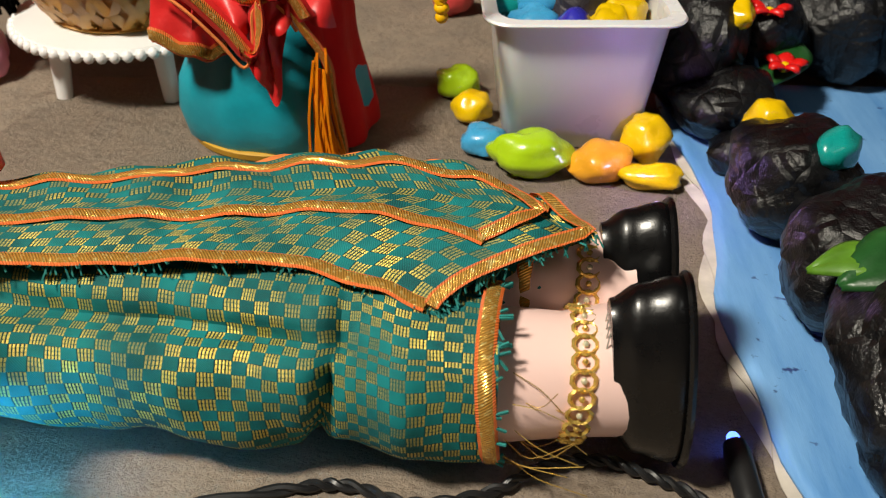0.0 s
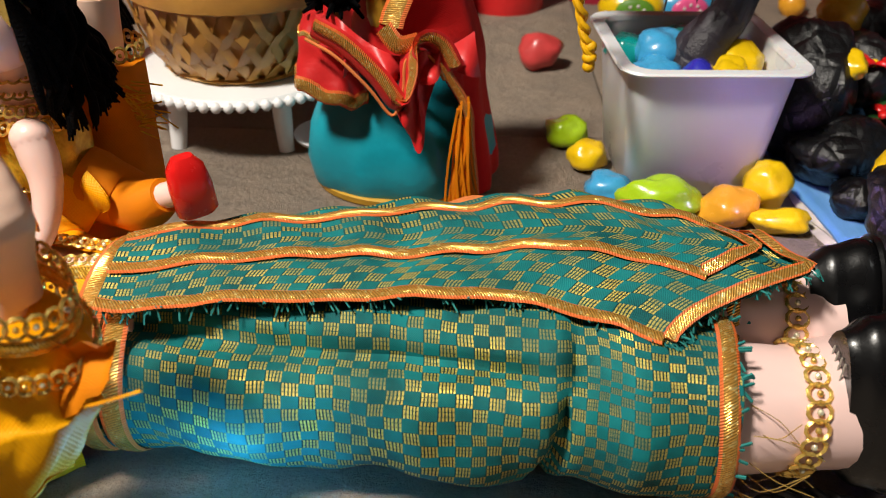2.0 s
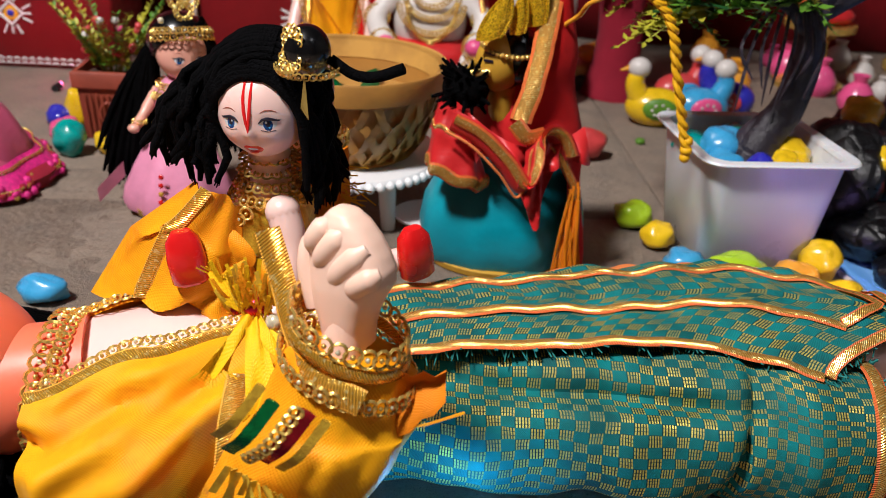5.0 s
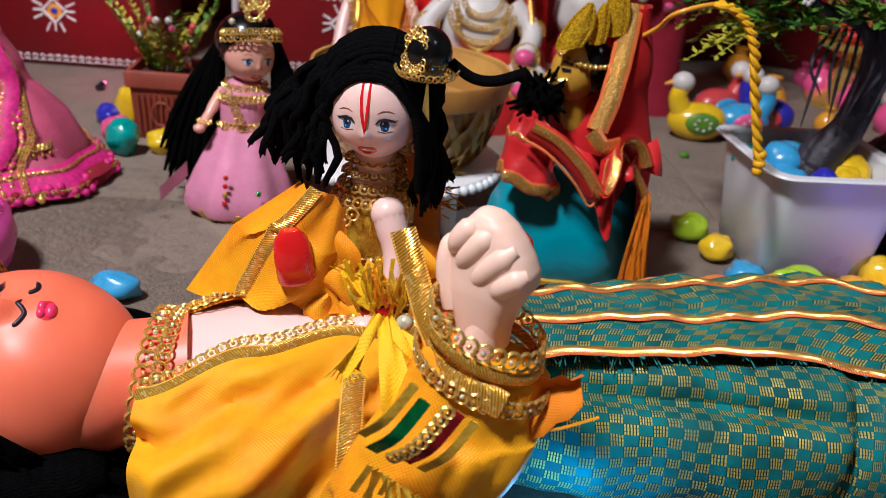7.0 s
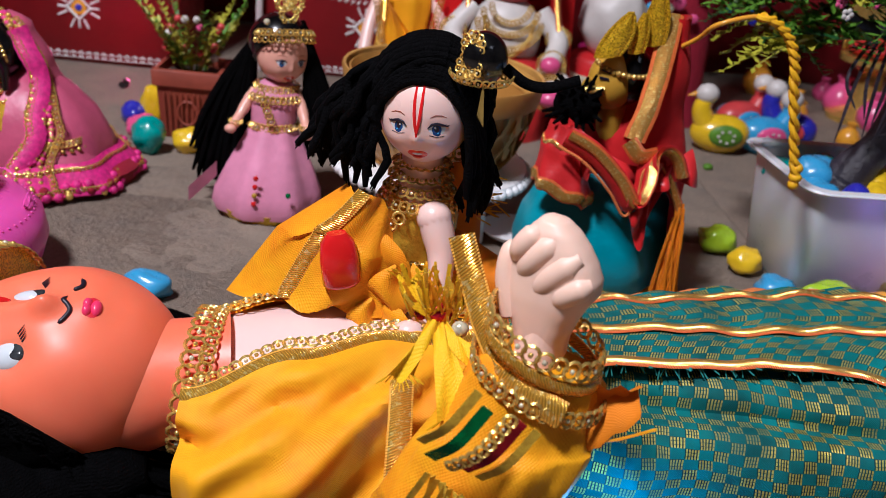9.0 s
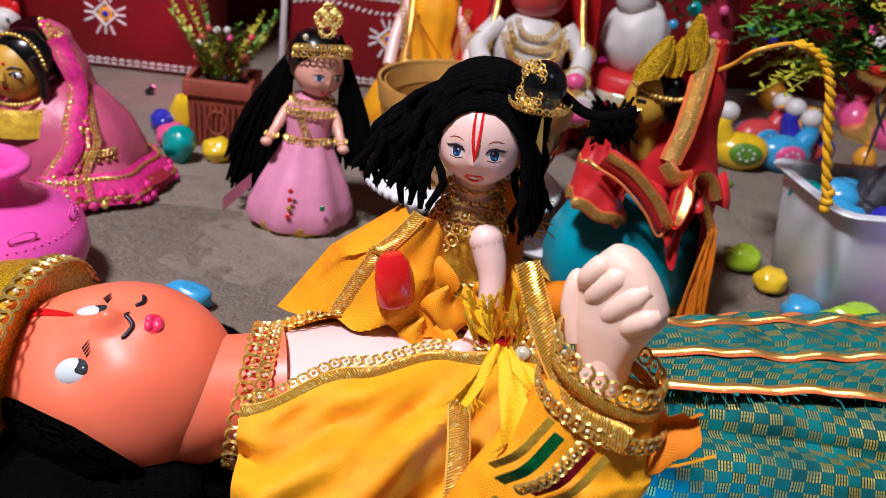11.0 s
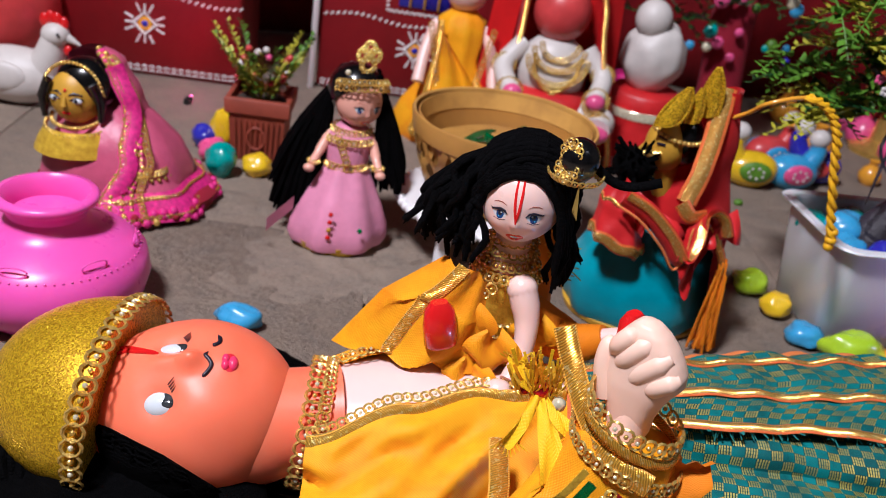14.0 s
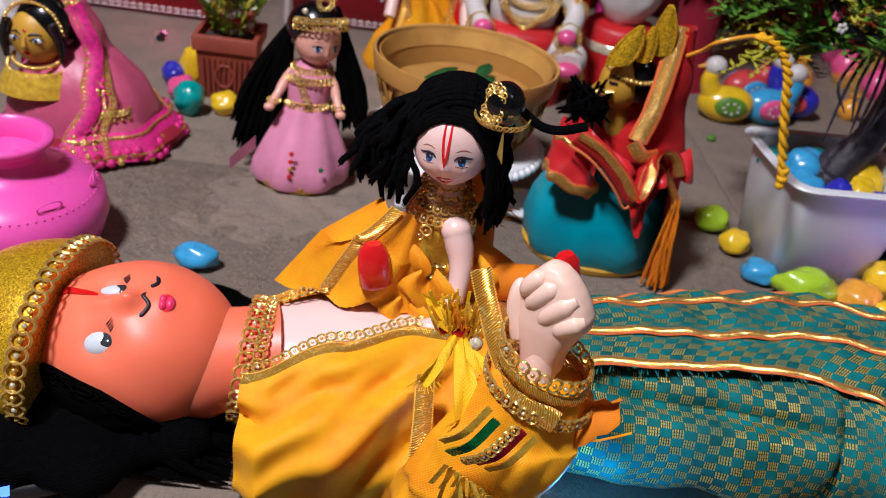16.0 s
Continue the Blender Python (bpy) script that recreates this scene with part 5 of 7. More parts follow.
        rows.append([lerp(edge, arc(-0.75), q) + Vector((0, -0.003 * math.sin(math.pi * q), 0)) for q in np.linspace(0, 0.86, 7)] + [arc(lerp(-0.75, 2.2, q / 23)) for q in range(24)])
    b.grid(rows, "red_cloth")
    b.grid([[p + Vector((-0.0012, 0.0004, 0)) for p in r] for r in rows], "red_cloth")
    front = [r[0] for r in rows if r[0].z > 0.094]
    b.band([p + Vector((0.004, -0.0022, 0.001)) for p in front], (1, -0.15, 0.25), 0.0115, "gold_ribbon", 0.001)
    b.band([r[0] + Vector((0.002, -0.0015, 0)) for r in rows if r[0].z < 0.084], (1, -0.1, 0.2), 0.005, "gold_ribbon", 0.001)
    b.band(bend([o + Vector((-0.004, -0.049, 0.098)), o + Vector((0.003, -0.051, 0.091)), o + Vector((0.012, -0.049, 0.092))], 8), (0.3, 0, 1), 0.009, "gold_ribbon")
    tassel = random.Random(31)
    for k in range(40):
        x = tassel.uniform(0.030, 0.036)
        top, low = o + Vector((x, tassel.uniform(-0.047, -0.040), tassel.uniform(0.030, 0.064))), o + Vector((x + tassel.uniform(-0.006, 0.008), tassel.uniform(-0.052, -0.042), tassel.uniform(0.001, 0.010)))
        b.tube(bend([top, lerp(top, low, 0.5) + Vector((tassel.uniform(-0.002, 0.002), -0.002, 0)), low], 6), 0.0008, "saffron", 4)
    # puff of black hair before the chest
    hairs = random.Random(4)
    b.ball(o + Vector((-0.028, -0.020, 0.107)), (0.013, 0.012, 0.011), "hair", 14, 10)
    for k in range(60):
        d = Vector((hairs.uniform(-1, 1), hairs.uniform(-1, 0.5), hairs.uniform(-0.8, 1))).normalized()
        s = o + Vector((-0.028, -0.020, 0.107)) + d * 0.008
        b.tube([s, s + d * hairs.uniform(0.005, 0.013) + Vector((-0.002, 0, 0))], [0.0018, 0.0008], "hair", 5)
    b.tube([o + Vector((-0.026, -0.024, 0.116)), o + Vector((-0.016, -0.028, 0.118))], 0.0025, "gold", 8)
    return tagged(b.make("doll"), "kneeling doll in teal skirt and gold-edged red velvet cape", "doll", "dolls of the tableau")


kneeling_doll()


# ---- standing doll in pink ----
def pink_doll():
    b = Mesh()
    o = Vector((-0.271, 0.522, 0.0))
    lean = lambda p: o + Vector((p[0] + 0.04 * p[2], p[1] + 0.10 * p[2], 0.88 * p[2]))
    rows = [[lean((r * (1 + 0.06 * math.sin(7 * a + 2)) * math.cos(a), r * 0.9 * (1 + 0.06 * math.sin(7 * a + 2)) * math.sin(a), z)) for a in (2 * math.pi * j / 40 for j in range(40))] for r, z in ((0.030, 0.006), (0.0325, 0.012), (0.0315, 0.022), (0.0255, 0.038), (0.0185, 0.054), (0.0135, 0.066))]
    b.grid(rows, "pink_satin", wrap=True, cap=True)
    b.lathe(o, [(0.024, 0.0), (0.027, 0.003), (0.029, 0.008), (0.024, 0.010)], "gold_foil", 30, 0.9)
    b.grid([[lean((r * math.cos(a), r * 0.85 * math.sin(a), z)) for a in (2 * math.pi * j / 24 for j in range(24))] for r, z in ((0.0135, 0.064), (0.0145, 0.076), (0.0155, 0.088), (0.008, 0.096))], "pink_satin", wrap=True, cap=True)
    for z, r in ((0.066, 0.0145), (0.092, 0.0125), (0.086, 0.0160)):
        b.chain([lean((r * math.cos(a), r * 0.88 * math.sin(a), z)) for a in (2 * math.pi * j / 24 for j in range(25))], (0, -1, 0.3), 0.0026, 0.0008)
    b.chain([lean((x, -0.0150, z)) for x, z in ((-0.008, 0.092), (-0.003, 0.080), (0.001, 0.070))], (0, -1, 0), 0.0028, 0.0008)
    for s in (-1, 1):
        b.tube(bend([lean((0.013 * s, 0, 0.088)), lean((0.018 * s, -0.006, 0.076)), lean((0.022 * s, -0.014, 0.067))], 8), [0.0034] * 5 + [0.0028] * 4, "tan", 12)
        b.ball(lean((0.0232 * s, -0.0165, 0.0655)), (0.0036, 0.0032, 0.0028), "tan", 12, 8)
        b.chain([lean((0.0210 * s + 0.0034 * math.cos(a), -0.012 + 0.0034 * math.sin(a), 0.069)) for a in (2 * math.pi * j / 12 for j in range(13))], (0, -1, 0.3), 0.0016, 0.0006)
    b.grid([[lean((-0.030 - 0.016 * t, -0.012 - 0.004 * s, 0.030 - 0.020 * t + 0.012 * s)) for s in np.linspace(0, 1, 5)] for t in np.linspace(0, 1, 6)], "pink_satin")
    for k, m in enumerate(("red", "ochre", "red", "red", "green_foil")):
        b.ball(lean((-0.004 + 0.02 * (k == 4), -0.0305, 0.020 + 0.006 * k if k < 4 else 0.028)), (0.0016, 0.001, 0.0018), m, 8, 6)
    # head turned to the east, black hair, lace band and crest
    h = lean((0.002, -0.002, 0.114))
    turn = axes((0.62, -1, 0.05), (0, 0.1, 1))
    small_head(b, h, (0.0152, 0.0170, 0.0150), turn, "tan", False)
    b.ball(h + Vector((-0.003, 0.004, 0.0062)), (0.0185, 0.0165, 0.0180), "black", 28, 18, axes((-0.35, 0.55, 0.8), (0, 1, 0)), None, 0.40, 1.0)
    strands = random.Random(8)
    for k in range(210):
        side = -1 if k < 140 else 1
        a = strands.uniform(0.2, 2.6)
        r0 = Vector((side * 0.016 - 0.002, 0.009 - 0.008 * math.cos(a), 0.006))
        ln = strands.uniform(0.058, 0.094) if side < 0 else strands.uniform(0.050, 0.072)
        spread = strands.uniform(0.000, 0.036) if side < 0 else strands.uniform(0.000, 0.022)
        pts = bend([h + r0 * 0.7 + Vector((0, 0, 0.014)), h + r0, h + r0 + Vector((side * spread * 0.6, -0.004, -ln * 0.5)), h + r0 + Vector((side * spread, strands.uniform(-0.012, 0.006), -ln))], 8)
        b.tube(pts, [0.0023] * 7 + [0.0024, 0.0009], "hair", 6)
    band = [h + turn @ Vector((0.0180 * math.cos(a), 0.0095 + 0.003 * math.sin(a), 0.0165 * math.sin(a))) for a in (math.pi * j / 16 for j in range(17))]
    b.chain(band, lambda p: Vector(p) - h, 0.0032, 0.0009)
    b.chain([p + Vector((0, 0, 0.0035)) for p in band], lambda p: Vector(p) - h, 0.0026, 0.0008)
    crest = h + turn @ Vector((0, 0.025, 0.006))
    for k, (dx, dz, r) in enumerate(((0, 0, 0.0048), (-0.004, 0.006, 0.0040), (0.004, 0.006, 0.0040), (0, 0.010, 0.0042))):
        b.chain([crest + turn @ Vector((dx + r * math.cos(a), dz + r * math.sin(a), 0)) for a in (2 * math.pi * j / 12 for j in range(13))], turn @ Vector((0, 0, 1)), 0.0018, 0.0007)
    b.ball(h + Vector((-0.008, -0.012, 0.021)), (0.002,) * 3, "gem", 8, 6)
    return tagged(b.make("doll"), "standing doll in pink satin gown with long black hair", "doll", "dolls of the tableau")


pink_doll()


# ---- clay woman under a rose veil ----
def veiled_figure():
    b = Mesh()
    o = Vector((-0.432, 0.560, 0.0))
    rows = []
    for i in range(30):
        t = i / 29
        z = lerp(0.104, 0.004, t)
        rx = curve([(0, 0.006), (0.06, 0.019), (0.3, 0.028), (0.7, 0.044), (1, 0.058)], t)
        ry = curve([(0, 0.006), (0.06, 0.018), (0.3, 0.028), (0.7, 0.048), (1, 0.062)], t)
        rows.append([o + Vector((-0.010 + 0.022 * t * t + rx * (1 + 0.05 * t * math.sin(8 * a)) * math.cos(a), ry * (1 + 0.05 * t * math.sin(8 * a)) * math.sin(a), z)) for a in (lerp(curve([(0, -0.9), (0.14, -0.75), (0.32, -0.65), (0.61, -1.05), (0.88, -1.5), (1, -1.55)], t), 2.9, j / 39) for j in range(40))])
    b.grid(rows, "veil")
    b.grid([[p + Vector((-0.001, 0.001, -0.001)) for p in r] for r in rows], "veil")
    b.lathe(o + Vector((0.004, 0, 0)), [(0.054, 0.0), (0.053, 0.012), (0.050, 0.028), (0.041, 0.046), (0.027, 0.060), (0.012, 0.070)], "veil", 36, 0.85, lambda a, h: 1 + 0.03 * math.sin(9 * a))
    b.band([r[0] + Vector((0.004, -0.0015, 0)) for r in rows[2:]], (0.85, 0.45, 0.1), 0.012, "magenta", 0.0012)
    b.grid([[p + Vector((0.0016 * math.cos(-1.5 + 0.11 * k), -0.0016, 0.001)) for k, p in enumerate(r)] for r in rows[24:]], "magenta")
    beads = random.Random(6)
    for line, n, m in (([r[0] for r in rows], 90, "magenta"), ([r[1] for r in rows], 40, "gold"), ([r[2] for r in rows], 90, "magenta"), ([r[3] for r in rows], 80, "magenta")):
        for k in range(n):
            q = k / n * (len(line) - 1.001)
            p = lerp(line[int(q)], line[int(q) + 1], q - int(q))
            b.ball(p + Vector((beads.uniform(-0.001, 0.001), -0.0015, beads.uniform(-0.001, 0.001))), (0.0019, 0.0017, 0.0019), m if k % 2 else "gold", 8, 6)
    for k in range(110):
        j = k / 109 * 39
        p = rows[-1][int(j)] + (rows[-2][int(j)] - rows[-1][int(j)]) * beads.uniform(0, 2.2)
        b.ball(p + Vector((0.001, -0.001, 0)), (beads.uniform(0.002, 0.0034),) * 3, beads.choice(("magenta", "magenta", "gold", "maroon")), 7, 5)
    for k in range(70):
        p = rows[22][int(k / 69 * 39)]
        b.ball(p + Vector((0.001, -0.0012, 0)), (0.0016,) * 3, "gold", 6, 4)
    # gold braid along the veil's edge and round its hem
    for j in (0, 4):
        b.chain([r[j] + Vector((0.001, -0.0026, 0.0008)) for r in rows[1:]], (0.3, -1, 0.3), 0.0024, 0.0008)
    for i in (21, 25, 28):
        b.chain([p + Vector((0.0015, -0.0018, 0.001)) for p in rows[i][:34]], lambda p: Vector(p) - o - Vector((0, 0, 0.02)), 0.0023, 0.0008)
    # dark band of the underskirt below the hem
    b.lathe(o + Vector((0.010, 0, 0)), [(0.059, 0.0), (0.062, 0.010), (0.056, 0.014)], "maroon", 40, 0.84)
    # face and hair
    h = o + Vector((-0.017, -0.018, 0.075))
    b.ball(h, (0.0165, 0.0150, 0.0185), "ochre", 26, 18)
    b.ball(h + Vector((0.005, 0.006, 0.006)), (0.0198, 0.0170, 0.0195), "black", 26, 18)
    turn = axes((-0.15, -1, 0), (0, 0, 1))
    for s in (-1, 1):
        b.ball(face_point(h, (0.0165, 0.0185, 0.0150), turn, 0.42 * s, 0.05, -0.03), (0.0042, 0.0021, 0.001), "eye_white", 10, 6, turn)
        b.ball(face_point(h, (0.0165, 0.0185, 0.0150), turn, 0.42 * s, 0.05, 0.02), (0.0014, 0.0014, 0.0008), "ink", 8, 6, turn)
    b.ball(face_point(h, (0.0165, 0.0185, 0.0150), turn, 0, -0.45), (0.003, 0.0012, 0.001), "red", 10, 6, turn)
    b.ball(face_point(h, (0.0165, 0.0185, 0.0150), turn, 0, 0.38), (0.0012, 0.0012, 0.001), "red", 8, 6, turn)
    for s in (-1, 1):
        b.tube([face_point(h, (0.0165, 0.0185, 0.0150), turn, u * s, v, 0.01) for u, v in ((0.14, 0.22), (0.34, 0.31), (0.62, 0.24))], [0.0004, 0.0008, 0.0004], "ink", 6)
        b.tube([face_point(h, (0.0165, 0.0185, 0.0150), turn, u * s, v, 0.012) for u, v in ((0.20, 0.06), (0.42, 0.17), (0.66, 0.09))], 0.0005, "ink", 6)
        b.tube([h + Vector((0.014 * s, -0.010, 0.012)), h + Vector((0.0185 * s, -0.008, 0.000)), h + Vector((0.0180 * s, -0.007, -0.014))], [0.003, 0.0036, 0.002], "black", 10)
    b.tube([face_point(h, (0.0165, 0.0185, 0.0150), turn, 0.0, 0.16, 0.0), face_point(h, (0.0165, 0.0185, 0.0150), turn, 0.0, -0.14, 0.10)], [0.0010, 0.0020], "ochre", 8)
    for r, z in ((0.016, -0.014), (0.020, -0.019)):
        for k in range(22):
            a = math.pi + math.pi * k / 21
            b.ball(h + Vector((r * math.cos(a), r * 0.9 * math.sin(a), z - 0.004 * math.sin(math.pi * k / 21))), (0.0016,) * 3, "gold", 6, 5)
    b.grid([[h + Vector((r * math.cos(a), r * 0.85 * math.sin(a) - 0.001, z)) for a in (math.pi + math.pi * j / 16 for j in range(17))] for r, z in ((0.020, -0.020), (0.025, -0.028), (0.028, -0.036))], "gold_foil")
    for k in range(26):
        a = math.pi * k / 25
        b.ball(h + Vector((0.0195 * math.cos(a), -0.006, 0.001 + 0.0225 * math.sin(a))), (0.0014,) * 3, "gold", 6, 5)
    return tagged(b.make("figurine"), "painted clay woman under a rose veil with gold beads", "figurine")


veiled_figure()


# ---- pot, stool and basket ----
def water_pot():
    base = Vector((-0.418, 0.408, 0))
    pot = holder("water_pot", base, "glossy pink plastic water pot with wide lip", "pot")
    b = Mesh()
    b.lathe((0, 0, 0), [(0.030, 0.0), (0.040, 0.003), (0.049, 0.014), (0.0525, 0.028), (0.0505, 0.042), (0.042, 0.052), (0.029, 0.058), (0.0225, 0.063), (0.0205, 0.070)], "pot", 56)
    b.make("body", pot)
    b = Mesh()
    b.lathe((0, 0, 0), [(0.0205, 0.068), (0.021, 0.073), (0.0245, 0.077), (0.0265, 0.079), (0.0268, 0.0815), (0.0255, 0.0835), (0.0225, 0.084), (0.0200, 0.081), (0.0185, 0.072), (0.020, 0.058), (0.034, 0.048), (0.042, 0.030), (0.036, 0.006)], "pot", 56)
    b.make("lip", pot)
    b = Mesh()
    for k in range(70):
        a = 2 * math.pi * k / 70
        b.ball((0.0472 * math.cos(a), 0.0472 * math.sin(a), 0.0465), (0.0007,) * 3, "pot", 6, 4)
    b.make("beaded_line", pot)
    for k in range(7):
        b = Mesh()
        a = 2 * math.pi * k / 7 + 0.2
        b.tube([(0.0445 * math.cos(a + 0.16 * math.sin(q)), 0.0445 * math.sin(a + 0.16 * math.sin(q)), 0.0520 + 0.0035 * math.cos(q)) for q in (2 * math.pi * j / 14 for j in range(15))], 0.0005, "pot", 5)
        b.make("moulded_oval", pot)

    pot.scale = (1.0, 1.0, 0.82)


water_pot()


def stool():
    ob = holder("stool", (-0.168, 0.545, 0), "small round white plastic stool with beaded rim", "stool")
    b = Mesh()
    b.lathe((0, 0, 0), [(0.055, 0.033), (0.062, 0.0335), (0.064, 0.036), (0.062, 0.039), (0.050, 0.040)], "white_plastic", 56)
    b.make("seat", ob)
    b = Mesh()
    for k in range(60):
        a = 2 * math.pi * k / 60
        b.ball((0.0635 * math.cos(a), 0.0635 * math.sin(a), 0.0355), (0.0030, 0.0030, 0.0032), "white_plastic", 8, 6)
    b.make("rim", ob)
    for sx, sy in ((-1, -1), (1, -1), (1, 1), (-1, 1)):
        b = Mesh()
        b.tube([(0.029 * sx, 0.036 * sy, 0.035), (0.030 * sx, 0.0375 * sy, 0.016), (0.031 * sx, 0.039 * sy, 0.0)], [0.0058, 0.0052, 0.0044], "white_plastic", 16)
        b.make("leg", ob)
    ob2 = holder("ribbed_lid", (-0.112, 0.515, 0.0), "white saucer with red rim beside the stool", "saucer")
    b = Mesh()
    b.lathe((0, 0, 0), [(0.010, 0.0), (0.014, 0.002), (0.021, 0.006), (0.022, 0.008), (0.018, 0.007)], "white_plastic", 30)
    b.make("dish", ob2)
    b = Mesh()
    b.lathe((0, 0, 0), [(0.012, 0.0042), (0.015, 0.0062), (0.010, 0.0064)], "red", 24)
    b.make("red_ring", ob2)


stool()


def basket():
    ob = holder("basket", (-0.166, 0.545, 0.040), "round woven bamboo basket standing on the white stool", "basket")
    b = Mesh()
    n = 26
    prof = [(0.042, 0.002), (0.051, 0.014), (0.0565, 0.030), (0.0595, 0.048)]
    # crossing strips of the weave
    for way in (1, -1):
        for k in range(n):
            pts = []
            for i in range(9):
                t = i / 8
                r = curve([(q / 3, p[0]) for q, p in enumerate(prof)], t)
                z = curve([(q / 3, p[1]) for q, p in enumerate(prof)], t)
                a = 2 * math.pi * (k + 0.5 * (way > 0)) / n + way * 0.55 * t
                r += 0.0012 * math.sin(t * 9 + k * math.pi) * way
                pts.append(Vector((r * math.cos(a), r * math.sin(a), z)))
            b.band(pts, [Vector((-p.y, p.x, 0.02)) for p in pts], 0.0052, "bamboo", 0.0006)
    b.make("weave", ob)
    b = Mesh()
    b.lathe((0, 0, 0), [(0.0, 0.001), (0.044, 0.001), (0.045, 0.002), (0.044, 0.003), (0.0, 0.003)], "bamboo", 40)
    b.make("bottom", ob)
    b = Mesh()
    b.lathe((0, 0, 0), [(0.0405, 0.003), (0.0490, 0.014), (0.0545, 0.030), (0.0572, 0.046), (0.0560, 0.046), (0.0530, 0.030), (0.0475, 0.015), (0.0390, 0.004), (0.0405, 0.003)], "bamboo", 48, cap=False)
    b.make("lining", ob)
    b = Mesh()
    b.lathe((0, 0, 0), [(0.0595, 0.0435), (0.0615, 0.0445), (0.0635, 0.0570), (0.0628, 0.0585), (0.0612, 0.0580), (0.0592, 0.0450), (0.0595, 0.0435)], "bamboo", 56, cap=False)
    b.make("rim", ob)
    b = Mesh()
    b.lathe((0, 0, 0), [(0.0560, 0.0440), (0.0572, 0.0445), (0.0590, 0.0560), (0.0580, 0.0562), (0.0552, 0.0450), (0.0560, 0.0440)], "bamboo", 56, cap=False)
    b.make("inner_rim", ob)
    leaves = random.Random(31)
    for k in range(9):
        b = Mesh()
        x, y, a, ln = leaves.uniform(-0.028, 0.03), leaves.uniform(-0.02, 0.02), leaves.uniform(0, 6.28), leaves.uniform(0.014, 0.024)
        rows = [[Vector((ln * (t - 0.5), 0.006 * q * math.sin(math.pi * (0.05 + 0.9 * t)), 0.002 * math.cos(3 * t) + 0.0015 * q * q)) for q in (-1, -0.5, 0, 0.5, 1)] for t in np.linspace(0, 1, 9)]
        b.grid(rows, "dark_leaf" if k % 3 else "green_foil")
        leaf = tagged(b.make("loose_leaf"), "green leaf lying in the basket", "leaf", "leaves in the basket")
        leaf.matrix_world = pose(-0.166 + x, 0.545 + y, 0.0775 + 0.002 * k / 3, 8 * leaves.uniform(-1, 1), 8, math.degrees(a))
        leaf.modifiers.new("thickness", "SOLIDIFY").thickness = 0.0004
    b = Mesh()
    b.lathe((0, 0, 0), [(0.001, 0.0), (0.034, 0.0), (0.046, 0.012), (0.052, 0.032), (0.030, 0.0345), (0.001, 0.035)], "bamboo", 36, 1.0, lambda a, h: 1 + 0.03 * math.sin(5 * a))
    fill = tagged(b.make("straw_filling"), "straw-coloured filling heaped inside the basket", "filling")
    fill.location = (-0.166, 0.545, 0.0435)
    fill.scale = (0.9, 0.9, 1.0)


basket()


# ---- stones ----
def stone(name, at, size, mat, label, group, seed, turn=0.0, category="stone"):
    """A painted pebble, uneven, with a flattened foot."""
    b = Mesh()
    b.ball((0, 0, 0), size, mat, 20, 14, None, lambda d: 1 + 0.26 * noise.noise(d * 1.5 + Vector((seed * 3.1, 0, 0))) + 0.05 * noise.noise(d * 3.5 + Vector((seed, 9, 0))))
    ob = tagged(b.make(name), label, category, group)
    ob.matrix_world = pose(*at, 0, 0, turn)
    low = min((ob.matrix_world @ v.co).z for v in ob.data.vertices)
    ob.location.z += at[2] - low - 0.0006
    return ob


ROUND_TUB = "painted stones round the tub"
for k, (x, y, size, mat, word) in enumerate((
        (0.024, 0.530, (0.0135, 0.011, 0.011), "lime", "lime-green"), (0.033, 0.501, (0.0115, 0.0105, 0.0105), "yellow", "yellow"), (0.040, 0.466, (0.0125, 0.011, 0.010), "sky", "sky-blue"),
        (0.063, 0.446, (0.021, 0.013, 0.0135), "lime", "large lime-green"), (0.098, 0.445, (0.016, 0.013, 0.0125), "amber", "amber-orange"), (0.121, 0.463, (0.0125, 0.0115, 0.0145), "yellow", "yellow"), (0.121, 0.437, (0.016, 0.009, 0.007), "yellow", "flat yellow"))):
    stone("painted_stone", (x, y - 0.006, 0), (size[0], size[1], size[2] * 0.82), mat, f"{word} painted stone on the floor beside the tub", ROUND_TUB, k + 1, 25 * math.sin(k * 2.1))
for k, (x, y, size, mat, word) in enumerate(((-0.368, 0.612, (0.012, 0.011, 0.0125), "sea", "teal"), (-0.342, 0.622, (0.0115, 0.011, 0.009), "yellow", "yellow"), (-0.380, 0.640, (0.012, 0.011, 0.0095), "rose", "rose-pink"), (-0.392, 0.664, (0.011, 0.010, 0.010), "navy", "dark-blue"), (-0.378, 0.668, (0.011, 0.010, 0.017), "yellow", "tall yellow"))):
    stone("painted_stone", (x, y, 0), size, mat, f"{word} painted stone beside the planter", "painted stones by the planter", k + 20, 40 * k)
stone("painted_stone", (-0.314, 0.404, 0), (0.014, 0.009, 0.0075), "sky", "sky-blue painted stone on the bare floor", "", 40, -12)
stone("painted_stone", (0.016, 0.650, 0), (0.016, 0.013, 0.0125), "coral", "dull red painted stone on the bare floor", "", 41, 10)
stone("clay_chip", (0.070, 0.690, 0), (0.004, 0.0035, 0.003), "leaf", "tiny green clay chip on the floor", "", 42, 0, "chip")


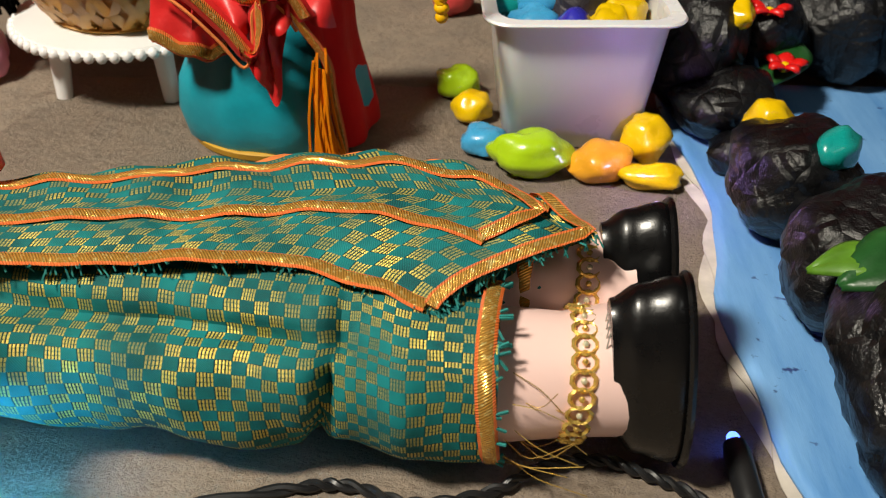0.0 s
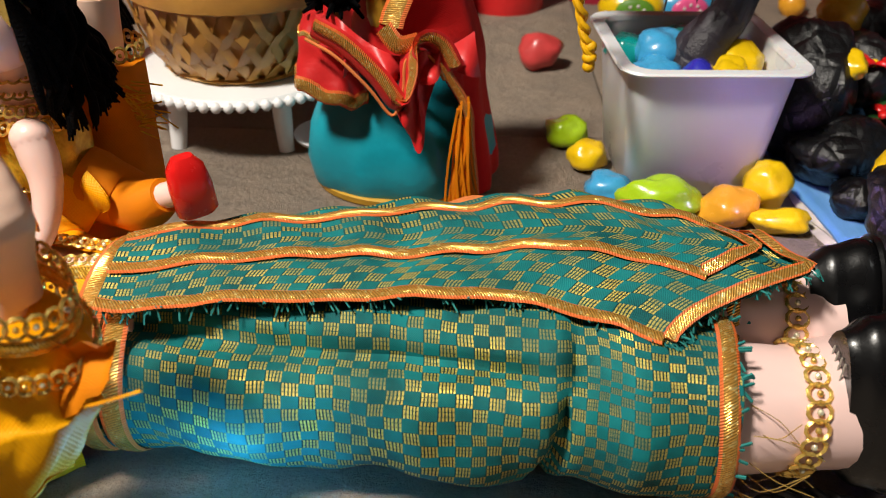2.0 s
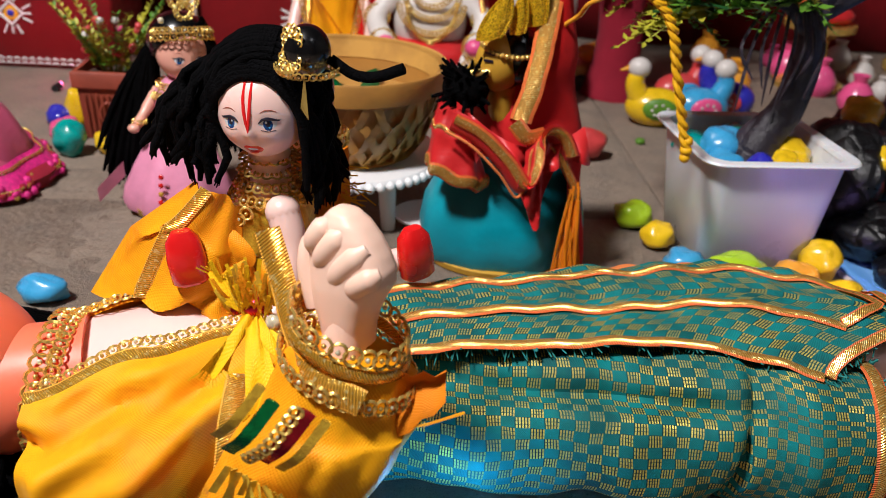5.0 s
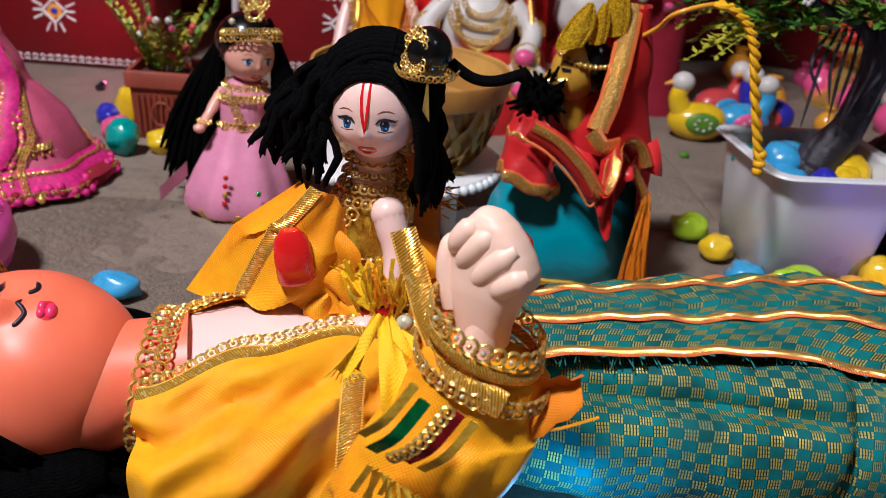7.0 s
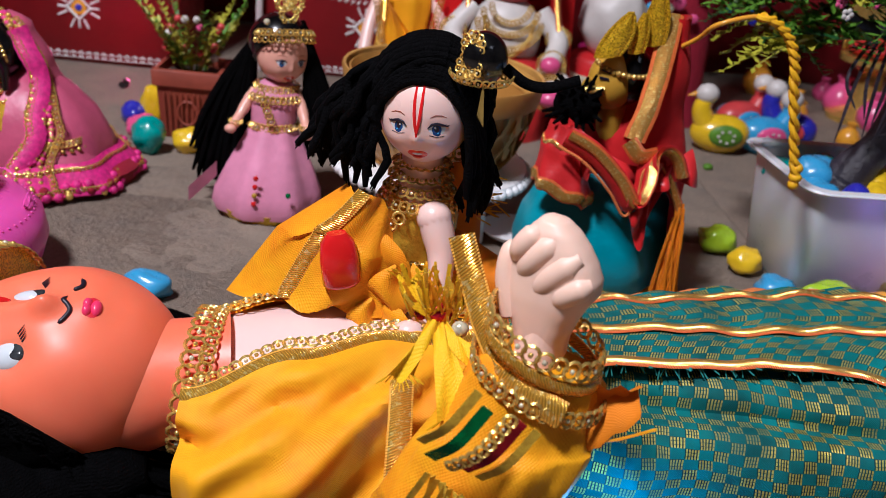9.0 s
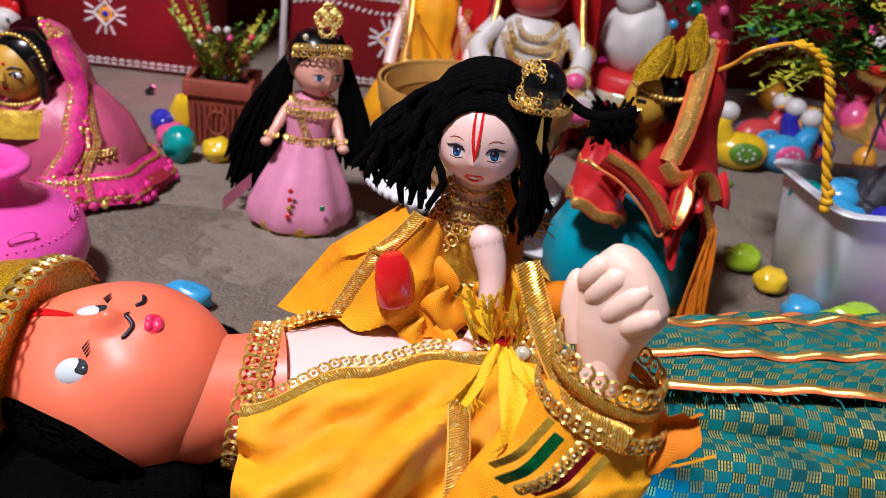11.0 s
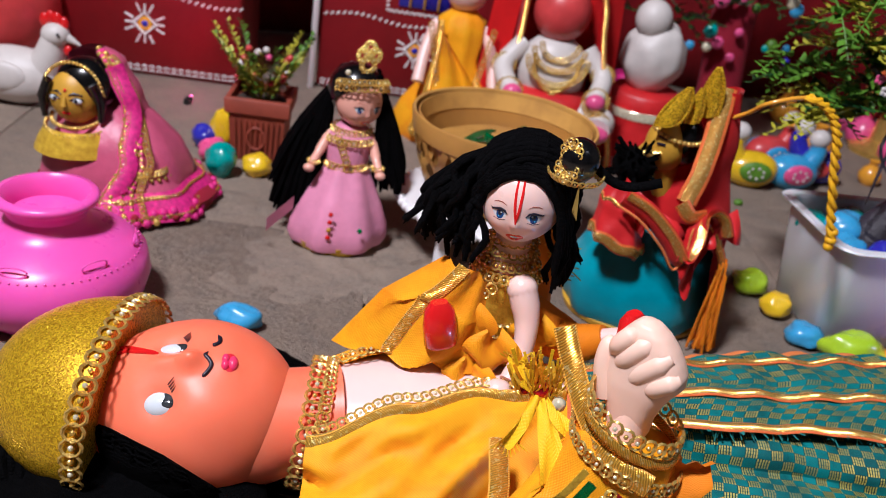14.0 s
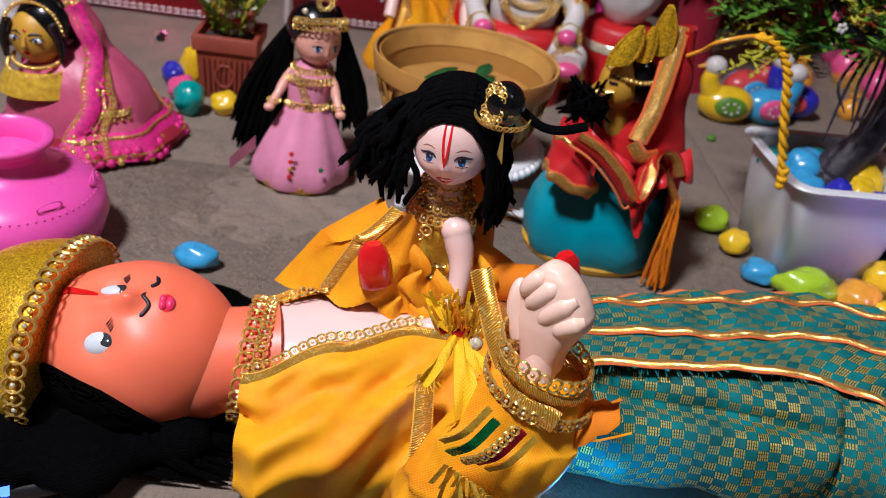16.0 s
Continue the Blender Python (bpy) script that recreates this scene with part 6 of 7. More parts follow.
# ---- tub of stones with a tree ----
def tub():
    ob = holder("plastic_tub", (0, 0, 0), "square milky-white plastic tub with flared rim", "tub")
    c = Vector((0.083, 0.501, 0))

    def ring(half, z, corner=0.14, grow=0.0):
        pts = []
        for k in range(4):
            for j in range(7):
                a = math.pi / 2 * (k + j / 6)
                sx, sy = ((1, 1), (-1, 1), (-1, -1), (1, -1))[k]
                r = half * corner * 2
                pts.append(c + Matrix.Rotation(radians(4), 3, "Z") @ Vector((sx * (half - r) + (r + grow) * math.cos(a), sy * (half - r) * 1.04 + (r + grow) * math.sin(a), z)))
        return pts

    b = Mesh()
    b.grid([ring(0.0335, 0.0005), ring(0.0350, 0.002), ring(0.0425, 0.0705), ring(0.0410, 0.0705), ring(0.0335, 0.004)], "tub", wrap=True, cap=True)
    b.make("body", ob)
    b = Mesh()
    b.grid([ring(0.0420, 0.0700), ring(0.0480, 0.0712), ring(0.0485, 0.0722), ring(0.0478, 0.0732), ring(0.0412, 0.0728), ring(0.0405, 0.0700)], "tub", wrap=True)
    b.make("rim", ob)


tub()
IN_TUB = "painted stones in the tub"
for k, (x, y, z, size, mat, word) in enumerate((
        (0.063, 0.492, 0.050, (0.014, 0.013, 0.012), "sky", "sky-blue"), (0.068, 0.510, 0.058, (0.015, 0.013, 0.012), "sky", "sky-blue"), (0.082, 0.480, 0.050, (0.013, 0.010, 0.011), "navy", "dark-blue"), (0.100, 0.489, 0.052, (0.013, 0.011, 0.010), "yellow", "yellow"),
        (0.108, 0.503, 0.056, (0.014, 0.012, 0.011), "yellow", "yellow"), (0.110, 0.481, 0.049, (0.010, 0.008, 0.009), "navy", "dark-blue"), (0.052, 0.520, 0.054, (0.012, 0.011, 0.010), "sea", "teal"), (0.081, 0.528, 0.055, (0.015, 0.012, 0.012), "sea", "teal"), (0.105, 0.526, 0.052, (0.013, 0.012, 0.011), "navy", "dark-blue"),
        (0.066, 0.500, 0.036, (0.019, 0.017, 0.012), "sea", "teal"), (0.101, 0.508, 0.034, (0.018, 0.019, 0.013), "sky", "sky-blue"), (0.083, 0.515, 0.020, (0.026, 0.022, 0.014), "sea", "teal"), (0.083, 0.492, 0.0045, (0.024, 0.02, 0.013), "navy", "dark-blue"))):
    stone("painted_stone", (x, y, z - size[2] + 0.006 if z > 0.01 else z), size, mat, f"{word} painted stone heaped in the tub", IN_TUB, k + 60, 33 * k)


def leaf_spray(b, origin, direction, length, mat, seed, size=0.006, droop=0.3, lobes=16):
    """A twig with small cut leaflets on both sides."""
    g = random.Random(seed)
    d = Vector(direction).normalized()
    side = d.cross(Vector((0, 0, 1)))
    side = side.normalized() if side.length > 0.05 else Vector((1, 0, 0))
    pts = [Vector(origin) + d * length * t + Vector((0, 0, -droop * length * t * t)) for t in np.linspace(0, 1, 7)]
    b.tube(pts, [0.0009 - 0.0001 * k for k in range(7)], mat, 5)
    for k in range(lobes):
        t = 0.15 + 0.85 * k / (lobes - 1)
        p = Vector(origin) + d * length * t + Vector((0, 0, -droop * length * t * t))
        for s in (-1, 1):
            out = (d * g.uniform(0.2, 0.9) + side * s * g.uniform(0.5, 1) + Vector((0, 0, g.uniform(-0.4, 0.6)))).normalized()
            ln = size * g.uniform(0.7, 1.3) * (1.15 - 0.5 * t)
            w = out.cross(Vector((g.uniform(-0.4, 0.4), g.uniform(-0.4, 0.4), 1))).normalized() * ln * 0.28
            lift = out.cross(w).normalized() * ln * 0.08
            b.grid([[p, p + lift * 0.2, p], [p + out * ln * 0.45 - w, p + out * ln * 0.45 + lift, p + out * ln * 0.45 + w], [p + out * ln - w * 0.15, p + out * ln, p + out * ln + w * 0.15]], mat)


def tub_tree():
    ob = holder("toy_tree", (0.09, 0.505, 0.05), "dark twisted toy tree with feathery leaves planted in the tub", "tree")
    o = Vector((-0.09, -0.505, -0.05))
    b = Mesh()
    b.tube([o + p for p in bend([(0.083, 0.505, 0.035), (0.088, 0.505, 0.068), (0.101, 0.506, 0.088), (0.106, 0.505, 0.118), (0.104, 0.503, 0.145), (0.112, 0.505, 0.175), (0.120, 0.51, 0.205)], 24)], [0.0165] * 4 + [0.0145, 0.0125, 0.0115, 0.011, 0.0105, 0.010, 0.0098, 0.0096] + [0.0092 - 0.0003 * k for k in range(13)], "bark", 16)
    b.make("trunk", ob)
    for pts, r in (([(0.104, 0.503, 0.135), (0.085, 0.500, 0.152), (0.060, 0.497, 0.160), (0.040, 0.495, 0.175)], 0.0045), ([(0.108, 0.504, 0.150), (0.135, 0.505, 0.165), (0.165, 0.51, 0.172), (0.20, 0.51, 0.19)], 0.0075), ([(0.118, 0.51, 0.190), (0.105, 0.515, 0.225), (0.085, 0.52, 0.25)], 0.005)):
        b = Mesh()
        b.tube([o + p for p in bend(pts, 12)], [r * (1 - 0.05 * k) for k in range(13)], "bark", 10)
        b.make("limb", ob)
    g = random.Random(2)
    for k in range(9):
        b = Mesh()
        x = 0.068 + 0.004 * k
        b.tube([o + p for p in bend([(x, 0.492, 0.150), (x - 0.010 + 0.002 * k, 0.486, 0.130), (x - 0.006 + g.uniform(-0.006, 0.006), 0.484, 0.102 + g.uniform(-0.012, 0.012))], 8)], [0.0011] * 7 + [0.0007, 0.0003], "bark", 5)
        b.make("hanging_root", ob)
    b = Mesh()
    for k in range(26):
        a = g.uniform(0, 6.28)
        origin = o + Vector((g.uniform(0.02, 0.11), g.uniform(0.48, 0.53), g.uniform(0.150, 0.215)))
        leaf_spray(b, origin, (math.cos(a), math.sin(a) * 0.8, g.uniform(-0.1, 0.5)), g.uniform(0.03, 0.055), "leaf" if k % 4 else "dark_leaf", k, 0.009, 0.35, 12)
    for k in range(9):
        origin = o + Vector((0.035 + 0.003 * k, 0.492 + 0.002 * k, 0.150))
        leaf_spray(b, origin, (-1, g.uniform(-0.5, 0.4), g.uniform(-0.35, 0.15)), g.uniform(0.035, 0.055), "lime_leaf", 50 + k, 0.0095, 0.25, 12)
    for k in range(60):
        a = g.uniform(0, 6.28)
        origin = o + Vector((g.uniform(0.000, 0.095), g.uniform(0.485, 0.535), g.uniform(0.150, 0.235)))
        leaf_spray(b, origin, (math.cos(a), 0.6 * math.sin(a), g.uniform(-0.5, 0.5)), g.uniform(0.025, 0.045), ("leaf", "leaf", "lime_leaf")[k % 3], 700 + k, 0.0095, 0.3, 11)
    b.make("crown", ob)
    b = Mesh()
    for k in range(26):
        p = o + Vector((g.uniform(0.04, 0.14), g.uniform(0.475, 0.50), g.uniform(0.16, 0.21)))
        for q in range(5):
            a = 1.256 * q
            b.ball(p + Vector((0.002 * math.cos(a), -0.001, 0.002 * math.sin(a))), (0.0016, 0.0007, 0.0016), "rose" if k % 3 else "white_clay", 6, 4)
    b.make("small_blossoms", ob)


tub_tree()


def hanging_rope():
    ob = holder("hanging_rope", (-0.066, 0.44, 0.145), "yellow twisted cord swing looped over the cape and tree", "cord")
    o = Vector((0.066, -0.44, -0.145))
    line = bend([(-0.052, 0.462, 0.140), (-0.044, 0.450, 0.150), (-0.040, 0.437, 0.160), (-0.020, 0.436, 0.166), (-0.006, 0.436, 0.160), (0.002, 0.435, 0.147), (0.007, 0.435, 0.128), (0.014, 0.435, 0.104), (0.019, 0.434, 0.086)], 60)
    b = Mesh()
    b.tube([o + p for p in line[:26]], 0.0013, "amber", 8)
    b.make("stem", ob)
    for ph in (0, math.pi):
        b = Mesh()
        pts = []
        for k, p in enumerate(line[22:]):
            pts.append(o + p + Vector((0.0014 * math.cos(k * 1.25 + ph), 0.0014 * math.sin(k * 1.25 + ph), 0.0008 * math.sin(k * 1.25 + ph))))
        b.tube(bend(pts, 150), 0.0017, "rope", 7)
        b.make("strand", ob)
    b = Mesh()
    for dz, r in ((0.000, 0.0035), (-0.004, 0.0030), (0.005, 0.0030)):
        b.ball(o + Vector((0.0190, 0.434, 0.086 + dz)), (r, r, 0.003), "rope", 10, 8, None, lambda d: 1 + 0.2 * math.sin(5 * math.atan2(d.y, d.x)))
    b.make("knot", ob)


hanging_rope()


# ---- painted pond with black rocks ----
pond = Mesh()
edge = lambda y: 0.141 + 0.005 * math.sin(y * 34) + wobble((0, y, 0), 25, 0.006)
pond.grid([[(lerp(edge(y), 0.62, s ** 1.4), y, 0.0035 + wobble((s, y, 0), 12, 0.0012)) for s in np.linspace(0, 1, 26)] for y in np.linspace(0.12, 0.545, 44)], "water")
pond_ob = pond.make("pond")
pond_ob.modifiers.new("thickness", "SOLIDIFY").thickness = 0.0022
tagged(pond_ob, "sky-blue painted card that stands for a pond", "pond", kind="structure")


rim = Mesh()
for off, low in ((0.004, 0.0), (0.002, 0.0012)):
    rim.grid([[(edge(y) - off + 0.003 * math.sin(y * 90 + off * 900) + q * 0.03, y, 0.0004 + low) for q in (0, 0.5, 1)] for y in np.linspace(0.12, 0.50, 60)], "card")
rim_ob = rim.make("card_edge")
rim_ob.modifiers.new("thickness", "SOLIDIFY").thickness = 0.0008
tagged(rim_ob, "frayed pale card edge under the painted pond", "card", kind="structure")


def rock(at, size, seed, turn=0.0, label="lump wrapped in creased black polythene beside the pond"):
    b = Mesh()

    def shape(d):
        k = 1 + 0.22 * noise.noise(d * 1.4 + Vector((seed * 2.7, 0, 0)))
        return k + 0.07 * abs(noise.noise(d * 4.2 + Vector((seed, 4, 0)))) + 0.03 * noise.noise(d * 9 + Vector((seed, 1, 2)))

    b.ball((0, 0, 0), size, "polythene", 40, 28, None, shape)
    ob = tagged(b.make("wrapped_rock"), label, "rock", "black rocks round the pond")
    ob.matrix_world = pose(*at, 0, 0, turn)
    low = min((ob.matrix_world @ v.co).z for v in ob.data.vertices)
    ob.location.z += at[2] - low - 0.001
    return ob


for k, (x, y, z, sx, sy, sz) in enumerate((
        (0.173, 0.396, 0.003, 0.029, 0.029, 0.025), (0.187, 0.340, 0.003, 0.038, 0.028, 0.027), (0.184, 0.283, 0.003, 0.040, 0.027, 0.026), (0.186, 0.236, 0.003, 0.036, 0.022, 0.021), (0.245, 0.310, 0.003, 0.03, 0.03, 0.025),
        (0.150, 0.520, 0.001, 0.028, 0.034, 0.040), (0.163, 0.482, 0.003, 0.028, 0.026, 0.018), (0.190, 0.545, 0.001, 0.034, 0.028, 0.030), (0.240, 0.560, 0.001, 0.034, 0.030, 0.034), (0.285, 0.560, 0.001, 0.036, 0.030, 0.040), (0.163, 0.445, 0.003, 0.014, 0.014, 0.010), (0.208, 0.600, 0.001, 0.035, 0.030, 0.035), (0.262, 0.615, 0.001, 0.04, 0.03, 0.045), (0.33, 0.55, 0.001, 0.04, 0.04, 0.05))):
    rock((x, y, z), (sx, sy, sz), k + 1, 37 * k)
ON_ROCKS = "painted stones on the black rocks"
for k, (x, y, z, size, mat, word, cat) in enumerate((
        (0.168, 0.424, 0.026, (0.0115, 0.0105, 0.0125), "yellow", "yellow painted stone", "stone"), (0.184, 0.384, 0.042, (0.0125, 0.009, 0.009), "sea", "teal painted stone", "stone"), (0.166, 0.500, 0.056, (0.012, 0.008, 0.007), "yellow", "yellow painted stone", "stone"),
        (0.180, 0.560, 0.060, (0.014, 0.011, 0.013), "amber", "peach clay lump", "clay"), (0.243, 0.540, 0.062, (0.014, 0.012, 0.013), "sky", "pale blue clay lump", "clay"), (0.224, 0.556, 0.066, (0.009, 0.008, 0.008), "rose", "pink clay lump", "clay"))):
    stone("painted_stone", (x, y, z), size, mat, f"{word} resting on a black rock", ON_ROCKS, k + 90, 50 * k, cat)


def red_flower(x, y, z):
    ob = holder("cloth_flower", (x, y, z), "small red cloth flower on the black rocks", "flower", "red flowers")
    for k in range(5):
        a = 1.257 * k
        b = Mesh()
        b.grid([[Vector((math.cos(a) * 0.012 * t - math.sin(a) * 0.005 * q * math.sin(math.pi * (0.15 + 0.8 * t)), math.sin(a) * 0.012 * t + math.cos(a) * 0.005 * q * math.sin(math.pi * (0.15 + 0.8 * t)), 0.004 + 0.005 * math.sin(2.4 * t) - 0.002 * q * q)) for q in (-1, -0.5, 0, 0.5, 1)] for t in np.linspace(0, 1, 7)], "red")
        p = b.make("petal", ob)
        p.modifiers.new("thickness", "SOLIDIFY").thickness = 0.0008
    b = Mesh()
    b.ball((0, 0, 0.004), (0.003, 0.003, 0.003), "yellow", 8, 6)
    b.make("centre", ob)


red_flower(0.188, 0.520, 0.052)
red_flower(0.196, 0.500, 0.030)


def big_leaf(x, y, z, turn, ln, mat):
    b = Mesh()
    b.grid([[Vector((ln * (t - 0.5), ln * 0.28 * q * math.sin(math.pi * (0.04 + 0.92 * t)), 0.006 * math.sin(3 * t) - 0.004 * q * q + 0.003 * abs(q))) for q in np.linspace(-1, 1, 9)] for t in np.linspace(0, 1, 15)], mat)
    ob = tagged(b.make("artificial_leaf"), "green artificial leaf lying on the black rocks", "leaf", "leaves on the rocks")
    ob.matrix_world = pose(x, y, z, 6, -8, turn)
    ob.modifiers.new("thickness", "SOLIDIFY").thickness = 0.0006


big_leaf(0.180, 0.300, 0.054, 20, 0.05, "dark_leaf")
big_leaf(0.166, 0.302, 0.050, -5, 0.032, "leaf")
big_leaf(0.200, 0.515, 0.030, 60, 0.05, "dark_leaf")


# ---- cable and lamp of the fairy lights ----
def cable():
    ob = holder("fairy_light_cable", (0, 0.24, 0), "twisted black cable of a fairy-light string on the floor", "cable")
    line = bend([(-0.16, 0.205, 0.0025), (-0.10, 0.215, 0.0025), (-0.024, 0.236, 0.0025), (0.0, 0.2395, 0.003), (0.022, 0.234, 0.0025), (0.046, 0.240, 0.003), (0.063, 0.2505, 0.004), (0.081, 0.254, 0.004), (0.097, 0.249, 0.003), (0.112, 0.241, 0.0025), (0.126, 0.225, 0.0025), (0.128, 0.19, 0.0025)], 150)
    for ph in (0, math.pi):
        b = Mesh()
        b.tube([p - Vector((0, 0.24, 0)) + Vector((0, 0.0011 * math.cos(k * 0.7 + ph), 0.0011 * math.sin(k * 0.7 + ph))) for k, p in enumerate(line)], 0.00125, "cable", 7)
        b.make("wire", ob)
    led = holder("fairy_light_bulb", (0.126, 0.262, 0), "black fairy-light socket with a blue bulb", "light", "fairy lights")
    b = Mesh()
    b.tube([(0, 0.000, 0.0052), (0, -0.004, 0.0052), (0, -0.026, 0.0052), (0, -0.030, 0.0046)], [0.0040, 0.0046, 0.0044, 0.0030], "cable", 16)
    b.make("socket", led)
    b = Mesh()
    b.ball((0, 0.002, 0.0054), (0.0024, 0.0034, 0.0024), "led", 12, 8)
    b.make("bulb", led)
    copy_thing(led, pose(-0.104, 0.214, 0.0, 0, 0, 80))
    copy_thing(led, pose(-0.345, 0.222, 0.0, 0, 0, 110))


cable()


# added dark sheet: stands for shaded, LED-tinted floor before the lying doll
shade_mesh = Mesh()
shade_mesh.grid([[(lerp(-0.30, -0.105, a) + wobble((a, q, 0), 3, 0.01), lerp(0.125, 0.214, q) + wobble((a, q, 7), 3, 0.012), 0.002 + 0.005 * abs(noise.noise(Vector((a * 7, q * 4, 1))))) for q in np.linspace(0, 1, 20)] for a in np.linspace(0, 1, 40)], "shade_navy")
shade_ob = shade_mesh.make("dark_cloth")
shade_ob.modifiers.new("thickness", "SOLIDIFY").thickness = 0.0015
tagged(shade_ob, "dark navy sheet that stands for shade on the floor before the lying doll", "cloth")


# ---- planter, hen, huts ----
def planter():
    ob = holder("planter", (-0.3475, 0.668, 0), "square terracotta planter with a yellow-green plant", "planter")
    b = Mesh()
    rect = lambda h, z: [Vector((x * h, y * h, z)) for x, y in ((1, -1), (1, 1), (-1, 1), (-1, -1))]
    b.grid([rect(0.0190, 0), rect(0.0200, 0.002), rect(0.0225, 0.042)], "terracotta", wrap=True, cap=True)
    b.make("body", ob)
    b = Mesh()
    b.grid([rect(0.0235, 0.040), rect(0.0250, 0.041), rect(0.0255, 0.052), rect(0.0245, 0.053), rect(0.0215, 0.053), rect(0.0215, 0.046)], "terracotta", wrap=True, cap=True)
    b.make("rim", ob)
    b = Mesh()
    b.ball((0, 0, 0.046), (0.0205, 0.0205, 0.004), "soil", 18, 8)
    b.make("soil", ob)
    for k in range(9):
        b = Mesh()
        b.tube([(-0.016 + 0.004 * k, -0.0222, 0.006), (-0.017 + 0.0043 * k, -0.0238, 0.036)], 0.0008, "terracotta", 5)
        b.make("rib", ob)
    b = Mesh()
    b.tube([(0.007 * math.cos(a), -0.0232, 0.021 + 0.009 * math.sin(a)) for a in (2 * math.pi * j / 18 for j in range(19))], 0.0010, "terracotta", 5)
    b.make("medallion", ob)
    g = random.Random(17)
    b = Mesh()
    for k in range(22):
        a = g.uniform(0, 6.28)
        leaf_spray(b, (0.008 * math.cos(a), 0.008 * math.sin(a), 0.048), (0.55 * math.cos(a), 0.5 * math.sin(a), 1), g.uniform(0.035, 0.068), "lime_leaf" if k % 3 else "leaf", 200 + k, 0.0075, 0.12, 13)
    b.make("foliage", ob)
    for k in range(16):
        b = Mesh()
        a = g.uniform(0, 6.28)
        b.ball((0.02 * math.cos(a), 0.016 * math.sin(a), g.uniform(0.06, 0.09)), (0.003,) * 3, g.choice(("rose", "coral", "white_clay")), 8, 6)
        b.make("flower", ob)


planter()


def hen():
    hen_ob = holder("hen_figurine", (-0.560, 0.715, 0), "white painted clay hen with red comb", "figurine")
    b = Mesh()
    o = Vector((0, 0, 0))
    b.ball(o + Vector((0, 0, 0.028)), (0.045, 0.026, 0.028), "white_clay", 30, 20, None, lambda d: 1 + 0.12 * max(0, -d.x) * max(0, d.z))
    b.tube([o + p for p in bend([(0.022, 0, 0.030), (0.032, -0.002, 0.052), (0.036, -0.003, 0.070)], 10)], [0.019 - 0.0009 * k for k in range(11)], "white_clay", 18)
    b.ball(o + Vector((0.040, -0.004, 0.074)), (0.0135, 0.0110, 0.0115), "white_clay", 20, 14)
    b.tube([o + Vector((0.050, -0.004, 0.073)), o + Vector((0.064, -0.006, 0.067))], [0.0050, 0.0012], "white_clay", 10)
    b.make("body", hen_ob)
    b = Mesh()
    for k in range(4):
        b.ball(o + Vector((0.030 + 0.006 * k, -0.003, 0.087 + 0.003 * math.sin(k * 1.3))), (0.0050, 0.0030, 0.0070), "red", 12, 8)
    b.make("comb", hen_ob)
    b = Mesh()
    b.ball(o + Vector((0.052, -0.006, 0.060)), (0.0040, 0.0030, 0.0055), "red", 10, 8)
    b.make("wattle", hen_ob)
    b = Mesh()
    b.ball(o + Vector((0.046, -0.0145, 0.077)), (0.0016,) * 3, "ink", 8, 6)
    b.make("eye", hen_ob)
    for s in (-1, 1):
        b = Mesh()
        b.ball(o + Vector((-0.008, 0.022 * s, 0.032)), (0.026, 0.006, 0.015), "white_clay", 18, 12)
        b.make("wing", hen_ob)
    b = Mesh()
    for k in range(5):
        b.tube([o + Vector((-0.034, 0.003 * (k - 2), 0.034)), o + Vector((-0.055, 0.005 * (k - 2), 0.056 + 0.003 * k))], [0.008, 0.004], "white_clay", 10)
    b.make("tail", hen_ob)
    hen_ob.scale = (0.86, 0.86, 0.86)


hen()


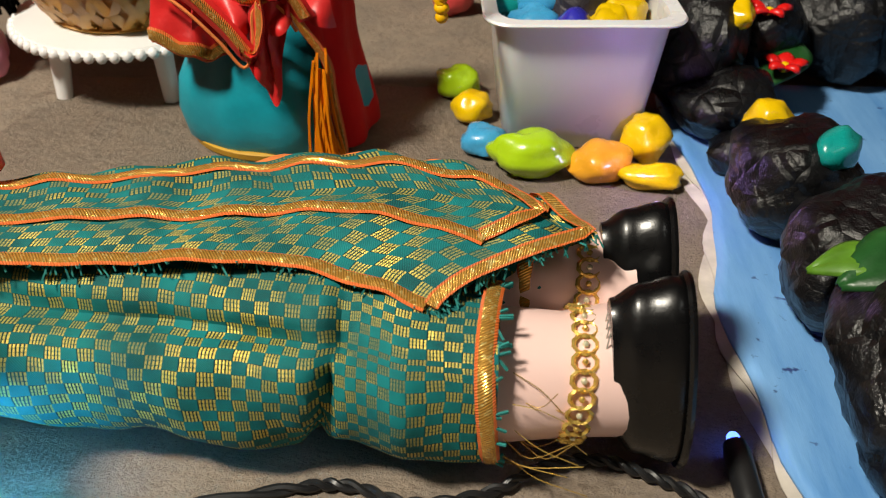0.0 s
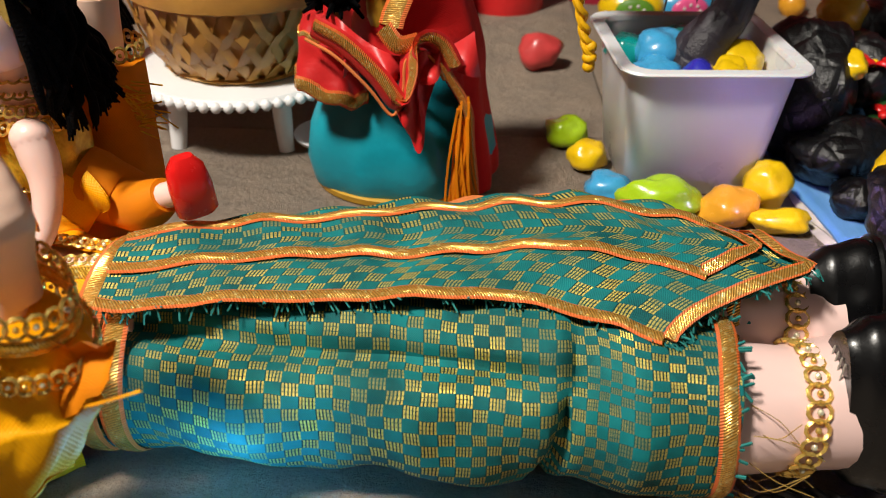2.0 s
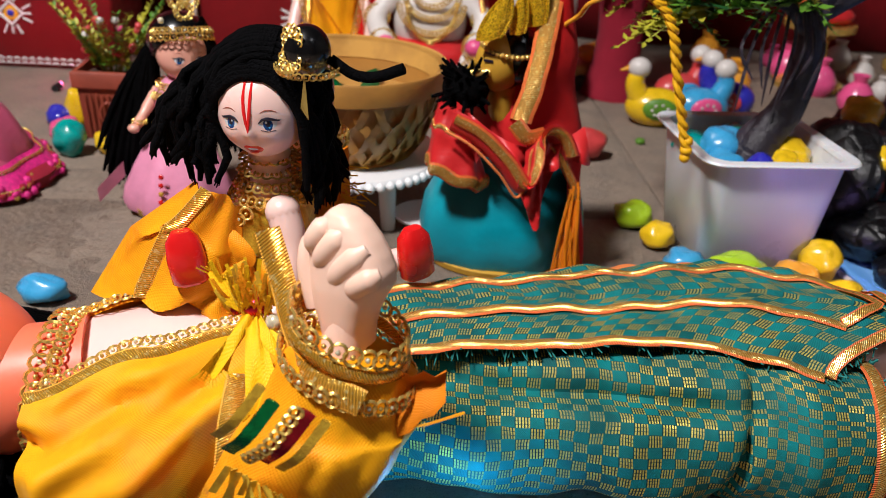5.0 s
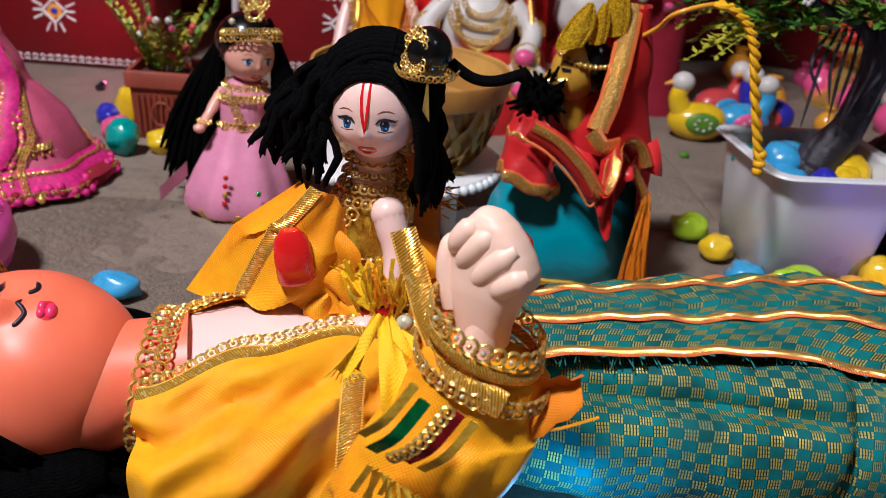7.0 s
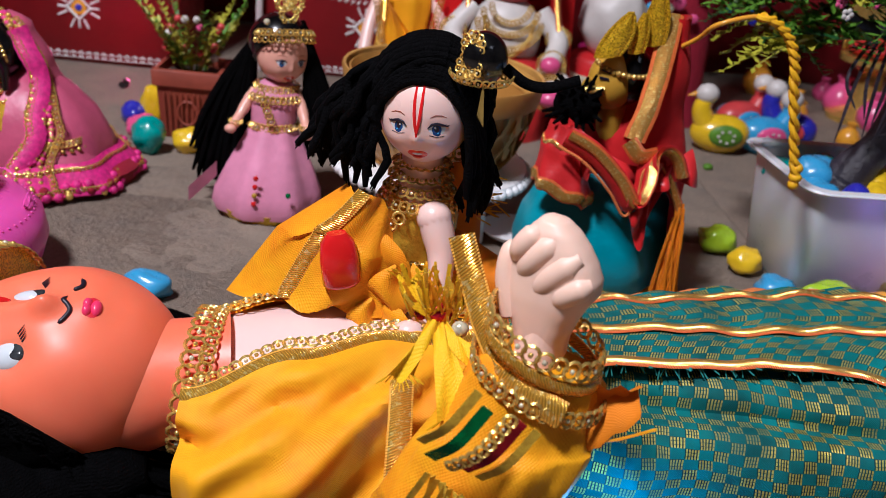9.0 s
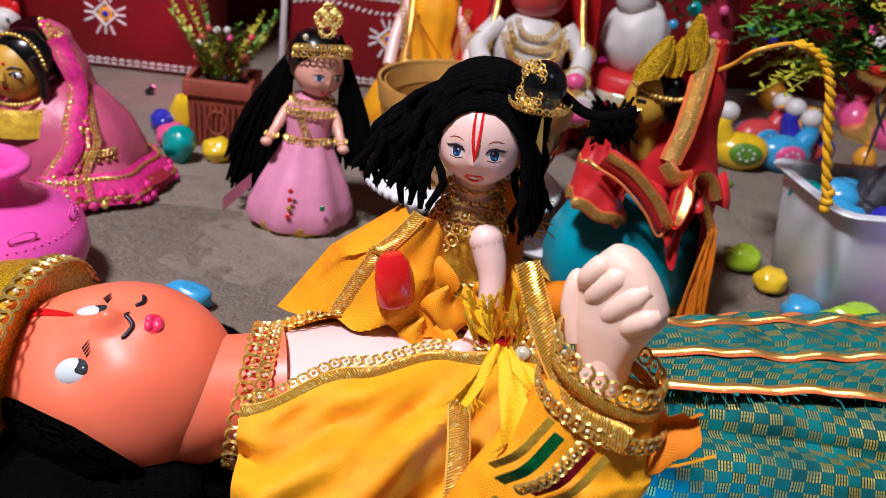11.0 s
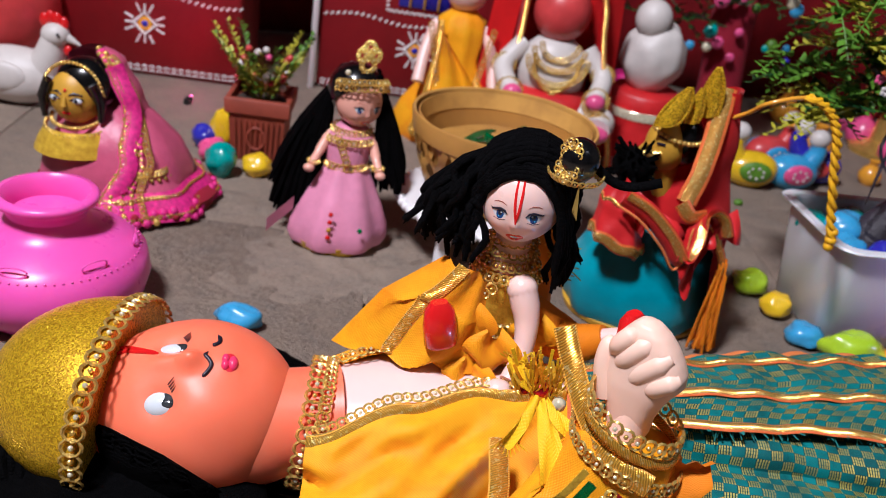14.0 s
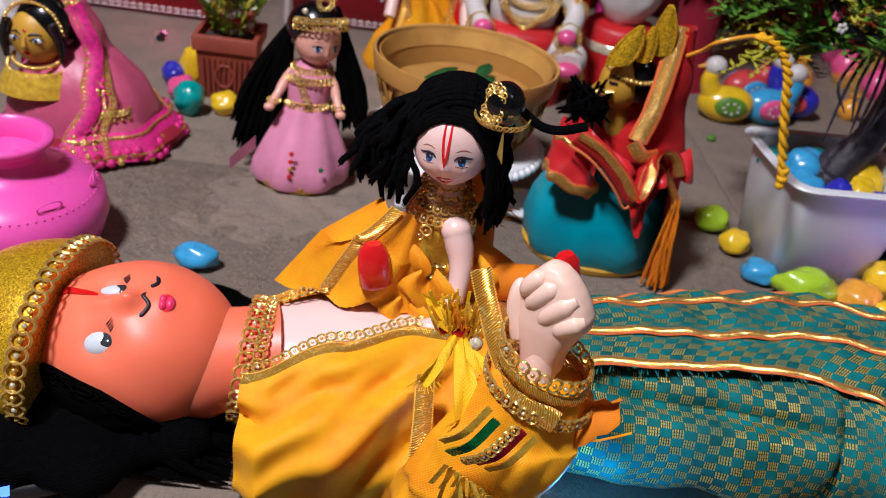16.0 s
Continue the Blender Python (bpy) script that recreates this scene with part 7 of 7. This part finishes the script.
def hut(name, x0, x1, y, height, depth, door):
    ob = holder(name, ((x0 + x1) / 2, y + depth / 2, 0), "red-painted toy hut wall with white folk patterns", "hut", "toy huts")
    w = (x1 - x0) / 2
    d = depth / 2
    b = Mesh()
    b.box((0, 0, height / 2), (2 * w, depth, height), "hut", None, 0.08)
    b.make("wall", ob)

    def paint(pts, r=0.0011):
        b2.tube([(px, -d - 0.0004, pz) for px, pz in pts], r, "white_paint", 5)

    b2 = Mesh()
    for z in (0.0045, 0.0085):
        for k in range(int(2 * w / 0.007)):
            px = -w + 0.005 + 0.007 * k
            paint([(px, z), (px + 0.0025, z + 0.002), (px + 0.005, z)], 0.0008)
    b2.make("hem_pattern", ob)
    for cx, cz in ((door, 0.051), (door - 0.095, 0.053), (door + 0.095, 0.052)):
        if abs(cx) > w - 0.02:
            continue
        b2 = Mesh()
        s = 0.0105
        paint([(cx - s, cz), (cx, cz + s), (cx + s, cz), (cx, cz - s), (cx - s, cz)], 0.0016)
        for a in (0, 90, 180, 270):
            ca, sa = math.cos(radians(a)), math.sin(radians(a))
            for side in (-1, 0, 1):
                paint([(cx + ca * s - sa * side * 0.004, cz + sa * s + ca * side * 0.004), (cx + ca * (s + 0.008) - sa * side * 0.008, cz + sa * (s + 0.008) + ca * side * 0.008)], 0.0011)
        b2.make("painted_motif", ob)
        b2 = Mesh()
        b2.ball((cx, -d - 0.0002, cz), (0.0068, 0.0012, 0.0068), "amber", 4, 6)
        b2.ball((cx, -d - 0.0006, cz), (0.0035, 0.0014, 0.0035), "navy", 8, 6)
        b2.make("motif_centre", ob)
    b2 = Mesh()
    zt = 0.076
    for k in range(int(2 * w / 0.006)):
        px = -w + 0.004 + 0.006 * k
        paint([(px, zt + 0.003 * math.sin(px * 60)), (px + 0.003, zt + 0.003 + 0.003 * math.sin(px * 60))], 0.0010)
    b2.make("upper_pattern", ob)
    if name == "toy_hut":
        b2 = Mesh()
        b2.box((door + 0.004, -d - 0.0005, 0.112), (0.05, 0.004, 0.036), "navy", None, 0.2)
        for k in range(3):
            b2.box((door - 0.010 + 0.014 * k, -d - 0.004, 0.112), (0.0022, 0.003, 0.036), "ochre", None, 0.2)
        b2.make("barred_window", ob)
        b2 = Mesh()
        for k in range(14):
            px = door - 0.030 + 0.0052 * k
            paint([(px, 0.0865), (px + 0.0026, 0.0892), (px + 0.0052, 0.0865)], 0.0009)
        for px in (door - 0.033, door + 0.041):
            for k in range(16):
                paint([(px, 0.088 + 0.0042 * k), (px + 0.003, 0.0900 + 0.0042 * k)], 0.0009)
        b2.make("window_border", ob)


hut("toy_hut", -0.325, -0.10, 0.868, 0.30, 0.10, -0.0155)
hut("red_hut", -0.60, -0.395, 0.832, 0.28, 0.10, 0.0105)
jamb = Mesh()
jamb.box((-0.329, 0.864, 0.15), (0.006, 0.006, 0.30), "white_plastic", None, 0.2)
tagged(jamb.make("door_post"), "thin white post at the hut's corner", "post")


def round_pot():
    b = Mesh()
    b.lathe((-0.645, 0.80, 0), [(0.04, 0.0), (0.07, 0.012), (0.088, 0.045), (0.085, 0.08), (0.06, 0.11), (0.035, 0.12), (0.032, 0.135), (0.045, 0.145), (0.040, 0.147), (0.028, 0.134)], "coral", 44)
    tagged(b.make("clay_pot"), "large round clay pot painted coral red", "pot")


round_pot()


# ---- figures behind the basket ----
def shrine_figures():
    b = Mesh()
    o = Vector((-0.190, 0.775, 0))
    b.lathe(o, [(0.050, 0.0), (0.054, 0.010), (0.044, 0.034), (0.026, 0.056), (0.019, 0.075), (0.022, 0.095), (0.021, 0.110), (0.010, 0.118)], "orange", 36, 0.8, lambda a, h: 1 + 0.06 * math.sin(8 * a))
    b.ball(o + Vector((0, 0, 0.138)), (0.020, 0.019, 0.022), "face", 24, 16)
    b.ball(o + Vector((0, 0.004, 0.143)), (0.0215, 0.020, 0.022), "black", 24, 16)
    for s in (-1, 1):
        b.tube(bend([o + Vector((0.022 * s, 0, 0.104)), o + Vector((0.030 * s, -0.014, 0.082)), o + Vector((0.034 * s, -0.030, 0.056))], 10), 0.0055, "face", 12)
        b.chain([o + Vector((0.010 * s + 0.018 * s * (1 - t), -0.022 - 0.010 * math.sin(3 * t), 0.108 - 0.08 * t)) for t in np.linspace(0, 1, 10)], (0, -1, 0), 0.003, 0.0009)
    rows = [[o + Vector((lerp(-0.020, 0.052 * q + 0.02 * (1 - t), t) - 0.035 * t * (1 - q), -0.024 - 0.016 * t + 0.005 * math.sin(9 * q + 3 * t), lerp(0.112, 0.012, t) - 0.010 * q)) for q in np.linspace(0, 1, 14)] for t in np.linspace(0, 1, 16)]
    b.grid(rows, "orange")
    b.grid([[p + Vector((0, 0.0015, 0)) for p in r] for r in rows], "saffron")
    b.band([r[0] + Vector((0, -0.002, 0)) for r in rows], (1, 0, 0.4), 0.006, "gold_band")
    b.band([p + Vector((0, -0.002, 0)) for p in rows[-1]], (0, 0, 1), 0.006, "gold_band")
    tagged(b.make("doll"), "doll in marigold dress standing before the hut", "doll", "dolls of the tableau")

    b = Mesh()
    o = Vector((-0.108, 0.745, 0.0))
    b.lathe(o, [(0.046, 0.0), (0.048, 0.035), (0.042, 0.040)], "red_satin", 32, 0.8)
    b.ball(o + Vector((0, 0, 0.082)), (0.031, 0.025, 0.034), "white_clay", 28, 20)
    b.ball(o + Vector((0, -0.002, 0.056)), (0.042, 0.034, 0.018), "red_satin", 28, 14)
    b.ball(o + Vector((0, 0, 0.134)), (0.025, 0.023, 0.026), "coral", 26, 18)
    b.ball(o + Vector((0, -0.003, 0.158)), (0.017, 0.016, 0.020), "gold", 20, 14)
    for s in (-1, 1):
        b.tube(bend([o + Vector((0.028 * s, 0, 0.104)), o + Vector((0.044 * s, -0.012, 0.084)), o + Vector((0.036 * s, -0.034, 0.068))], 12), 0.0085, "white_clay", 14)
        b.ball(o + Vector((0.036 * s, -0.040, 0.070)), (0.0085, 0.007, 0.007), "rose", 14, 10)
        b.tube(bend([o + Vector((0.022 * s, -0.016, 0.052)), o + Vector((0.046 * s, -0.030, 0.052)), o + Vector((0.040 * s, -0.050, 0.048))], 12), 0.0115, "white_clay", 14)
        b.ball(o + Vector((0.038 * s, -0.056, 0.047)), (0.012, 0.009, 0.007), "rose", 14, 10)
        b.chain([o + Vector((0.044 * s + 0.009 * math.cos(a), -0.013, 0.086 + 0.008 * math.sin(a))) for a in (2 * math.pi * j / 12 for j in range(13))], (0, -1, 0), 0.0026, 0.0009)
        rows = [[o + Vector((s * (0.034 + 0.022 * q + 0.012 * t), 0.010 + 0.012 * q, lerp(0.15, 0.004, t))) for q in np.linspace(0, 1, 8)] for t in np.linspace(0, 1, 12)]
        b.grid(rows, "red_cloth")
        b.grid([[p + Vector((0, 0.002, 0)) for p in r] for r in rows], "red_cloth")
    for k in range(26):
        a = math.pi + math.pi * k / 25
        b.ball(o + Vector((0.020 * math.cos(a), -0.025, 0.100 + 0.030 * math.sin(a))), (0.0022,) * 3, "gold", 7, 5)
    b.ball(o + Vector((0, -0.026, 0.066)), (0.004, 0.002, 0.005), "gold", 8, 6)
    # red net hood that hangs from the head to the floor, edged with gold
    rows = []
    for i in range(24):
        t = i / 23
        r, z = curve([(0, 0.010), (0.08, 0.030), (0.3, 0.038), (1, 0.060)], t), lerp(0.190, 0.002, t)
        rows.append([o + Vector((0.012 * t + r * (1 + 0.05 * math.sin(11 * a) * t) * math.cos(a), 0.004 + 0.8 * r * math.sin(a), z)) for a in (lerp(-0.55, math.pi + 0.35, j / 35) for j in range(36))])
    b.grid(rows, "red_cloth")
    b.grid([[p + Vector((0, 0.0015, -0.0005)) for p in r] for r in rows], "red_cloth")
    for j in (0, 35):
        b.band([r[j] + Vector((0, -0.001, 0)) for r in rows], (1, 0.3, 0), 0.005, "gold_ribbon")
    for k, (rr, zz) in enumerate(((0.016, 0.112), (0.022, 0.108), (0.026, 0.100))):
        b.chain([o + Vector((rr * math.cos(a), -0.0255 - 0.001 * k, zz + 0.9 * rr * math.sin(a))) for a in (math.pi + math.pi * j / 16 for j in range(17))], (0, -1, 0), 0.0026, 0.0009)
    for s in (-1, 1):
        for yy, zz, rr in ((-0.032, 0.068, 0.0105), (-0.046, 0.049, 0.0135)):
            b.chain([o + Vector((0.038 * s + rr * math.cos(a), yy, zz + rr * math.sin(a))) for a in (2 * math.pi * j / 16 for j in range(17))], (0, -1, 0.2), 0.0024, 0.0009)
    tagged(b.make("statuette"), "white seated clay statuette with red cloth and gold beads", "statuette")

    b = Mesh()
    o = Vector((-0.005, 0.80, 0))
    b.lathe(o, [(0.034, 0.0), (0.036, 0.030), (0.034, 0.034), (0.036, 0.040), (0.034, 0.060), (0.030, 0.064)], "red_satin", 30)
    b.lathe(o + Vector((0, 0, 0.040)), [(0.0365, 0.0), (0.037, 0.006), (0.0355, 0.008)], "gem", 30)
    b.ball(o + Vector((0, 0, 0.095)), (0.030, 0.026, 0.034), "white_clay", 28, 20, None, lambda d: 1 + 0.12 * noise.noise(d * 2.2))
    b.ball(o + Vector((-0.010, -0.006, 0.130)), (0.017, 0.016, 0.018), "white_clay", 20, 14)
    tagged(b.make("statuette"), "white clay bust on a red drum base", "statuette")


shrine_figures()


def beaded_tree():
    ob = holder("dark_tree", (0.075, 0.835, 0), "dark red tree trunk hung with coloured beads", "tree")
    b = Mesh()
    b.tube(bend([(0, 0, 0), (0.002, 0, 0.06), (-0.003, 0, 0.13), (0.004, 0.002, 0.22), (0.012, 0, 0.30)], 16), [0.030, 0.026, 0.023, 0.022] + [0.021] * 13, "maroon", 18)
    b.make("trunk", ob)
    g = random.Random(77)
    for k in range(22):
        b = Mesh()
        r = g.uniform(0.004, 0.008)
        b.ball((g.uniform(-0.07, 0.05), -0.028, g.uniform(0.10, 0.20)), (r, r * 0.7, r), g.choice(("sea", "sky", "leaf", "rose", "gem", "navy")), 12, 8)
        b.make("bead", ob)
    b = Mesh()
    for k in range(60):
        a = g.uniform(0, 6.28)
        leaf_spray(b, (g.uniform(-0.09, 0.11), g.uniform(-0.03, 0.05), g.uniform(0.12, 0.30)), (math.cos(a), math.sin(a), g.uniform(-0.6, 0.6)), 0.05, "dark_leaf", 400 + k, 0.012, 0.3, 9)
    b.make("crown", ob)


beaded_tree()


def toy_bird(name, at, turn, body, wing, head, label):
    b = Mesh()
    b.ball((0, 0, 0.016), (0.026, 0.017, 0.017), body, 28, 18, None, lambda d: 1 + 0.15 * max(0, -d.x) * max(0, d.z))
    b.tube(bend([(0.014, 0, 0.022), (0.020, 0, 0.036), (0.018, 0, 0.046)], 8), [0.010 - 0.0004 * k for k in range(9)], body, 14)
    b.ball((0.018, 0, 0.050), (0.010, 0.009, 0.009), head, 18, 12)
    b.tube([(0.025, 0, 0.050), (0.034, 0, 0.047)], [0.003, 0.0008], "amber", 8)
    for s in (-1, 1):
        b.ball((-0.002, 0.0145 * s, 0.018), (0.015, 0.004, 0.010), wing, 18, 12)
        for k in range(7):
            a = 0.9 * k
            b.ball((-0.002 + 0.007 * math.cos(a), 0.0182 * s, 0.018 + 0.005 * math.sin(a)), (0.0014, 0.0008, 0.0014), "white_clay", 6, 5)
    ob = tagged(b.make(name), label, "figurine", "painted toy birds")
    ob.matrix_world = pose(*at, 0, 0, turn)


toy_bird("toy_bird", (0.094, 0.745, 0), 175, "yellow", "leaf", "white_clay", "yellow painted clay bird with green leaf pattern")
toy_bird("toy_bird", (0.138, 0.752, 0), 10, "sky", "rose", "white_clay", "blue painted clay bird with dotted pink wing")
toy_bird("toy_bird", (0.170, 0.780, 0), 150, "navy", "coral", "white_clay", "dark-blue painted clay bird with white head")
toy_bird("toy_bird", (0.132, 0.800, 0), 20, "coral", "sky", "white_clay", "red painted clay bird with white head")


def low_cart():
    ob = holder("toy_cart", (0.068, 0.862, 0), "small wooden toy cart with a magenta and orange load", "cart")
    b = Mesh()
    b.box((0, 0, 0.018), (0.07, 0.04, 0.012), "bamboo", None, 0.2)
    b.make("bed", ob)
    for sx in (-1, 1):
        for sy in (-1, 1):
            b = Mesh()
            b.tube([(0.022 * sx, 0.020 * sy, 0.008), (0.022 * sx, 0.026 * sy, 0.008)], 0.008, "soil", 16)
            b.make("wheel", ob)
    b = Mesh()
    b.ball((0.006, 0, 0.034), (0.030, 0.018, 0.012), "amber", 18, 12, None, lambda d: 1 + 0.2 * noise.noise(d * 2))
    b.make("load", ob, "orange bundle")
    b = Mesh()
    b.ball((-0.036, -0.004, 0.014), (0.014, 0.014, 0.015), "pot", 18, 12)
    b.make("jar", ob, "magenta jar")


low_cart()


def purple_box():
    b = Mesh()
    b.box((0.022, 0.93, 0.022), (0.05, 0.03, 0.044), "magenta", None, 0.15)
    tagged(b.make("gift_box"), "small magenta box by the back cloth", "box")


purple_box()


def far_heap():
    """Blurred heap of painted and gilded toys east of the tree."""
    g = random.Random(55)
    mats = (("amber", "orange"), ("rose", "pink"), ("white_clay", "white"), ("gold", "gilded"), ("sea", "teal"), ("coral", "red"))
    for k in range(22):
        m, word = mats[k % 6]
        b = Mesh()
        r = g.uniform(0.010, 0.019)
        b.lathe((0, 0, 0), [(r * 0.6, 0), (r, r * 0.5), (r * 1.05, r), (r * 0.7, r * 1.6), (r * 0.35, r * 1.9), (r * 0.45, r * 2.2), (r * 0.5, r * 2.3), (r * 0.3, r * 2.2)], m, 22)
        ob = tagged(b.make("toy_vessel"), f"{word} painted toy vessel far back on the floor", "vessel", "toy vessels at the back")
        ob.location = (0.22 + 0.075 * (k % 6) + g.uniform(-0.018, 0.018), 0.80 + 0.06 * (k // 6) + g.uniform(-0.012, 0.012), 0)


far_heap()


def gilded_stand(x, y):
    ob = holder("gilded_stand", (x, y, 0), "gilded toy throne with red cushion near the back cloth", "throne")
    b = Mesh()
    b.lathe((0, 0, 0), [(0.034, 0), (0.036, 0.006), (0.016, 0.016), (0.012, 0.05), (0.024, 0.058), (0.036, 0.062), (0.036, 0.068)], "gold", 30)
    b.make("pedestal", ob)
    b = Mesh()
    b.ball((0, 0, 0.076), (0.032, 0.028, 0.010), "red_satin", 22, 12)
    b.make("cushion", ob)
    b = Mesh()
    b.grid([[Vector((0.030 * math.sin(q), 0.024 + 0.004 * math.cos(q), 0.07 + 0.06 * t)) for q in np.linspace(-1.4, 1.4, 11)] for t in np.linspace(0, 1, 6)], "gold")
    ob2 = b.make("backrest", ob)
    ob2.modifiers.new("thickness", "SOLIDIFY").thickness = 0.004


gilded_stand(0.30, 0.90)

# pink bulb of the fairy lights by the hut
pink = holder("fairy_light_bulb", (-0.43, 0.775, 0.0), "fairy-light bulb glowing pink in front of the hut", "light", "fairy lights")
glass = Mesh()
glass.ball((0, 0.0, 0.0032), (0.0022, 0.0030, 0.0022), "pink_led", 10, 8)
glass.make("bulb", pink)
base = Mesh()
base.tube([(0, -0.003, 0.0032), (0, -0.014, 0.0032)], 0.003, "cable", 10)
base.make("socket", pink)

# sand swept into low ridges on the floor
sand = Mesh()
for cx, cy, rx, ry, hh, seed in ((-0.262, 0.500, 0.070, 0.055, 0.0045, 1), (-0.330, 0.560, 0.060, 0.030, 0.0035, 2), (-0.300, 0.455, 0.055, 0.02, 0.0022, 3)):
    rows = []
    for i in range(14):
        t = i / 13
        row = []
        for j in range(48):
            a = 2 * math.pi * j / 48
            k = 1 + 0.35 * noise.noise(Vector((math.cos(a) * 1.6, math.sin(a) * 1.6, seed)))
            x, y = cx + rx * t * k * math.cos(a), cy + ry * t * k * math.sin(a)
            row.append((x, y, -0.0006 + hh * (1 - t * t) * (0.55 + 0.9 * max(-0.4, noise.noise(Vector((x * 70, y * 70, seed)))))))
        rows.append(row)
    sand.grid(rows, "floor", wrap=True)
tagged(sand.make("loose_sand"), "loose grey sand swept over the floor", "sand", kind="stuff")

# ---- floor slabs with open joints ----
slab_y = (-1.46, -1.265, -0.665, -0.065, 0.535, 1.135, 1.735, 1.86)
for j in range(7):
    shift = 0.055 if j % 2 == 0 else 0.355
    cuts = [-1.66] + [shift + 0.6 * k for k in range(-3, 3) if -1.6 < shift + 0.6 * k < 1.6] + [1.70]
    for x0, x1 in zip(cuts, cuts[1:]):
        b = Mesh()
        b.box((0, 0, -0.0025), (x1 - x0 - 0.0014, slab_y[j + 1] - slab_y[j] - 0.0014, 0.005), "floor", None, 0.25)
        ob = b.make("slab", floor)
        ob.location = ((x0 + x1) / 2, (slab_y[j] + slab_y[j + 1]) / 2, 0)
